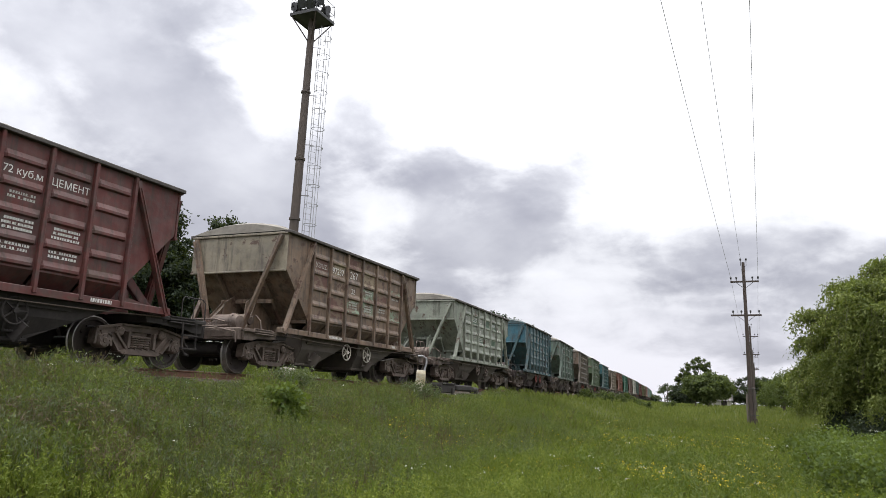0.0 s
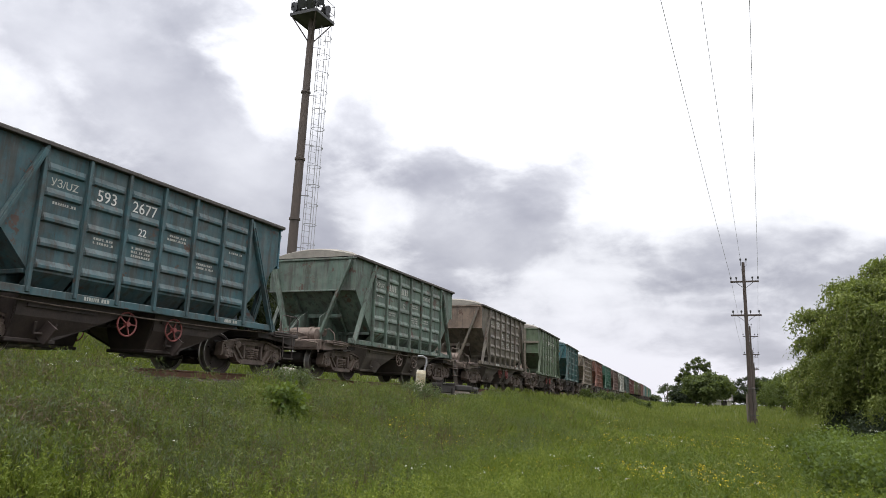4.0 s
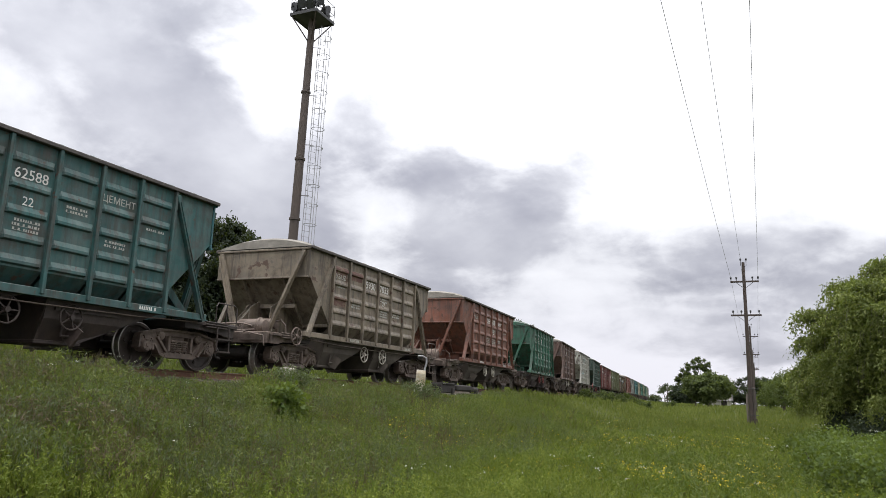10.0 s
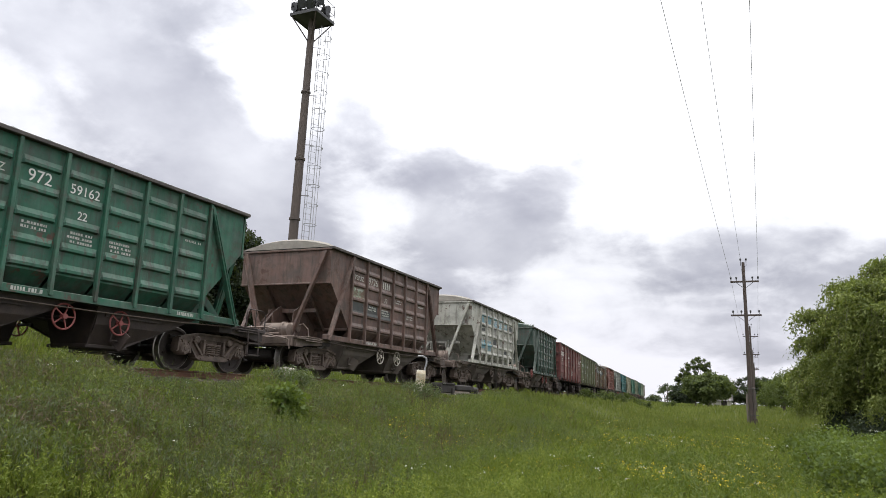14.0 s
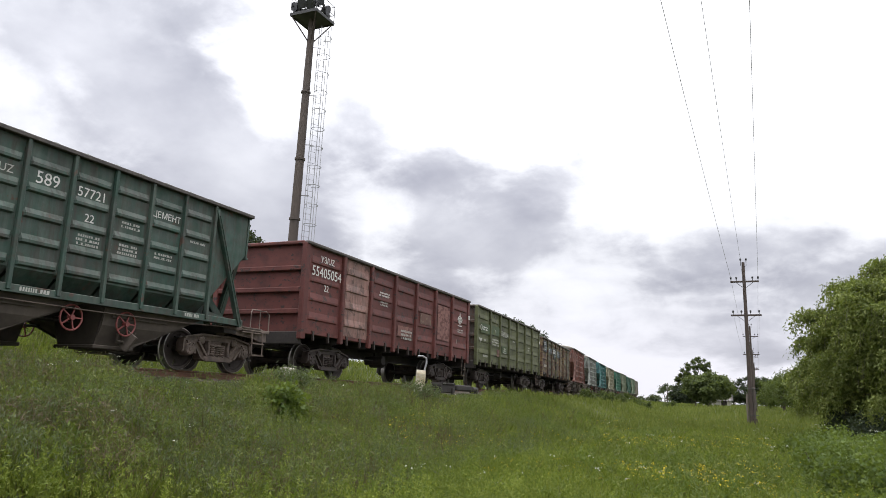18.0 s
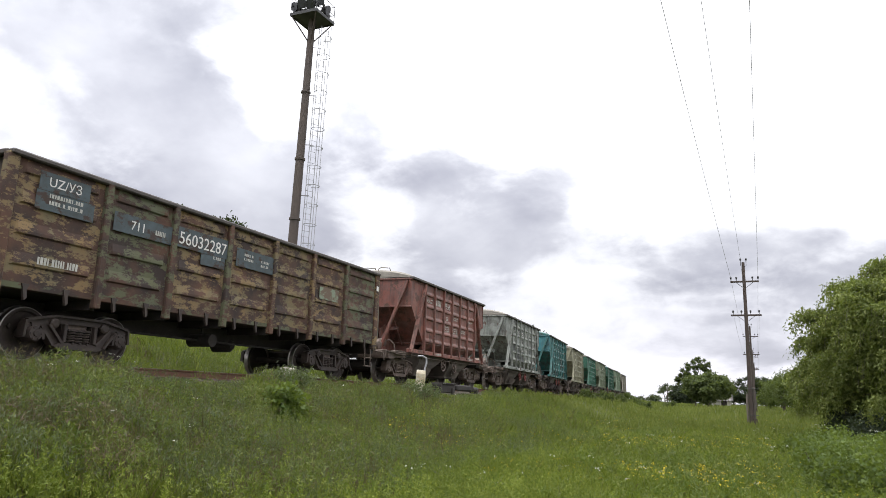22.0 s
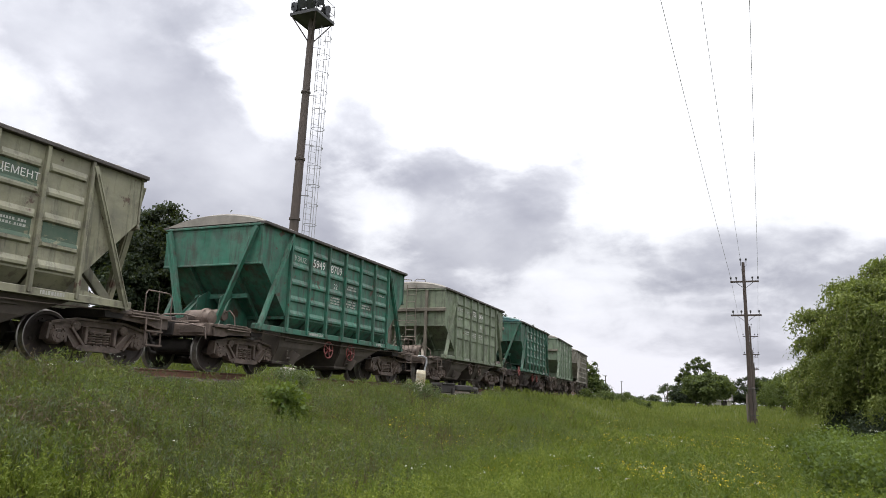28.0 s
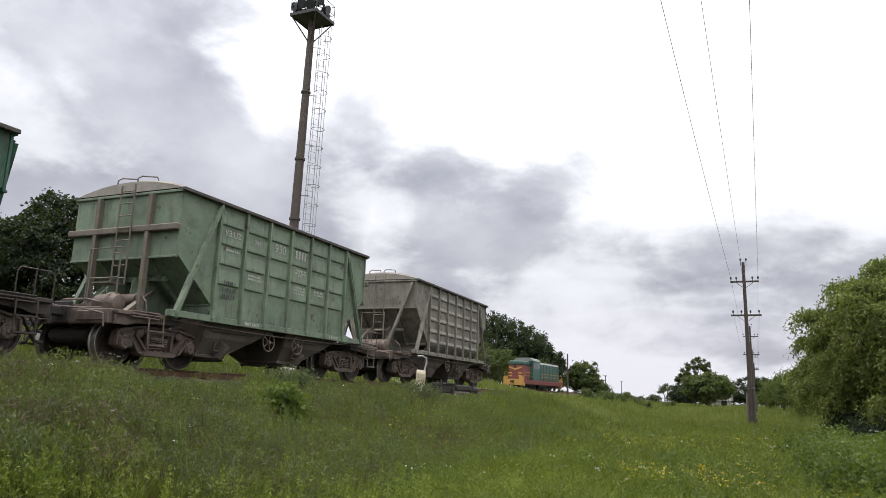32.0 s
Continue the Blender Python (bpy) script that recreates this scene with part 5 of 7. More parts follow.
for w, i, z0, z1, m in [
        (1, 0, 2.98, 3.30, M_BROWNBAND), (1, 1, 2.96, 3.36, M_OCHREBAND), (1, 2, 3.28, 3.62, M_BROWNBAND), (1, 0, 2.5, 2.84, M_BROWNBAND), (1, 1, 1.75, 2.3, M_BROWNBAND), (1, 2, 1.98, 2.36, M_MINTBAND),
        (1, 3, 2.05, 2.4, M_MINTBAND), (1, 3, 2.5, 2.82, M_MINTBAND), (1, 5, 2.92, 3.05, M_MINTBAND), (1, 5, 2.0, 2.36, M_MINTBAND), (1, 3, 2.9, 3.36, M_OCHREBAND), (1, 4, 2.48, 2.75, M_BROWNBAND),
        (12, 0, 2.98, 3.32, M_BLUEBAND), (12, 1, 2.98, 3.36, M_BLUEBAND), (12, 2, 2.94, 3.34, M_BLUEBAND), (12, 3, 2.94, 3.34, M_BLUEBAND), (12, 4, 2.96, 3.26, M_BLUEBAND), (12, 0, 2.6, 2.84, M_DARKBAND),
        (12, 0, 1.8, 2.2, M_BLUEBAND), (12, 1, 1.74, 2.2, M_BLUEBAND), (12, 2, 2.08, 2.34, M_DARKBAND), (12, 5, 2.96, 3.22, M_DARKBAND), (12, 4, 1.74, 1.9, M_DARKBAND),
        (18, 1, 2.96, 3.26, M_DARKBAND), (18, 4, 2.98, 3.22, M_DARKBAND), (18, 1, 2.02, 2.4, M_DARKBAND), (18, 0, 2.02, 2.42, M_DARKBAND), (18, 2, 2.02, 2.36, M_DARKBAND), (18, 2, 2.96, 3.3, M_DARKBAND), (18, 0, 3.02, 3.24, M_DARKBAND), (18, 1, 1.6, 1.95, M_DARKBAND), (18, 2, 1.6, 1.9, M_DARKBAND), (18, 4, 2.1, 2.3, M_DARKBAND), (18, 2, 2.54, 2.76, M_DARKBAND),
        (20, 1, 2.94, 3.28, M_GREENBAND), (20, 2, 2.94, 3.28, M_GREENBAND), (20, 4, 2.94, 3.28, M_GREENBAND), (20, 1, 2.02, 2.38, M_GREENBAND), (20, 2, 2.02, 2.38, M_GREENBAND), (20, 3, 2.02, 2.38, M_GREENBAND), (20, 4, 2.02, 2.38, M_GREENBAND), (20, 5, 2.02, 2.38, M_GREENBAND),
        (2, 4, 2.78, 3.08, M_GREENBAND), (2, 3, 2.78, 3.08, M_GREENBAND), (2, 1, 2.78, 3.08, M_GREENBAND), (2, 4, 2.0, 2.24, M_GREENBAND), (2, 2, 2.0, 2.24, M_GREENBAND),
        (11, 0, 2.05, 2.36, M_DARKBAND), (11, 1, 2.0, 2.36, M_DARKBAND), (11, 2, 2.0, 2.3, M_DARKBAND), (11, 0, 2.5, 2.8, M_MINTBAND), (17, 2, 2.96, 3.2, M_PINKBAND), (8, 0, 2.98, 3.26, M_BROWNBAND), (8, 1, 2.98, 3.26, M_BROWNBAND), (8, 0, 2.1, 2.36, M_BROWNBAND)]:
    patch_panel(TRAIN[w], i, z0, z1, m, HEIGHT.get(w, 3.76))

# gondolas
G_X = 1.547
g = TRAIN[14]
stencil(g, "УЗ/UZ", -5.35, 3.22, 0.26, x=G_X)
stencil(g, "55405054", -5.35, 2.80, 0.40, x=G_X)
stencil(g, "22", -5.35, 2.42, 0.26, x=G_X)
lines(g, -1.75, 2.86, 0.8, 2, 3, M_PAINT_WHITE, G_X, 0.05)
lines(g, -1.75, 2.55, 0.6, 2, 4, M_PAINT_PALE, G_X, 0.05)
lines(g, 0.1, 1.75, 0.9, 3, 1, M_PAINT_PALE, G_X, 0.07)
lines(g, 5.3, 2.3, 0.7, 2, 2, M_PAINT_PALE, G_X, 0.05)
bars(g, 1, 5.0, 1.75, 0.16, M_PAINT_PALE, G_X, 0.1)
part("emblem", Shape().tube([(0.0, 0.17 * math.cos(a), 0.17 * math.sin(a)) for a in np.linspace(0, 6.283, 16, endpoint=False)], 0.013, 5, closed=True).tube([(0.0, 0.09 * math.cos(a), 0.09 * math.sin(a)) for a in np.linspace(0, 6.283, 12, endpoint=False)], 0.011, 5, closed=True).bar((0, -0.22, -0.25), (0, 0.22, -0.25), 0.02, 0.03).bar((0, -0.26, 0.0), (0, -0.14, 0.12), 0.02, 0.03).bar((0, 0.26, 0.0), (0, 0.14, 0.12), 0.02, 0.03).bar((0, 0, 0.1), (0, 0, 0.28), 0.02, 0.03).bar((0, -0.12, -0.14), (0, 0.12, 0.14), 0.02, 0.02).mesh("emblem", M_PAINT_WHITE), g, at=pose(G_X, 5.3, 2.75), label="white painted round emblem")
for k, e in ((14, TRAIN[14]), (15, TRAIN[15]), (16, TRAIN[16])):
    part("reflector", cached("reflector", lambda: Shape().box(0, 0.02, -0.06, 0.06, -0.08, 0.08, 0.005).mesh("reflector", M_PAINT_WHITE)), e, at=pose(1.565, 6.3, 2.95), label="small white side plate")
M_BLUEGREY = worn("faded_blue_patch", (0.050, 0.070, 0.078), (0.036, 0.044, 0.046), (0.034, 0.020, 0.014), 0.45)
M_GREENDARK = worn("newer_green_patch", (0.036, 0.062, 0.030), (0.048, 0.066, 0.026), (0.058, 0.070, 0.022), 0.5)
g = TRAIN[15]
stencil(g, "57612244", -1.75, 2.62, 0.36, M_PAINT_PALE, G_X)
lines(g, -5.2, 2.75, 0.7, 2, 1, M_PAINT_WHITE, G_X, 0.06)
part("round_mark", Shape().tube([(0.0, 0.12 * math.cos(a), 0.12 * math.sin(a)) for a in np.linspace(0, 6.283, 14, endpoint=False)], 0.014, 5, closed=True).mesh("round_mark", M_PAINT_WHITE), g, at=pose(G_X, -5.85, 2.75), label="white painted ring")
part("wing_mark", Shape().prism_x([(-0.30, 0.16), (0.24, 0.16), (0.10, 0.02), (0.02, 0.07), (-0.04, -0.08), (-0.12, 0.06)], 0.0, 0.004).mesh("wing_mark", M_PAINT_PALE), g, at=pose(G_X, -5.95, 2.08), label="pale painted winged mark")
lines(g, -5.3, 2.14, 0.4, 1, 3, M_PAINT_PALE, G_X, 0.10)
stencil(g, "70", -3.5, 2.66, 0.24, M_PAINT_PALE, G_X)
lines(g, -3.5, 2.30, 1.25, 3, 5, M_PAINT_PALE, G_X, 0.07)
lines(g, -1.75, 2.0, 0.6, 3, 2, M_PAINT_PALE, G_X, 0.06)
lines(g, 0.1, 2.5, 0.5, 1, 2, M_PAINT_PALE, G_X, 0.06)
lines(g, 3.5, 2.4, 0.5, 2, 4, M_PAINT_PALE, G_X, 0.07)
lines(g, -5.2, 1.42, 0.8, 1, 4, M_PAINT_PALE, G_X, 0.10)
g = TRAIN[16]
stencil(g, "UZ/УЗ", -5.35, 3.02, 0.24, M_PAINT_WHITE, G_X + 0.004)
lines(g, -5.3, 2.82, 0.7, 2, 1, M_PAINT_PALE, G_X + 0.004, 0.07)
stencil(g, "711", -3.62, 2.66, 0.26, M_PAINT_WHITE, G_X + 0.004)
lines(g, -3.05, 2.68, 0.35, 1, 3, M_PAINT_PALE, G_X + 0.004, 0.10)
stencil(g, "56032287", -1.75, 2.66, 0.38, M_PAINT_WHITE, G_X + 0.004)
lines(g, -1.3, 2.50, 0.3, 1, 2, M_PAINT_PALE, G_X + 0.004, 0.07)
lines(g, -0.2, 2.78, 0.4, 2, 4, M_PAINT_PALE, G_X + 0.004, 0.06)
lines(g, 0.45, 2.72, 0.35, 2, 5, M_PAINT_PALE, G_X + 0.004, 0.06)
lines(g, -5.35, 1.62, 1.0, 1, 4, M_PAINT_PALE, G_X, 0.13)


def gondola_patch(e, y, hw, z0, z1, mat):
    part("paint_patch", cached(("gpatch", hw, z0, z1), lambda: Shape().box(0, 0.004, -hw, hw, z0, z1).mesh("paint_patch", M_STEEL)), e, mat, at=pose(1.543, y, 0))


for o in TRAIN[14].children:
    if o.name.startswith("side_panel") and abs(o.matrix_basis.translation.y + 3.52) < 0.1 and o.matrix_basis.to_euler().z < 1:
        o.material_slots[0].link, o.material_slots[0].material = "OBJECT", paint_for("pink_primer_panel", (0.40, 0.21, 0.17), dusty=0.1, rust=0.5)
gondola_patch(TRAIN[14], 3.52, 0.62, 1.75, 3.1, M_PINKBAND)
gondola_patch(TRAIN[14], 1.76, 0.5, 2.2, 2.6, M_BROWNBAND)
gondola_patch(TRAIN[14], 0.0, 0.6, 1.6, 1.95, M_PINKBAND)

for y, hw, z0, z1, mat in ((-5.35, 0.52, 2.93, 3.26, M_BLUEGREY), (-5.3, 0.60, 2.58, 2.92, M_BLUEGREY), (-3.45, 0.78, 2.56, 2.94, M_BLUEGREY), (-1.75, 0.86, 2.58, 3.02, M_BLUEGREY), (-1.4, 0.4, 2.32, 2.57, M_BLUEGREY), (0.1, 0.72, 2.50, 2.94, M_BLUEGREY), (3.5, 0.5, 2.2, 2.55, M_MINTBAND)):
    gondola_patch(TRAIN[16], y, hw, z0, z1, mat)
for y, hw, z0, z1, mat in ((-3.5, 0.7, 2.55, 3.0, M_GREENDARK), (-5.2, 0.75, 2.5, 2.95, M_GREENDARK), (-2.9, 0.28, 1.55, 1.9, M_BROWNBAND), (-1.75, 0.5, 1.8, 2.15, M_GREENDARK)):
    gondola_patch(TRAIN[15], y, hw, z0, z1, mat)


# ---- things that stand: mast, poles, markers ----
def lighting_mast():
    e = tagged(new("lighting_mast"), "tall brown steel floodlight mast with caged ladder and platform", "light mast")
    e.matrix_basis = pose(-11.2, 31.8, float(ground_z(-11.2, 31.8)), 0, 0.9, 0)
    g = e.matrix_basis.translation.z
    T = 21.15 - g
    joints = [0, 6.2 - g, 9.0 - g, 12.5 - g, 16.55 - g, T]
    r = lambda z: 0.30 - 0.105 * z / T
    for i, (z0, z1) in enumerate(zip(joints, joints[1:])):
        part("mast_section", Shape().tube([(0, 0, z0), (0, 0, z1)], [r(z0), r(z1)], 16).mesh("mast_section", M_MAST, smooth=True), e)
        if i:
            part("flange", Shape().tube([(0, 0, z0 - 0.05), (0, 0, z0 + 0.05)], [r(z0) + 0.06] * 2, 16).mesh("flange", M_MAST, smooth=True), e)
    part("base_block", Shape().box(-0.6, 0.6, -0.6, 0.6, -0.3, 0.25, 0.04).mesh("base_block", M_CONCRETE), e)
    # caged ladder on the side that faces the line
    lx, ly = 0.62, 0.28
    part("ladder_frame", Shape().tube([(lx - 0.1, ly - 0.2, 2.0), (lx - 0.1, ly - 0.2, T - 0.6)], 0.022, 6).tube([(lx + 0.1, ly + 0.2, 2.0), (lx + 0.1, ly + 0.2, T - 0.6)], 0.022, 6).mesh("ladder_frame", M_GALV), e)
    rung = Shape().tube([(lx - 0.1, ly - 0.2, 0), (lx + 0.1, ly + 0.2, 0)], 0.011, 5).mesh("rung", M_GALV)
    for i in range(int((T - 3) / 0.33)):
        part("rung", rung, e, at=pose(0, 0, 2.2 + 0.33 * i))
    hoop_pts = [(lx + 0.27 + 0.36 * math.cos(a), ly - 0.05 + 0.36 * math.sin(a), 0) for a in np.linspace(-2.5, 2.5, 15)]
    hoop = Shape().tube(hoop_pts, 0.018, 5).mesh("cage_hoop", M_GALV)
    n = int((T - 3.5) / 1.12)
    for i in range(n + 1):
        part("cage_hoop", hoop, e, at=pose(0, 0, 3.0 + 1.12 * i))
    for j in (2, 7, 12):
        x, y, _ = hoop_pts[j]
        part("cage_strap", Shape().tube([(x, y, 3.0), (x, y, T - 0.6)], 0.017, 5).mesh("cage_strap", M_GALV), e)
    for i in range(6):
        z = 3.2 + i * (T - 5) / 5
        part("ladder_bracket", Shape().bar((0.2, 0.08, z), (lx, ly, z), 0.05, 0.03).mesh("ladder_bracket", M_MAST), e)
    # platform with rail and floodlights
    part("platform", Shape().box(-0.92, 0.92, -0.92, 0.92, T - 0.03, T + 0.04).box(-0.94, 0.94, -0.94, -0.88, T - 0.08, T + 0.10).box(-0.94, 0.94, 0.88, 0.94, T - 0.08, T + 0.10).box(-0.94, -0.88, -0.88, 0.88, T - 0.08, T + 0.10).box(0.88, 0.94, -0.88, 0.88, T - 0.08, T + 0.10).mesh("platform", M_LAMPBODY), e, label="dark square steel platform")
    for sx in (-1, 1):
        for sy in (-1, 1):
            part("platform_brace", Shape().bar((sx * 0.12, sy * 0.12, T - 1.4), (sx * 0.86, sy * 0.86, T - 0.05), 0.06, 0.06).mesh("platform_brace", M_MAST), e)
            part("rail_post", Shape().tube([(sx * 0.9, sy * 0.9, T), (sx * 0.9, sy * 0.9, T + 1.1)], 0.025, 6).mesh("rail_post", M_LAMPBODY), e)
    for z in (0.55, 1.1):
        part("platform_rail", Shape().tube([(-0.9, -0.9, T + z), (0.9, -0.9, T + z), (0.9, 0.9, T + z), (-0.9, 0.9, T + z)], 0.022, 6, closed=True).mesh("platform_rail", M_LAMPBODY), e)
    part("lamp_bar", Shape().tube([(0, 0, T), (0, 0, T + 2.2)], 0.11, 10).bar((-1.1, 0, T + 1.5), (1.1, 0, T + 1.5), 0.08, 0.08).bar((0, -1.1, T + 1.5), (0, 1.1, T + 1.5), 0.08, 0.08).mesh("lamp_bar", M_LAMPBODY), e)

    def flood():
        s = Shape().lathe_x([(-0.28, 0.05), (-0.25, 0.12), (0.0, 0.26), (0.12, 0.30), (0.15, 0.30)], 14)
        s.box(-0.05, 0.05, -0.34, -0.31, -0.3, 0.03)
        s.box(-0.05, 0.05, 0.31, 0.34, -0.3, 0.03)
        s.box(-0.05, 0.05, -0.34, 0.34, -0.33, -0.30)
        return s.mesh("floodlight", M_LAMPBODY, smooth=True)
    glass = Shape().lathe_x([(0.155, 0.285), (0.165, 0.28)], 14).mesh("lens", M_LENS)
    fm = flood()
    for k, (x, y, z, az, tilt) in enumerate([(-0.85, -0.9, 0.55, 250, 18), (-0.2, -1.0, 0.62, 275, 20), (0.45, -0.95, 0.5, 290, 25), (0.95, -0.7, 0.75, 320, 15), (1.0, 0.2, 0.55, 10, 22), (-1.0, 0.0, 0.6, 190, 18),
                                             (-0.6, 0.9, 0.7, 110, 20), (0.4, 1.0, 0.55, 75, 20), (-0.5, -0.6, 1.45, 255, 25), (0.55, -0.5, 1.5, 300, 20), (0.0, 0.6, 1.5, 90, 20)]):
        f = part("floodlight", fm, e, at=pose(x * 0.8, y * 0.8, T + z, 0, tilt, az))
        part("lens", glass, f, label="pale floodlight glass")
    return e


lighting_mast()

POLES = [(12.5, -3.0, 8.6), (11.45, 46.5, 9.75), (10.35, 88.5, 9.6), (9.25, 131.0, 9.5), (8.2, 175.0, 9.5)]


def power_pole(x, y, h):
    g = float(ground_z(x, y))
    e = tagged(new("power_pole"), "dark wooden power pole on a concrete stub with two crossarms", "power pole", "poles of the overhead line")
    e.matrix_basis = pose(x, y, g, 0, 0, 1.5)
    part("pole", Shape().tube([(0, 0, 0.25), (0, 0, h * 0.5), (-0.03, 0, h)], [0.125, 0.11, 0.085], 12).mesh("pole", M_POLE, smooth=True), e)
    part("concrete_stub", Shape().box(0.12, 0.26, 0.0, 0.2, -0.4, 2.3, 0.03).mesh("concrete_stub", grimy("dark_stub", (0.075, 0.06, 0.05), (0.05, 0.04, 0.035))), e, label="weathered concrete stub")
    part("stub_shoe", Shape().box(0.08, 0.32, -0.12, 0.16, 0.0, 0.5, 0.02).mesh("stub_shoe", M_POLE), e)
    for z in (0.7, 2.2):
        ring = [(0.11 + 0.29 * math.cos(a), 0.20 * math.sin(a), z) for a in np.linspace(0, 2 * math.pi, 14, endpoint=False)]
        part("wire_band", Shape().tube(ring, 0.02, 5, closed=True).mesh("wire_band", M_LAMPBODY), e)
    part("anchor_stake", Shape().tube([(-0.20, 0.1, -0.2), (-0.19, 0.1, 1.9)], 0.06, 8).mesh("anchor_stake", grimy("old_stake", (0.16, 0.13, 0.11), (0.09, 0.075, 0.065))), e)
    ins = cached("insulator", lambda: Shape().tube([(0, 0, 0), (0, 0, 0.10), (0, 0, 0.11), (0, 0, 0.17), (0, 0, 0.18), (0, 0, 0.25)], [0.015, 0.015, 0.05, 0.045, 0.065, 0.04], 10).mesh("insulator", M_LAMPBODY, smooth=True))
    for z, half, xs in ((h - 1.18, 0.80, (-0.76, -0.45, 0.45, 0.76)), (h - 3.22, 0.85, (-0.72, -0.25, 0.25, 0.72))):
        arm = part("crossarm", Shape().box(-half, half, -0.05, 0.05, z - 0.05, z + 0.05, 0.01).mesh("crossarm", M_POLE), e)
        for px in xs:
            part("insulator", ins, arm, at=pose(px, 0, z + 0.05))
        for sx in (-1, 1):
            part("arm_brace", Shape().bar((sx * 0.48, 0.06, z - 0.04), (0.0, 0.12, z - 0.42), 0.03, 0.02).mesh("arm_brace", M_LAMPBODY), e)
    for px in (-0.17, 0.14):
        hk = part("insulator_hook", Shape().tube([(0, 0, h - 0.25), (px, 0, h - 0.22), (px, 0, h + 0.02)], 0.014, 5).mesh("insulator_hook", M_LAMPBODY), e)
        part("insulator", ins, hk, at=pose(px, 0, h))
    return e


for x, y, h in POLES:
    power_pole(x, y, h)
heads = [(x, y, float(ground_z(x, y)), h) for x, y, h in POLES]
lines = [(-0.76, -0.93, 0.3), (-0.17, 0.2, 0.25), (0.76, -0.93, 0.3), (-0.72, -2.97, 0.6), (0.72, -2.97, 0.6)]
for k, (dx, dz, sag) in enumerate(lines):
    for i, (p, q) in enumerate(zip(heads, heads[1:])):
        if k > 2 and i == 0:
            continue
        a, b = Vector((p[0] + dx, p[1], p[2] + p[3] + dz)), Vector((q[0] + dx, q[1], q[2] + q[3] + dz))
        if i == 0:
            a.z = b.z + 0.1
        pts = [a.lerp(b, t) - Vector((0, 0, 4 * sag * t * (1 - t))) for t in np.linspace(0, 1, 15)]
        tagged(new("overhead_wire", Shape().tube(pts, 0.0066, 5).mesh("overhead_wire", M_WIRE)), "thin grey overhead wire strung between wooden poles", "wire", "wires of the overhead line")

# white marker post with a hook, and the points lever in the grass
mk = tagged(new("marker_post"), "chipped white concrete marker post in the grass beside the track", "marker post")
mk.matrix_basis = pose(1.72, 22.6, float(ground_z(1.72, 22.6)), 2, 4, 20)
part("post_body", Shape().prism_x([(-0.16, -0.1), (0.16, -0.1), (0.15, 0.70), (0.09, 0.80), (-0.08, 0.79), (-0.15, 0.68)], -0.15, 0.15).mesh("post_body", M_CONCRETE), mk, grimy("whitewash", (0.62, 0.59, 0.50), (0.30, 0.22, 0.10), 0.9, 0, 4.0, 0.6), "chipped whitewashed concrete")
part("hook", Shape().tube([(0.10, 0.02, 0.78), (0.14, 0.05, 1.05), (0.12, 0.04, 1.22), (0.0, -0.06, 1.28), (-0.16, -0.12, 1.26)], 0.036, 7).mesh("hook", M_GALV), mk)
lever = tagged(new("switch_lever"), "black points lever with counterweight on low stands beside the track", "points lever")
lever.matrix_basis = pose(1.8, 25.2, -0.34)
part("gear_box", Shape().box(-0.22, 0.22, -1.45, -0.2, 0.06, 0.38, 0.03).box(-0.26, 0.26, -1.35, -0.3, 0.36, 0.42, 0.01).mesh("gear_box", M_DARK), lever)
part("lever_arm", Shape().bar((0.05, -0.4, 0.2), (0.05, 2.1, 0.16), 0.07, 0.07).mesh("lever_arm", M_DARK), lever)
part("housing", Shape().box(-0.18, 0.18, 0.05, 1.55, 0.16, 0.37, 0.04).mesh("housing", M_DARK), lever)
part("weight", Shape().tube([(0.05, 1.75, 0.2), (0.05, 1.8, 0.2), (0.05, 2.25, 0.19), (0.05, 2.3, 0.19)], [0.06, 0.13, 0.13, 0.06], 12).mesh("weight", M_DARK, smooth=True), lever)
for y in (-0.55, 1.85):
    part("stand", Shape().box(0.22, 0.30, y - 0.05, y + 0.05, -0.25, 0.24, 0.01).mesh("stand", M_DARK), lever)
part("rod", Shape().tube([(0, -0.3, 0.14), (-0.6, -0.3, 0.12), (-1.2, -0.3, 0.14)], 0.03, 7).mesh("rod", M_DARK), lever)
cb = tagged(new("cable_box"), "small grey concrete cable post beside the track", "cable post")
cb.matrix_basis = pose(2.0, 14.7, float(ground_z(2.0, 14.7)), 0, 3, 0)
part("box_body", Shape().box(-0.14, 0.14, -0.16, 0.16, -0.1, 0.52, 0.03).mesh("box_body", M_CONCRETE), cb)


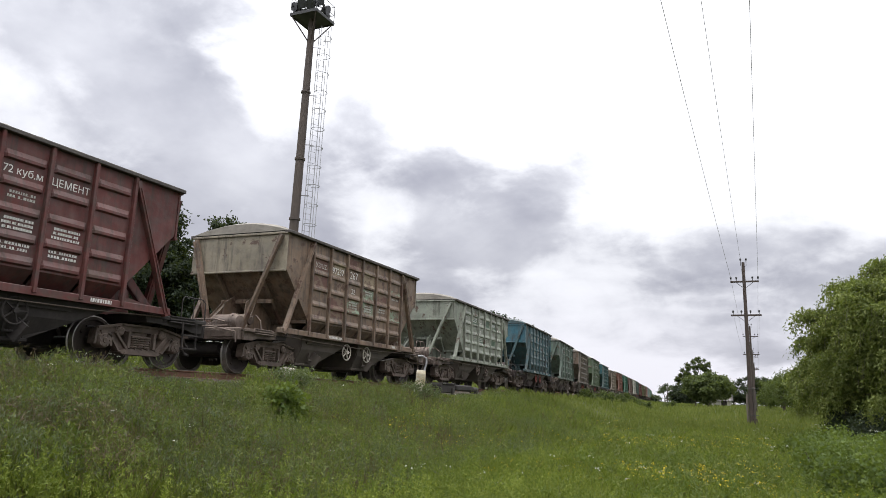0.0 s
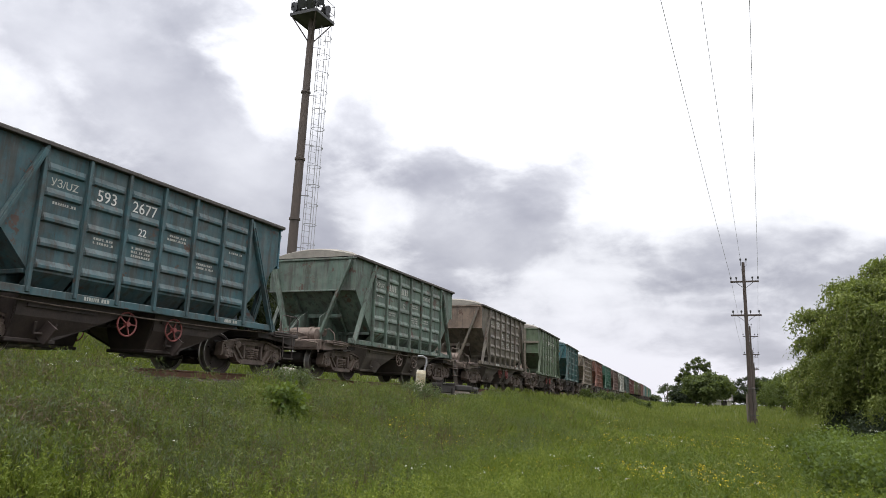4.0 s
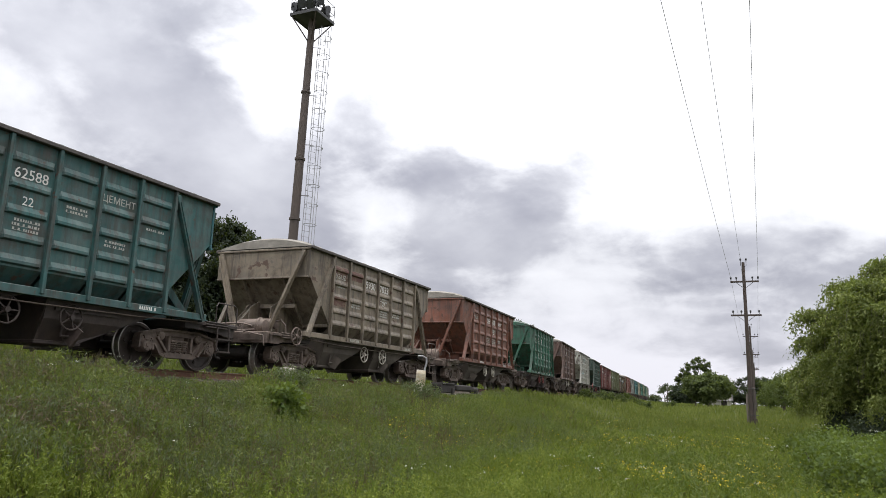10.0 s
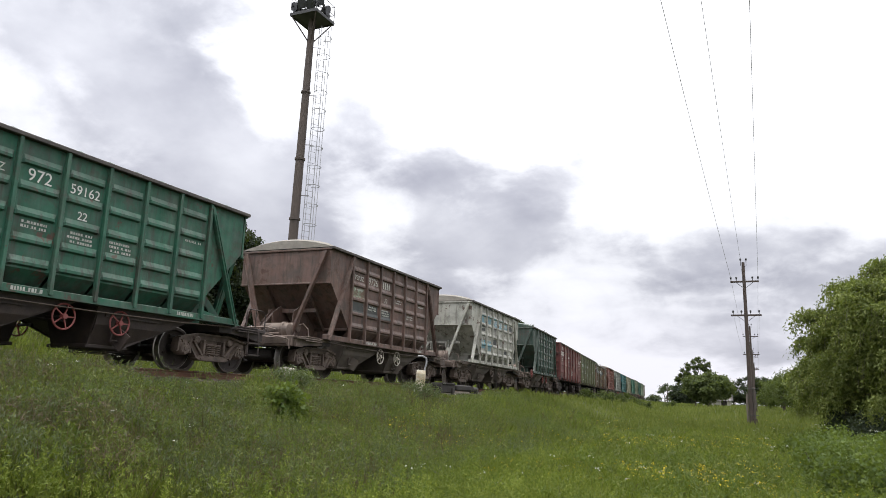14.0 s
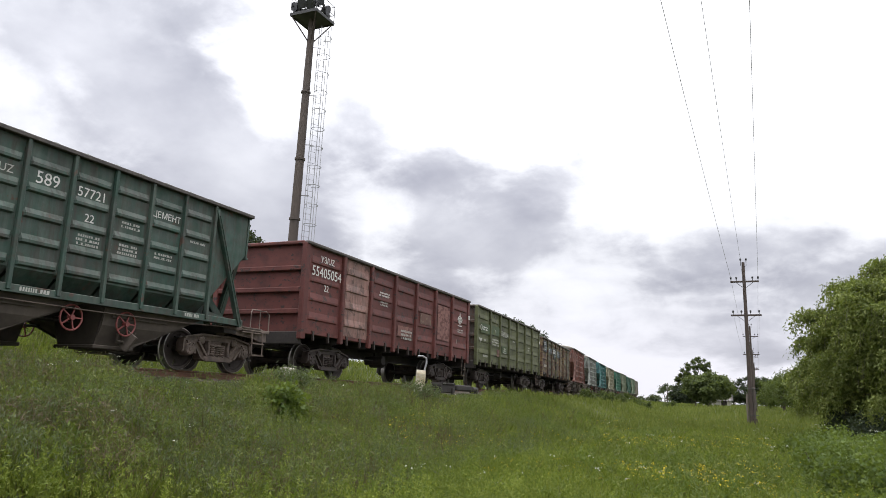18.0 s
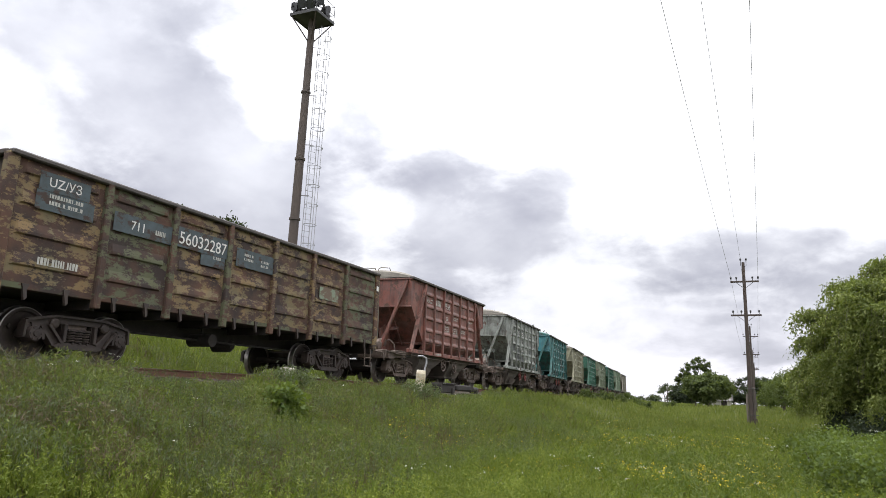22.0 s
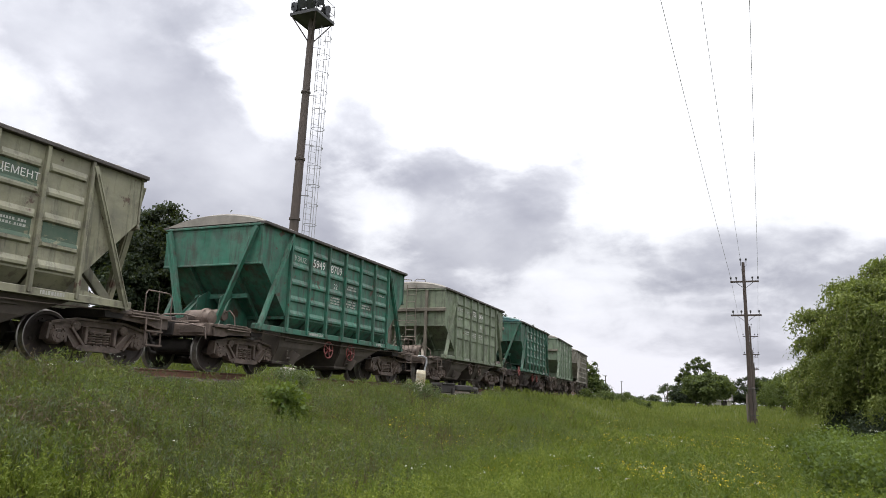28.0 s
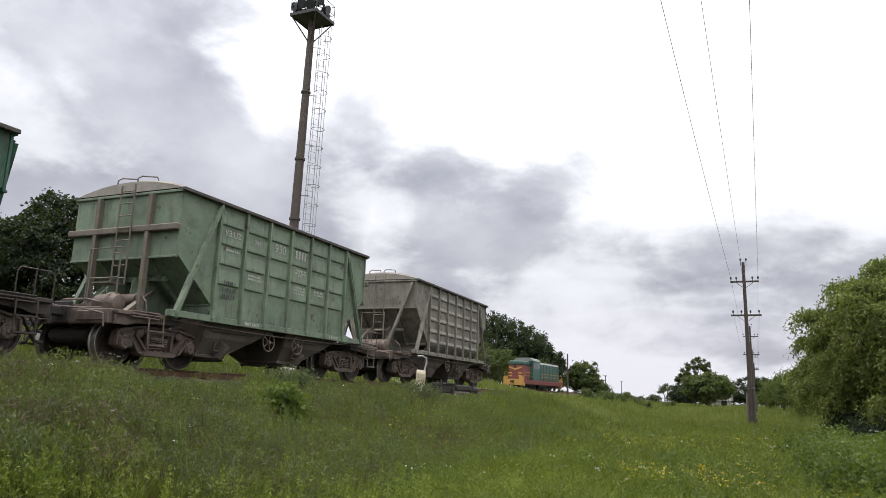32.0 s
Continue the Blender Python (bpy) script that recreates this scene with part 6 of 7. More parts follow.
# ---- the waiting shunter ----
def shunter():
    e = tagged(new("shunting_locomotive"), "green and red diesel shunter with yellow front standing on a siding", "locomotive")
    green = grimy("shunter_green", (0.028, 0.085, 0.062), (0.02, 0.055, 0.045), 0.5, 0, 2.0, 0.1)
    red = grimy("shunter_red", (0.17, 0.036, 0.03), (0.11, 0.03, 0.027), 0.55, 0, 2.0, 0.1)
    yellow = grimy("shunter_yellow", (0.46, 0.26, 0.05), (0.32, 0.18, 0.04), 0.5, 0, 2.0, 0.1)
    grey = grimy("shunter_roof", (0.20, 0.215, 0.20), (0.13, 0.145, 0.13), 0.6, 0, 1.0, 0.1)
    glass = grimy("cab_glass", (0.03, 0.035, 0.04), (0.05, 0.055, 0.06), 0.1, 0, 2.0, 0.0)
    L = 8.3
    part("frame", Shape().box(-1.5, 1.5, -L, L, 1.05, 1.35, 0.02).mesh("frame", red), e)
    part("skirt", Shape().box(-1.48, 1.48, -L + 0.6, L - 0.6, 0.75, 1.05, 0.02).mesh("skirt", red), e)
    part("fuel_tank", Shape().box(-1.3, 1.3, -1.8, 1.8, 0.45, 0.95, 0.08).mesh("fuel_tank", M_DARK), e)
    part("short_hood", Shape().box(-1.0, 1.0, -L + 0.55, -4.6, 1.35, 3.35, 0.10).mesh("short_hood", red), e, label="red short hood with yellow chevron")
    part("hood_cap", Shape().box(-1.02, 1.02, -L + 0.54, -4.6, 3.32, 3.95, 0.14).mesh("hood_cap", green), e)
    for z in (1.75, 2.15):
        part("hood_stripe", Shape().box(-1.012, 1.012, -L + 0.538, -L + 0.6, z, z + 0.2).mesh("hood_stripe", yellow), e)
    part("radiator_shutter", Shape().box(-0.45, 0.45, -L + 0.53, -L + 0.56, 1.5, 2.9).mesh("radiator_shutter", red), e)
    part("hood_chevron", Shape().prism_x([(0, 0), (0.02, 0), (0.02, 0.02), (0, 0.02)], 0, 0.02).bar((-0.95, -L + 0.53, 3.05), (0, -L + 0.53, 2.75), 0.03, 0.2).bar((0.95, -L + 0.53, 3.05), (0, -L + 0.53, 2.75), 0.03, 0.2).mesh("hood_chevron", yellow), e)
    part("headlight", Shape().tube([(0, -L + 0.55, 3.2), (0, -L + 0.45, 3.2)], 0.14, 12).mesh("headlight", M_LENS), e)
    cab = part("cab", Shape().box(-1.48, 1.48, -4.6, -1.9, 1.35, 4.05, 0.06).mesh("cab", green), e)
    part("cab_roof", Shape().loft_y([(-1.5, 4.05), (1.5, 4.05), (1.3, 4.35), (0.7, 4.52), (-0.7, 4.52), (-1.3, 4.35)], -4.7, -1.8).mesh("cab_roof", grey), cab)
    for x in (-0.95, 0.95):
        part("cab_window", Shape().box(x - 0.38, x + 0.38, -4.615, -4.59, 3.2, 3.85).mesh("cab_window", glass), cab)
    for sx in (-1, 1):
        for y in (-4.1, -3.25, -2.4):
            part("cab_window", Shape().box(min(sx * 1.47, sx * 1.495), max(sx * 1.47, sx * 1.495), y - 0.33, y + 0.33, 3.0, 3.8).mesh("cab_window", glass), cab)
    hood = part("long_hood", Shape().box(-1.1, 1.1, -1.9, L - 0.6, 1.35, 3.75, 0.08).mesh("long_hood", green), e)
    part("hood_roof", Shape().loft_y([(-1.12, 3.75), (1.12, 3.75), (0.9, 4.0), (-0.9, 4.0)], -1.9, L - 0.65).mesh("hood_roof", grey), hood)
    for sx in (-1, 1):
        for i in range(7):
            y = -1.3 + i * 1.3
            part("hood_door", Shape().box(min(sx * 1.09, sx * 1.13), max(sx * 1.09, sx * 1.13), y - 0.52, y + 0.52, 1.55, 3.45, 0.012).mesh("hood_door", green), hood)
            part("pillar", Shape().box(min(sx * 1.10, sx * 1.15), max(sx * 1.10, sx * 1.15), y + 0.56, y + 0.74, 1.4, 3.7).mesh("pillar", green), hood)
    for y in (1.0, 3.6, 5.6):
        part("roof_fan", Shape().tube([(0, y, 3.98), (0, y, 4.16)], 0.5, 14).mesh("roof_fan", grey), hood)
    part("exhaust", Shape().tube([(0.3, 0.0, 3.9), (0.3, 0.0, 4.3)], 0.14, 10).mesh("exhaust", M_DARK), hood)
    for sy in (-1, 1):
        part("buffer_beam", Shape().box(-1.5, 1.5, sy * L - 0.08, sy * L + 0.08, 0.55, 1.40, 0.02).mesh("buffer_beam", red if sy > 0 else yellow), e)
        part("coupler", cached("coupler", coupler_mesh), e, at=pose(0, sy * L, 0, 0, 0, 0 if sy > 0 else 180))
        for sx in (-1, 1):
            part("corner_steps", Shape().box(sx * 1.15 - 0.3, sx * 1.15 + 0.3, sy * (L - 0.45) - 0.25, sy * (L - 0.45) + 0.25, 0.4, 1.35, 0.02).mesh("corner_steps", yellow), e)
            part("end_panel", Shape().box(sx * 1.15 - 0.32, sx * 1.15 + 0.32, sy * L - 0.12, sy * L + 0.10, 1.40, 1.75, 0.02).mesh("end_panel", yellow), e)
    for sx in (-1, 1):
        for i in range(10):
            y = -L + 0.3 + i * (2 * L - 0.6) / 9
            if -4.7 < y < -1.8:
                continue
            part("rail_post", Shape().tube([(sx * 1.45, y, 1.35), (sx * 1.45, y, 2.35)], 0.025, 6).mesh("rail_post", yellow), e)
        for y0, y1 in ((-L + 0.2, -4.7), (-1.8, L - 0.2)):
            part("handrail", Shape().tube([(sx * 1.45, y0, 2.35), (sx * 1.45, y1, 2.35)], 0.025, 6).tube([(sx * 1.45, y0, 1.9), (sx * 1.45, y1, 1.9)], 0.02, 6).mesh("handrail", yellow), e)
    for yb in (-4.6, 4.6):
        b = part("bogie_frame", Shape().box(-1.1, -0.95, -2.2, 2.2, 0.5, 0.85, 0.03).box(0.95, 1.1, -2.2, 2.2, 0.5, 0.85, 0.03).box(-0.95, 0.95, -0.2, 0.2, 0.5, 0.8).mesh("bogie_frame", M_DARK), e, at=pose(0, yb, 0))
        for dy in (-1.9, 0, 1.9):
            part("wheelset", cached("wheelset", wheelset_mesh), b, at=pose(0, dy, 0.5))
    return e


SIDING_Z = 0.75
loco = shunter()
loco.matrix_basis = pose(-19.87, 103.9, SIDING_Z, 0, 0, -3.0)
siding = tagged(new("siding_track"), "rusty siding track half hidden in grass", "railway track", kind="structure")
for side in (-0.76, 0.76):
    pts = [(-19.87 + side + 0.0524 * (y - 104), y, SIDING_Z) for y in np.arange(60, 128, 4.0)]
    part("rail", sweep(pts, RAIL_PROFILE, [-0.0524] * len(pts)).mesh("rail", M_RAIL, M_RAILTOP), siding)
for i in range(100):
    y = 62 + i * 0.62
    part("sleeper", sl, siding, at=pose(-19.87 + 0.0524 * (y - 104), y, SIDING_Z, 0, 0, -3))
part("ballast", sweep([(-19.87 + 0.0524 * (y - 104), y, SIDING_Z) for y in np.arange(58, 130, 4.0)], [(-2.6, -0.9), (2.6, -0.9), (1.7, -0.28), (-1.7, -0.28)], [-0.0524] * 18).mesh("ballast", M_BALLAST), siding)


# ---- plants ----
def cloud_mesh(name, verts, size, mat):
    """verts: (n, size, 3) polygons; one mesh."""
    n = len(verts)
    me = bpy.data.meshes.new(name)
    me.vertices.add(n * size)
    me.vertices.foreach_set("co", np.asarray(verts, np.float32).ravel())
    me.loops.add(n * size)
    me.loops.foreach_set("vertex_index", np.arange(n * size, dtype=np.int32))
    me.polygons.add(n)
    me.polygons.foreach_set("loop_start", np.arange(0, n * size, size, dtype=np.int32))
    me.materials.append(mat)
    me.update(calc_edges=True)
    return me


def leaves(rng, centres, length, width, droop=0.0, flat=0.0):
    """A pointed leaf at each centre, turned at random; droop pulls its tip down."""
    n = len(centres)
    d = rng.normal(size=(n, 3))
    d[:, 2] = d[:, 2] * (1 - flat) - droop * 2.0
    d /= np.linalg.norm(d, axis=1, keepdims=True)
    s = np.cross(d, rng.normal(size=(n, 3)))
    s /= np.linalg.norm(s, axis=1, keepdims=True) + 1e-9
    L = (length * rng.uniform(0.6, 1.3, n))[:, None]
    W = (width * rng.uniform(0.6, 1.3, n))[:, None]
    bow = np.cross(d, s) * W * 0.35
    return np.stack([centres, centres + d * L * 0.45 + s * W / 2 + bow, centres + d * L, centres + d * L * 0.45 - s * W / 2 + bow], 1)


def limb_shape(rng, base, top, r0, r1, bend=0.3, n=5):
    base, top = np.array(base, float), np.array(top, float)
    pts = [base + (top - base) * t + rng.normal(size=3) * bend * t * (1 - t) for t in np.linspace(0, 1, n)]
    return Shape().tube(pts, list(np.linspace(r0, r1, n)), 7)


def tree(name, label, x, y, height, blobs, mat, seed, leaf=(0.22, 0.13), count=9000, clump=0.55, trunk_r=0.22, droop=0.15, group="", lean=(0, 0)):
    """blobs: (dx, dy, dz, rx, ry, rz, share) masses of the crown, about the foot of the trunk."""
    rng = np.random.default_rng(seed)
    e = tagged(new(name), label, "tree", group)
    e.matrix_basis = pose(x, y, float(ground_z(x, y)) - 0.05)
    part("trunk", limb_shape(rng, (0, 0, 0), (lean[0], lean[1], height * 0.62), trunk_r, trunk_r * 0.35, 0.5, 7).mesh("trunk", M_BARK, smooth=True), e)
    sets = []
    total = sum(b[6] for b in blobs)
    for dx, dy, dz, rx, ry, rz, share in blobs:
        part("limb", limb_shape(rng, (lean[0] * 0.5, lean[1] * 0.5, min(height * 0.5, max(0.8, dz * 0.45))), (dx, dy, dz), trunk_r * 0.5, trunk_r * 0.1, 0.5, 6).mesh("limb", M_BARK, smooth=True), e)
        k = int(count * share / total)
        nc = max(8, int(k / 60))
        u = rng.normal(size=(nc, 3))
        u /= np.linalg.norm(u, axis=1, keepdims=True)
        rad = rng.uniform(0.35, 1.0, nc) ** 0.55 * rng.uniform(0.88, 1.12, nc)
        cc = np.array([dx, dy, dz]) + u * rad[:, None] * np.array([rx, ry, rz])
        pick = rng.integers(0, nc, k)
        size = clump * rng.uniform(0.5, 1.3, nc)
        c = cc[pick] + rng.normal(size=(k, 3)) * size[pick][:, None] * np.array([0.55, 0.55, 0.38])
        sets.append(leaves(rng, c, leaf[0], leaf[1], droop))
    part("crown", cloud_mesh("crown", np.concatenate(sets), 4, mat), e)
    return e


def willow(x, y, height, radius, seed, label, boughs=150, strands=62, per=20, leaf=(0.15, 0.05)):
    """Broad dome of boughs; each bough is an umbrella of leafy strands that arch out and hang."""
    rng = np.random.default_rng(seed)
    e = tagged(new("willow_tree"), label, "tree", "willows by the meadow")
    e.matrix_basis = pose(x, y, float(ground_z(x, y)) - 0.05)
    part("trunk", limb_shape(rng, (0, 0, 0), (0.2, 0.1, height * 0.6), 0.30, 0.14, 0.5, 6).mesh("trunk", M_BARK, smooth=True), e)
    a = np.arange(boughs) * 2.39996 + rng.normal(size=boughs) * 0.12
    high = 1.0 - 0.86 * ((np.arange(boughs) + 0.5) / boughs) ** 0.82          # from the crown's top down to its hem
    girth = np.sqrt(np.maximum(0.02, 1.0 - (np.abs(high - 0.42) / np.where(high > 0.42, 0.60, 0.75)) ** 2.8))
    inner = rng.uniform(0, 1, boughs) < 0.2
    out = girth * np.where(inner, rng.uniform(0.5, 0.75, boughs), rng.uniform(0.76, 1.02, boughs)) * (1 + 0.05 * np.sin(3 * a + seed) + 0.04 * np.sin(7 * a))
    head = np.stack([np.cos(a) * out * radius * 0.84, np.sin(a) * out * radius * 0.84, height * high * rng.uniform(0.94, 1.03, boughs)], 1)
    for i in range(0, boughs, 9):
        part("limb", limb_shape(rng, (0, 0, height * rng.uniform(0.15, 0.4)), tuple(head[i] * np.array([0.9, 0.9, 0.95])), 0.11, 0.03, 0.7, 6).mesh("limb", M_BARK, smooth=True), e)
    n = boughs * strands
    pick = np.repeat(np.arange(boughs), strands)
    spread = (radius * rng.uniform(0.12, 0.22, boughs))[pick]
    b = rng.uniform(0, 2 * np.pi, n)
    reach = spread * rng.uniform(0.05, 1.0, n) ** 0.5
    away = np.stack([np.cos(b), np.sin(b)], 1) * reach[:, None] + head[pick, :2] / radius * 0.30
    length = (0.25 + 0.85 * (reach / spread) ** 2) * rng.uniform(0.6, 1.4, n) * rng.uniform(0.75, 1.35, boughs)[pick] * height / 8.0
    rise = rng.uniform(0.10, 0.40, n)
    u = np.linspace(0, 1, per)[None, :]
    pts = np.repeat(head[pick][:, None, :], per, 1) + rng.normal(size=(n, 1, 3)) * np.array([0.10, 0.10, 0.10])
    pts[..., :2] += away[:, None, :] * (1 - (1 - u) ** 2)[..., None]
    pts[..., 2] += rise[:, None] * np.sin(u * 2.4) - length[:, None] * u ** 2.3
    c = pts.reshape(-1, 3) + rng.normal(size=(n * per, 3)) * 0.05
    c = c[c[:, 2] > 0.25]
    part("crown", cloud_mesh("crown", leaves(rng, c, leaf[0], leaf[1], 0.5), 4, M_WILLOW), e)
    k = np.linspace(0, per - 1, 4).astype(int)
    twig = Shape()
    for i in range(0, n, 9):
        if pts[i, -1, 2] > 0.2:
            twig.tube([tuple(p) for p in pts[i, k]], [0.012, 0.009, 0.006, 0.004], 3)
    part("twig", twig.mesh("twig", M_BARK), e)
    return e


willow(19.25, 35.2, 7.5, 5.4, 5, "large bright green weeping willow at the meadow's edge", 190, 118, 18, (0.17, 0.06))
willow(23.5, 43.0, 7.2, 4.8, 6, "weeping willow with hanging twigs behind another", 110, 45, 14, (0.2, 0.08))
willow(17.2, 62.0, 5.8, 3.6, 7, "smaller pale green willow beyond the power pole", 80, 40, 14, (0.2, 0.08))

for i, (x, y, h, w, s) in enumerate([(-30.5, 49.0, 13.0, 4.2, 1), (-37.0, 46.0, 14.2, 4.6, 2), (-44.5, 41.0, 15.0, 5.0, 3), (-52.0, 37.0, 15.0, 5.2, 4), (-34.0, 55.0, 13.2, 4.4, 8), (-42.0, 50.0, 14.0, 4.6, 9), (-61.0, 36.0, 16.0, 5.5, 10)]):
    rng = np.random.default_rng(100 + s)
    blobs = [(0, 0, h * 0.62, w * 0.85, w * 0.85, h * 0.33, 3)]
    for j in range(6):
        a = j * 1.05 + rng.uniform(-0.3, 0.3)
        blobs.append((w * 0.62 * math.cos(a), w * 0.62 * math.sin(a), h * rng.uniform(0.3, 0.75), w * 0.5, w * 0.5, h * 0.17, 1))
    blobs.append((rng.uniform(-1, 1), rng.uniform(-1, 1), h * 0.88, w * 0.45, w * 0.45, h * 0.12, 0.8))
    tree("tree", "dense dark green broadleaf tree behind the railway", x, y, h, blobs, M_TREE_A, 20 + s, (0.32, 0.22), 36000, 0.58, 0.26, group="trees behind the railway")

for i, (x, y, h) in enumerate([(-36.5, 124, 14.6), (-34.0, 122, 14.2), (-33.0, 126, 14.0), (-31.2, 124, 13.0), (-30.0, 127, 13.2), (-28.6, 125, 11.8), (-27.3, 128, 11.2), (-26.2, 126, 9.8), (-24.9, 128, 8.8), (-35.0, 128, 14.4), (-31.8, 129, 13.6), (-29.2, 130, 12.6), (-26.9, 131, 11.0), (-37.8, 129, 14.6), (-23.6, 130, 7.6), (-39.0, 126, 14.5), (-41.5, 124, 14.8), (-44.0, 127, 15.0)]):
    rng = np.random.default_rng(300 + i)
    blobs = []
    for j in range(9):
        f = j / 8
        r = (1 - f) * 2.7 + 0.45
        a = rng.uniform(0, 6.28)
        blobs.append((0.5 * r * math.cos(a), 0.5 * r * math.sin(a), h * (0.28 + 0.68 * f), r, r, h * 0.075, 0.3 + r))
    tree("pine_tree", "dark conifer in a dense row behind the shunter", x, y, h, blobs, M_PINE, 40 + i, (0.55, 0.18), 4200, 0.5, 0.2, 0.1, "conifers behind the siding")
for i, (x, y, h, w) in enumerate([(-28.5, 112, 8.0, 3.4), (-32.5, 114, 9.2, 3.8), (-37.0, 112, 9.5, 4.0), (-24.0, 119, 6.0, 2.6)]):
    tree("tree", "mid-green broadleaf tree before the conifers", x, y, h, [(0, 0, h * 0.55, w, w, h * 0.38, 3), (w * 0.5, -0.5, h * 0.45, w * 0.6, w * 0.6, h * 0.25, 1), (-w * 0.5, -0.5, h * 0.5, w * 0.6, w * 0.6, h * 0.25, 1)], M_TREE_B, 60 + i, (0.32, 0.22), 5200, 0.6, 0.2, group="trees behind the siding")
tree("tree", "round green tree beside the line beyond the siding", -17.4, 124, 6.5, [(0, 0, 3.6, 2.6, 2.4, 2.6, 3), (1.6, 0, 2.6, 1.8, 1.6, 1.6, 1), (-1.4, 0, 2.8, 1.8, 1.6, 1.9, 1), (2.9, 0, 1.5, 1.6, 1.4, 1.1, 0.8)], M_TREE_B, 71, (0.34, 0.24), 11000, 0.5, 0.18)

# the lone pair of trees at the far edge of the meadow, with a pale house behind
tree("tree", "broad round-crowned tree at the far edge of the meadow", 2.9, 119, 6.3, [(0, 0, 3.2, 3.3, 3.0, 1.9, 3), (2.0, 0, 2.6, 2.1, 2.0, 1.4, 1), (-1.6, 0, 3.5, 1.9, 1.8, 1.3, 1), (0.6, 0, 4.2, 1.8, 1.6, 0.9, 1), (0.0, 0, 1.7, 3.0, 2.0, 0.9, 1.2)], M_TREE_C, 81, (0.34, 0.25), 17000, 0.5, 0.26)
rng = np.random.default_rng(5)
plume = [(-2.6, 4.2, 0.45, 1.1), (-2.0, 5.2, 0.5, 1.3), (-1.3, 5.9, 0.5, 1.6), (-0.6, 6.2, 0.5, 1.5), (0.1, 6.7, 0.5, 1.6), (0.7, 7.1, 0.45, 1.5), (1.3, 6.9, 0.45, 1.4), (1.9, 6.2, 0.5, 1.3), (-1.6, 4.2, 0.9, 1.4), (-0.4, 4.6, 1.1, 1.6), (0.8, 5.0, 1.0, 1.8)]
tree("tree", "tall sparse tree with upswept branches behind a round tree", 0.9, 122, 8.3, [(dx, 0.3 * math.sin(5 * dx), dz - 0.3, r, r, rz, 0.4 + r) for dx, dz, r, rz in plume], M_TREE_B, 82, (0.36, 0.10), 6500, 0.17, 0.14)

for i, (x, y, h, w, m) in enumerate([(7.6, 152, 6.2, 3.2, 0), (10.6, 149, 6.3, 3.2, 0), (-6.8, 170, 5.0, 2.6, 0), (-4.0, 165, 5.6, 2.8, 0), (13.2, 130, 5.6, 3.0, 1), (13.4, 100, 5.6, 2.8, 1), (17.0, 140, 6.6, 4.0, 1), (-12.0, 215, 3.0, 2.6, 0), (16.0, 78, 5.8, 3.2, 1), (18.5, 74, 7.0, 3.6, 1), (20.5, 66, 6.5, 3.6, 1), (21.0, 90, 7.5, 4.0, 0)]):
    mat = M_TREE_A if m == 0 else M_HEDGE
    lab = "dark rounded tree in the far hedge" if m == 0 else "light green bushy tree in the hedge"
    tree("tree", lab, x, y, h, [(0, 0, h * 0.5, w * 0.85, w * 0.8, h * 0.42, 3), (w * 0.6, 0, h * 0.4, w * 0.5, w * 0.5, h * 0.3, 1), (-w * 0.6, 0, h * 0.42, w * 0.5, w * 0.5, h * 0.3, 1)], mat, 90 + i, (0.34, 0.22) if m == 0 else (0.3, 0.12), 5200, 0.6, 0.2, 0.3, group="far hedge trees")
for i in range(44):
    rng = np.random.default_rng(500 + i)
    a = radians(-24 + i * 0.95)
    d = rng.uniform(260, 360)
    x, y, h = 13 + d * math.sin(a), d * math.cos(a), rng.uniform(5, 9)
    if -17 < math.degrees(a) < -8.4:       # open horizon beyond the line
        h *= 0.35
    tree("tree", "distant tree on the horizon, leaves tinted as if by haze", x, y, h, [(0, 0, h * 0.5, h * 0.75, h * 0.6, h * 0.42, 2), (h * 0.6, 0, h * 0.35, h * 0.6, h * 0.5, h * 0.3, 1)], M_FAR, 600 + i, (0.7, 0.5), 900, 1.0, 0.3, group="trees on the horizon")

# far house, lamp posts and signal
house = tagged(new("house"), "white-walled house half hidden behind a far tree", "house")
house.matrix_basis = pose(3.0, 136, float(ground_z(3.6, 136)) - 0.9)
white = grimy("whitewashed_wall", (0.34, 0.33, 0.28), (0.26, 0.25, 0.2), 0.9, 0, 1.0, 0.2)
part("wall", Shape().box(-2.2, 2.2, -2.5, 2.5, 0, 2.0).mesh("wall", white), house)
part("roof", Shape().prism_x([(-2.9, 1.95), (2.9, 1.95), (0, 3.3)], -2.5, 2.5).mesh("roof", grimy("slate_roof", (0.12, 0.11, 0.11), (0.17, 0.15, 0.14), 0.9)), house)
for x in (-1.3, 1.3):
    part("window", Shape().box(x - 0.45, x + 0.45, -2.52, -2.49, 0.9, 1.9).mesh("window", M_DARK), house)


def lamp_post(name, label, x, y, h, sign=False):
    e = tagged(new(name), label, "lamp post")
    e.matrix_basis = pose(x, y, float(ground_z(x, y)) - 0.1)
    part("column", Shape().tube([(0, 0, 0), (0, 0, h)], [0.16, 0.11], 8).mesh("column", M_MAST), e)
    if sign:
        part("bracket", Shape().bar((-0.6, 0, h * 0.62), (0.6, 0, h * 0.62), 0.2, 0.35).mesh("bracket", M_DARK), e)
    else:
        part("lamp_head", Shape().box(-0.35, 0.35, -0.2, 0.2, h, h + 0.25, 0.05).mesh("lamp_head", M_GALV), e)
    return e


lamp_post("track_post", "thin dark post with a bracket beside the siding", -17.1, 112.0, 6.6, True)
lamp_post("lamp_post", "far thin lamp post on the horizon", -28.0, 190.0, 5.6)
lamp_post("lamp_post", "far thin lamp post on the horizon", -37.5, 260.0, 6.0)
lamp_post("lamp_post", "far thin lamp post above the hedge", -15.3, 210.0, 5.2)
lamp_post("lamp_post", "far lamp post among trees beside the line", -21.2, 145.0, 6.2)


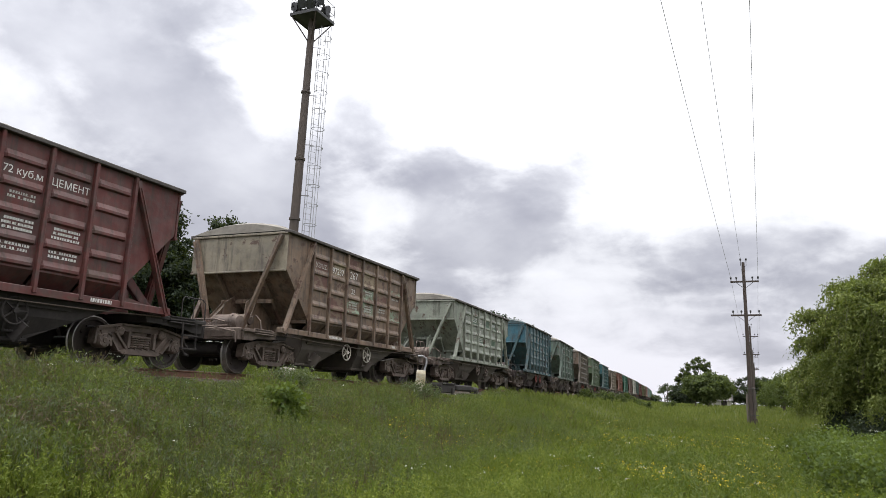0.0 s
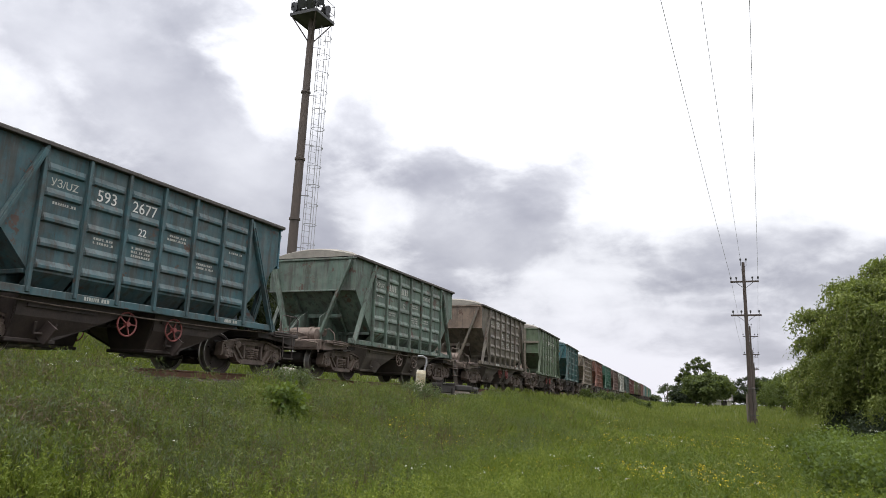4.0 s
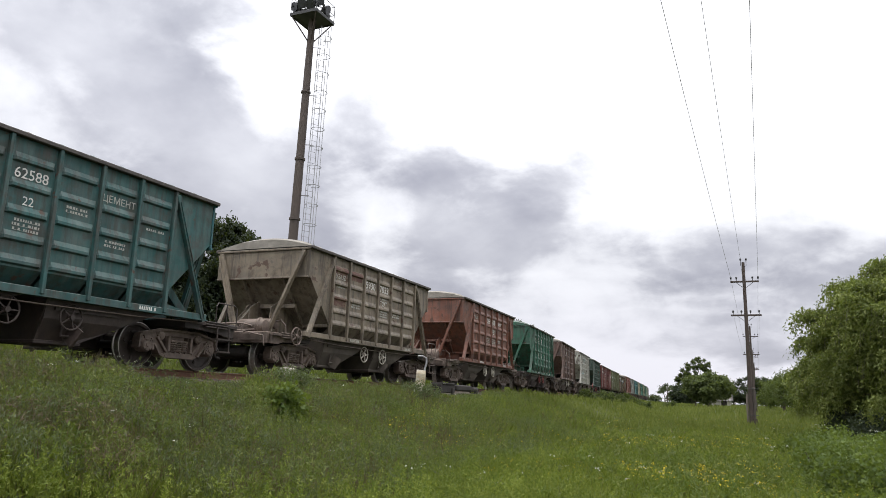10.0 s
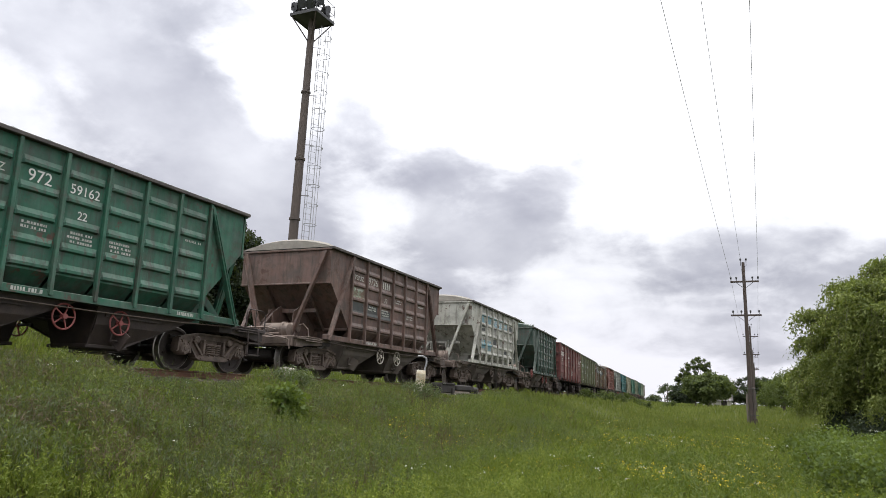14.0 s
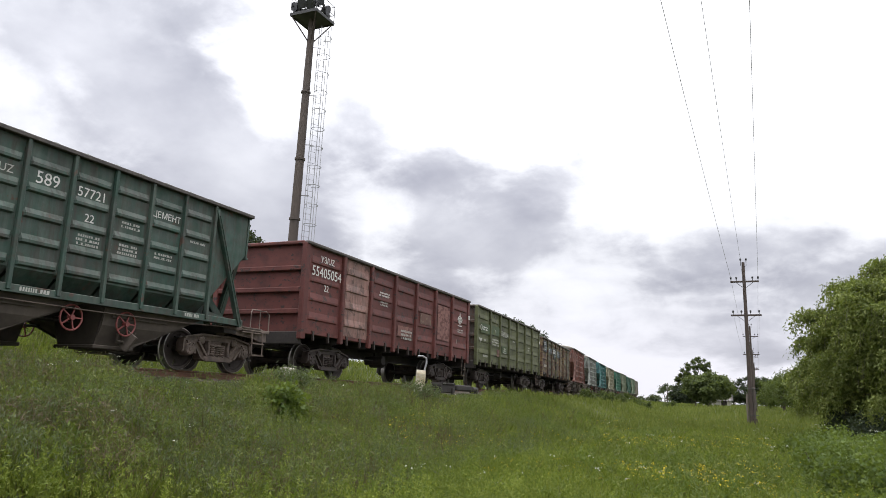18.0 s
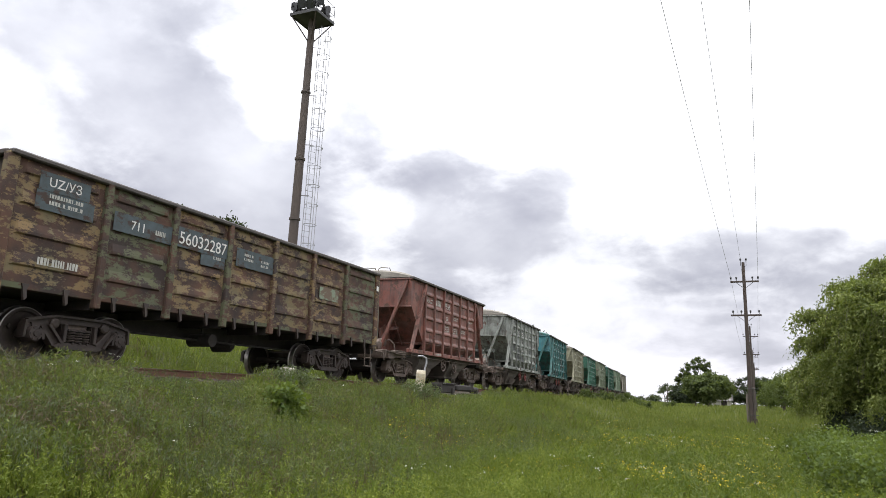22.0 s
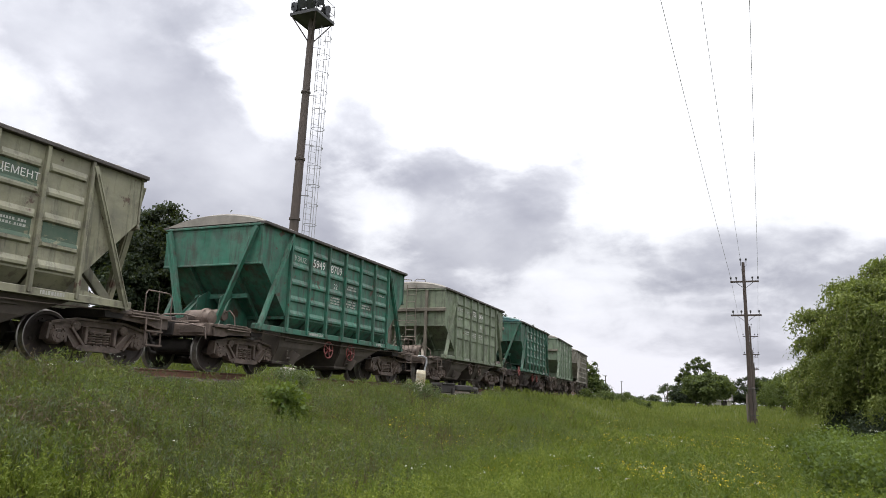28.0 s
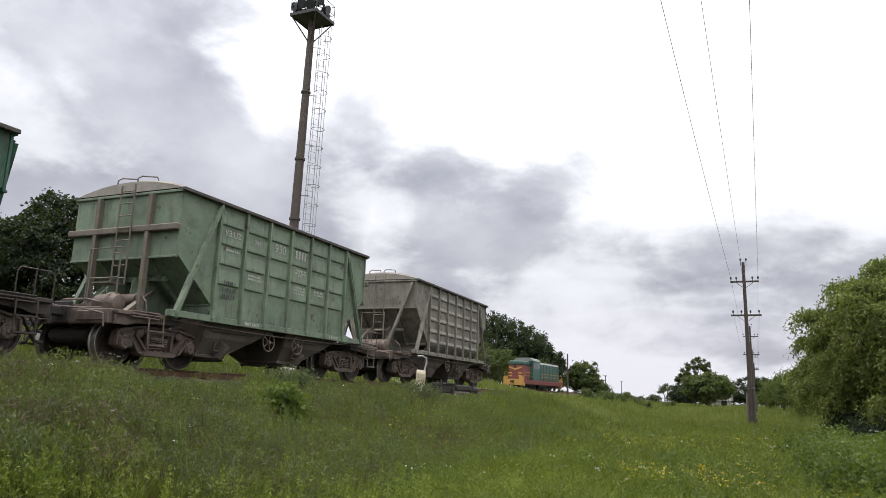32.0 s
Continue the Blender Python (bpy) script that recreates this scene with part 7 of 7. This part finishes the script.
# bushes
def bush(label, x, y, h, w, mat, seed, count, leaf=(0.09, 0.055), group=""):
    rng = np.random.default_rng(seed)
    e = tagged(new("bush"), label, "bush", group)
    e.matrix_basis = pose(x, y, float(ground_z(x, y)) - 0.03)
    sh = Shape()
    nc = max(10, count // 45)
    u = rng.normal(size=(nc, 3))
    u /= np.linalg.norm(u, axis=1, keepdims=True)
    cc = np.abs(u * rng.uniform(0.4, 1.05, nc)[:, None]) * np.sign(u) * np.array([w, w, h * 0.5]) + np.array([0, 0, h * 0.5])
    for i in range(0, nc, 3):
        sh.tube([(rng.normal() * 0.06, rng.normal() * 0.06, 0), tuple(cc[i] * 0.6), tuple(cc[i])], [0.015, 0.01, 0.005], 4)
    part("stem", sh.mesh("stem", M_BARK), e)
    pick = rng.integers(0, nc, count)
    c = cc[pick] + rng.normal(size=(count, 3)) * 0.13 * min(1.0, h)
    c = c[c[:, 2] > 0.02]
    part("foliage", cloud_mesh("foliage", leaves(rng, c, leaf[0], leaf[1], 0.1), 4, mat), e)
    return e


bush("bright green bush on the embankment slope", 5.15, 10.45, 0.72, 0.38, M_BUSHLEAF, 1, 3000, (0.10, 0.06))
bush("grey-green wormwood clump beside the track", 3.5, 12.9, 0.62, 0.6, M_SAGE, 2, 4600, (0.07, 0.025))
bush("grey-green wormwood clump by the marker post", 3.1, 20.0, 0.5, 0.7, M_SAGE, 3, 2600, (0.07, 0.025))
rng = np.random.default_rng(77)
for i in range(26):
    y = 11.3 + i * 0.5 + rng.uniform(-0.3, 0.3)
    x = 13.35 + 0.13 * y * rng.uniform(0, 1)
    bush("low tangled green shrub under the willow", x, y, rng.uniform(0.45, 0.80), rng.uniform(0.45, 0.8), M_BUSHLEAF, 30 + i, 3000, (0.08, 0.04), "shrubs at the meadow's edge")
# near-black leaves here stand for the shade beneath the canopy
for i, (x, y) in enumerate([(16.2, 31.6), (17.0, 31.4), (17.6, 30.9), (18.4, 30.2), (19.5, 30.6), (20.6, 30.2), (16.2, 33.0), (17.6, 32.8), (15.4, 34.0)]):
    bush("undergrowth at the willow's foot, leaves painted dark as canopy shade", x, y, 1.25, 0.9, M_TREE_A, 50 + i, 3000, (0.13, 0.06), "undergrowth")
for i, (dn, y, h) in enumerate([(2.8, 58, 0.9), (3.6, 66, 0.8), (3.0, 74, 1.0), (4.0, 80, 0.9), (5.0, 92, 1.0), (6.5, 84, 0.8), (3.2, 98, 1.2), (9.0, 100, 0.9)]):
    x = float(np.interp(y, LINE_Y, LINE_X)) + dn
    bush("small dark bush on the embankment shoulder", x, y, h, 0.9, M_TREE_B, 80 + i, 900, (0.16, 0.1), "bushes on the shoulder")


# ---- grass ----
def fan(rng, n, near, far, lo=-66, hi=18, power=1.0):
    """Places on the ground, thinner with distance, over the fan of meadow and slope beside the line."""
    a = np.radians(rng.uniform(lo, hi, n))
    r = near * (far / near) ** (rng.uniform(0, 1, n) ** power)
    x, y = EYE.x + r * np.sin(a), r * np.cos(a)
    return x, y, r


def patch(x, y, f, seed):
    """Smooth random field from 0 to 1."""
    k = np.random.default_rng(seed).uniform(-1, 1, (5, 3))
    s = sum(np.sin(x * f * a * 2.1 + y * f * b * 2.1 + c * 9) for a, b, c in k)
    return np.clip(0.5 + s / 5.0, 0, 1)


def blades(rng, x, y, h, w, lean):
    z = ground_z(x, y)
    n = len(x)
    a = rng.uniform(0, 2 * np.pi, n)
    b = rng.uniform(0, 2 * np.pi, n)
    s = np.stack([np.cos(a), np.sin(a), np.zeros(n)], 1) * (w / 2)[:, None]
    l = np.stack([np.cos(b), np.sin(b), np.zeros(n)], 1) * (h * lean)[:, None]
    p = np.stack([x, y, z - 0.02], 1)
    up = np.array([0, 0, 1.0])
    mid = p + up * (h * 0.6)[:, None] + l * 0.35
    tip = p + up * h[:, None] + l
    return np.stack([p - s, p + s, mid + s * 0.75, tip, mid - s * 0.75], 1)


def clearing(x, y):
    """Two worn gaps in the growth beside the line: at the bare rail and at the points lever."""
    n, a = lateral(x, y), np.degrees(np.arctan2(x - 13.0, y))
    return (n > 0) & (((n < 4.2) & (a > -48) & (a < -39.5)) | ((n < 4.6) & (a > -27) & (a < -21.5)))


def shoulder(x, y):
    """Growth stays low close to the rails."""
    return 0.5 + 0.5 * smooth(2.0, 4.6, np.abs(lateral(x, y)))


def keep_off_track(x, y):
    n = lateral(x, y)
    bare = (np.abs(n) < 1.55) | ((n < 2.4) & clearing(x, y))
    return ~bare


rng = np.random.default_rng(11)
x, y, r = fan(rng, 270000, 8.0, 34.0)
ok = keep_off_track(x, y)
x, y, r = x[ok], y[ok], r[ok]
n = lateral(x, y)
slope = (n < 7.5)
tall = 0.55 + 0.9 * patch(x, y, 0.55, 3) + 0.25 * patch(x, y, 2.2, 4)
h = 0.20 * tall * rng.uniform(0.5, 1.35, len(x)) * np.where(slope, 1.25, 1.0)
h = np.where(clearing(x, y), np.minimum(h * 0.45, 0.16), h) * shoulder(x, y)
w = 0.0055 * (1 + r / 11.0) * rng.uniform(0.6, 1.4, len(x))
dry = rng.uniform(0, 1, len(x)) < np.where(slope, 0.32 * patch(x, y, 0.8, 9) ** 1.5, 0.04)
v = blades(rng, x, y, h, w, rng.uniform(0.1, 0.7, len(x)))
tagged(new("meadow_grass", cloud_mesh("meadow_grass", v[~dry], 5, M_GRASS)), "tall lush green meadow grass", "grass", kind="stuff")
tagged(new("dry_grass", cloud_mesh("dry_grass", v[dry], 5, M_DRY)), "brown dry grass stalks on the embankment", "grass", kind="stuff")
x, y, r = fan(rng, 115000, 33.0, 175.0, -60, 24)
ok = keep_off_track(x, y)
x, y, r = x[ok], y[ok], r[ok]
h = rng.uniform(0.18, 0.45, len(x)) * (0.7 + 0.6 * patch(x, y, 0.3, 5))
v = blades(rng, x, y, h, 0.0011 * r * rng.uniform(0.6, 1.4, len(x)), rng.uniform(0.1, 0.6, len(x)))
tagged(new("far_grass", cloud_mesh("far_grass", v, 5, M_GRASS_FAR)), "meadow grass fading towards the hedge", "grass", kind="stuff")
# bare earth on the shoulder beside the clear rail
gx, gy = np.meshgrid(np.arange(1.3, 4.4, 0.1), np.arange(8.2, 14.4, 0.1))
edge = 0.05 - 0.10 * ((gx - 2.5) / 1.4) ** 2 - 0.08 * ((gy - 11.2) / 2.9) ** 2 + 0.03 * np.sin(gx * 5.1 + gy * 3.3) * np.sin(gy * 4.7 - gx * 2.0)
w0 = gx.shape[1]
me = bpy.data.meshes.new("bare_earth")
ii = (np.arange(gx.shape[0] - 1)[:, None] * w0 + np.arange(w0 - 1)[None]).ravel()
me.from_pydata(np.stack([gx, gy, ground_z(gx, gy) + np.minimum(edge, 0.03)], -1).reshape(-1, 3).tolist(), [], np.stack([ii, ii + 1, ii + w0 + 1, ii + w0], -1).tolist())
me.materials.append(M_BALLAST)
tagged(new("bare_earth", me), "bare brown earth beside the rail", "earth", kind="structure")
# left bank behind the line
x, y = rng.uniform(-30, -1.6, 26000), rng.uniform(-2, 60, 26000)
ok = keep_off_track(x, y)
x, y = x[ok], y[ok]
v = blades(rng, x, y, rng.uniform(0.2, 0.5, len(x)), rng.uniform(0.02, 0.05, len(x)), rng.uniform(0.1, 0.6, len(x)))
tagged(new("bank_grass", cloud_mesh("bank_grass", v, 5, M_GRASS)), "green grass on the bank behind the railway", "grass", kind="stuff")


def weeds(name, label, rng, x, y, h, per, leaf, mat, spread=0.10):
    """Leafy stalks: leaves scattered up an upright axis."""
    h = h * shoulder(x, y)
    z = ground_z(x, y)
    t = rng.uniform(0.12, 1.0, (len(x), per))
    lean = rng.normal(size=(len(x), 2)) * 0.12
    c = np.stack([x[:, None] + lean[:, :1] * t * h[:, None] + rng.normal(size=t.shape) * spread * (1.15 - t) * 0.5,
                  y[:, None] + lean[:, 1:] * t * h[:, None] + rng.normal(size=t.shape) * spread * (1.15 - t) * 0.5,
                  z[:, None] + t * h[:, None]], -1).reshape(-1, 3)
    return tagged(new(name, cloud_mesh(name, leaves(rng, c, leaf[0] * 0.95, leaf[1] * 0.6, -0.45, 0.1), 4, mat)), label, "weeds", kind="stuff")


x, y, r = fan(rng, 9000, 8.5, 36.0)
n = lateral(x, y)
ok = keep_off_track(x, y) & ~clearing(x, y) & (rng.uniform(0, 1, len(x)) < np.where(n < 8, 0.6, 0.2) * (0.1 + patch(x, y, 0.9, 21)))
x, y = x[ok], y[ok]
weeds("green_weeds", "leafy green weeds on the embankment", rng, x, y, rng.uniform(0.2, 0.6, len(x)), 18, (0.075, 0.03), M_WEED)
x, y, r = fan(rng, 4200, 7.6, 15.0)
ok = keep_off_track(x, y) & ~clearing(x, y) & (patch(x, y, 0.7, 23) > 0.38)
x, y = x[ok], y[ok]
weeds("upright_herbs", "upright yellow-green leafy herbs in the near grass", rng, x, y, rng.uniform(0.22, 0.55, len(x)), 40, (0.045, 0.022), M_FRESH, 0.08)
x, y, r = fan(rng, 9000, 13.0, 48.0, -44, 14)
ok = (lateral(x, y) > 4.5) & (patch(x, y, 0.9, 24) > 0.45)
x, y = x[ok], y[ok]
weeds("meadow_herbs", "broad-leaved green herbs all over the meadow", rng, x, y, rng.uniform(0.14, 0.34, len(x)), 14, (0.085, 0.05), M_WEED, 0.16)
x, y, r = fan(rng, 5200, 8.5, 34.0)
n = lateral(x, y)
ok = keep_off_track(x, y) & ~clearing(x, y) & (n < 8.5) & (patch(x, y, 0.6, 31) > 0.6)
x, y = x[ok], y[ok]
weeds("wormwood", "grey-green feathery wormwood on the embankment", rng, x, y, rng.uniform(0.25, 0.65, len(x)), 24, (0.06, 0.018), M_SAGE, 0.14)
x, y, r = fan(rng, 5200, 9.0, 30.0, -66, -20)
n = lateral(x, y)
ok = keep_off_track(x, y) & ~clearing(x, y) & (n < 8.0) & (patch(x, y, 0.7, 41) > 0.42)
x, y = x[ok], y[ok]
weeds("dry_weeds", "brown withered weed stalks", rng, x, y, rng.uniform(0.3, 0.65, len(x)), 14, (0.07, 0.014), M_DRY, 0.10)


def clumps(name, label, rng, n, lo, hi, far, top, leaf, per, mat, spread, slope_only=True):
    """Low mounds of leaves: each a dome of small leaves over its root."""
    x, y, r = fan(rng, n, 8.3, far, lo, hi)
    nn = lateral(x, y)
    ok = keep_off_track(x, y) & (rng.uniform(0, 1, n) < np.where(nn < 8.5, 1.0, 0.0 if slope_only else 0.5))
    x, y, r = x[ok], y[ok], r[ok]
    k = len(x)
    w = rng.uniform(0.5, 1.3, k) * spread
    u = rng.normal(size=(k, per, 3))
    u /= np.linalg.norm(u, axis=2, keepdims=True)
    u *= rng.uniform(0.35, 1.0, (k, per, 1)) ** 0.5
    h = rng.uniform(0.5, 1.2, k) * top * shoulder(x, y)
    h = np.where(clearing(x, y), np.minimum(h, 0.5 * top) * 0.4, h)
    c = np.stack([x[:, None] + u[..., 0] * w[:, None], y[:, None] + u[..., 1] * w[:, None], ground_z(x, y)[:, None] + 0.03 + np.abs(u[..., 2]) * h[:, None]], -1).reshape(-1, 3)
    tagged(new(name, cloud_mesh(name, leaves(rng, c, leaf[0] * 0.95, leaf[1] * 0.55, -0.45, 0.1), 4, mat)), label, "weeds", kind="stuff")


rng = np.random.default_rng(19)
clumps("weed_mounds", "rounded mounds of green weeds on the slope", rng, 210, -66, -12, 32.0, 0.62, (0.075, 0.026), 420, M_WEED, 0.5)
clumps("wormwood_mounds", "rounded grey-green wormwood mounds on the slope", rng, 110, -66, -16, 32.0, 0.66, (0.08, 0.02), 420, M_SAGE, 0.5)
clumps("dark_mounds", "dark leafy mounds on the slope and meadow", rng, 130, -66, 10, 36.0, 0.5, (0.085, 0.034), 300, M_BUSHLEAF, 0.45, False)
clumps("leafy_herbs", "dense low green herbs covering the slope", rng, 1500, -66, -8, 34.0, 0.42, (0.06, 0.022), 105, M_WEED, 0.26)
clumps("bright_herbs", "fresh green leafy plants among the grass", rng, 1300, -66, 10, 30.0, 0.36, (0.07, 0.024), 90, M_FRESH, 0.22, False)
clumps("sage_herbs", "grey-green feathery plants on the slope", rng, 620, -66, -14, 34.0, 0.45, (0.08, 0.022), 80, M_SAGE, 0.26)
clumps("brown_thicket", "dense brown and purple withered weeds on the slope", rng, 130, -66, -46, 17.0, 0.6, (0.09, 0.018), 260, M_DRY, 0.45)
clumps("grey_thicket", "dense grey-green wormwood on the slope", rng, 120, -66, -40, 20.0, 0.62, (0.08, 0.02), 320, M_SAGE, 0.45)
clumps("brown_herbs", "withered brown plants on the slope", rng, 420, -66, -28, 26.0, 0.45, (0.08, 0.018), 60, M_DRY, 0.24)
clumps("dark_tussocks", "dark green tussocks in the meadow", rng, 420, -45, 12, 60.0, 0.34, (0.11, 0.03), 60, M_BUSHLEAF, 0.34, False)


def stalks(name, label, n, lo, hi, far, h0, h1, mat, seed, cut):
    """Upright stalks in drifts on the slope."""
    x, y, r = fan(rng, n, 8.2, far, lo, hi)
    ok = keep_off_track(x, y) & ~clearing(x, y) & (lateral(x, y) < 8.5) & (patch(x, y, 0.75, seed) > cut)
    x, y, r = x[ok], y[ok], r[ok]
    v = blades(rng, x, y, rng.uniform(h0, h1, len(x)) * shoulder(x, y), 0.006 * (1 + r / 16.0) * rng.uniform(0.7, 1.3, len(x)), rng.uniform(0.02, 0.3, len(x)))
    tagged(new(name, cloud_mesh(name, v, 5, mat)), label, "weeds", kind="stuff")


stalks("brown_stalks", "brown upright weed stalks on the slope", 14000, -66, -24, 24.0, 0.25, 0.6, M_DRY, 71, 0.5)
stalks("green_stalks", "tall green weed stalks on the slope", 18000, -66, -20, 26.0, 0.25, 0.55, M_WEED, 72, 0.4)


def flowers(name, label, rng, x, y, h, size, per, mat, spread):
    z = ground_z(x, y) + h
    c = np.stack([x, y, z], 1).repeat(per, 0) + rng.normal(size=(len(x) * per, 3)) * np.array([spread, spread, spread * 0.35])
    return tagged(new(name, cloud_mesh(name, leaves(rng, c, size, size, 0.0, 0.7), 4, mat)), label, "flowers", kind="stuff")


x, y, r = fan(rng, 4200, 11.0, 52.0, -40, 6)
n = lateral(x, y)
ok = (n > 5.5) & (patch(x, y, 0.42, 51) > 0.60)
x, y = x[ok], y[ok]
flowers("yellow_flowers", "small yellow meadow flowers in drifts", rng, x, y, rng.uniform(0.18, 0.34, len(x)), 0.024, 4, M_YELLOW, 0.03)
x, y, r = fan(rng, 220, 9.0, 34.0, -62, 12)
ok = keep_off_track(x, y) & (patch(x, y, 0.8, 61) > 0.4)
x, y = x[ok], y[ok]
flowers("white_flowers", "white umbel flowers standing above the grass", rng, x, y, rng.uniform(0.32, 0.55, len(x)), 0.022, 6, M_WHITEFL, 0.028)
x, y = rng.uniform(13.9, 17.2, 26), rng.uniform(24.0, 27.0, 26)
flowers("elder_flowers", "white flower heads before the willow", rng, x, y, rng.uniform(0.5, 0.9, len(x)), 0.024, 7, M_WHITEFL, 0.035)


# ---- movement ----
def motions():
    steps = [i / 1.0 for i in range(int(SECONDS) + 1)]
    for wagon, off in zip(TRAIN, OFFSETS):
        rows = []
        for t in steps:
            c, a = track(off - travelled(t))
            rows.append((t, pose(c.x, c.y, 0, 0, 0, math.degrees(a))))
        walk(wagon, rows)
    ticks = [2 * i / FPS for i in range(int(SECONDS * FPS / 2) + 1)]
    turns = [(t, math.degrees(travelled(t) / 0.475)) for t in ticks]
    for wheelset, dy in WHEELSETS:
        walk(wheelset, [(t, pose(0, dy, 0.475, d % 360.0, 0, 0)) for t, d in turns])


motions()
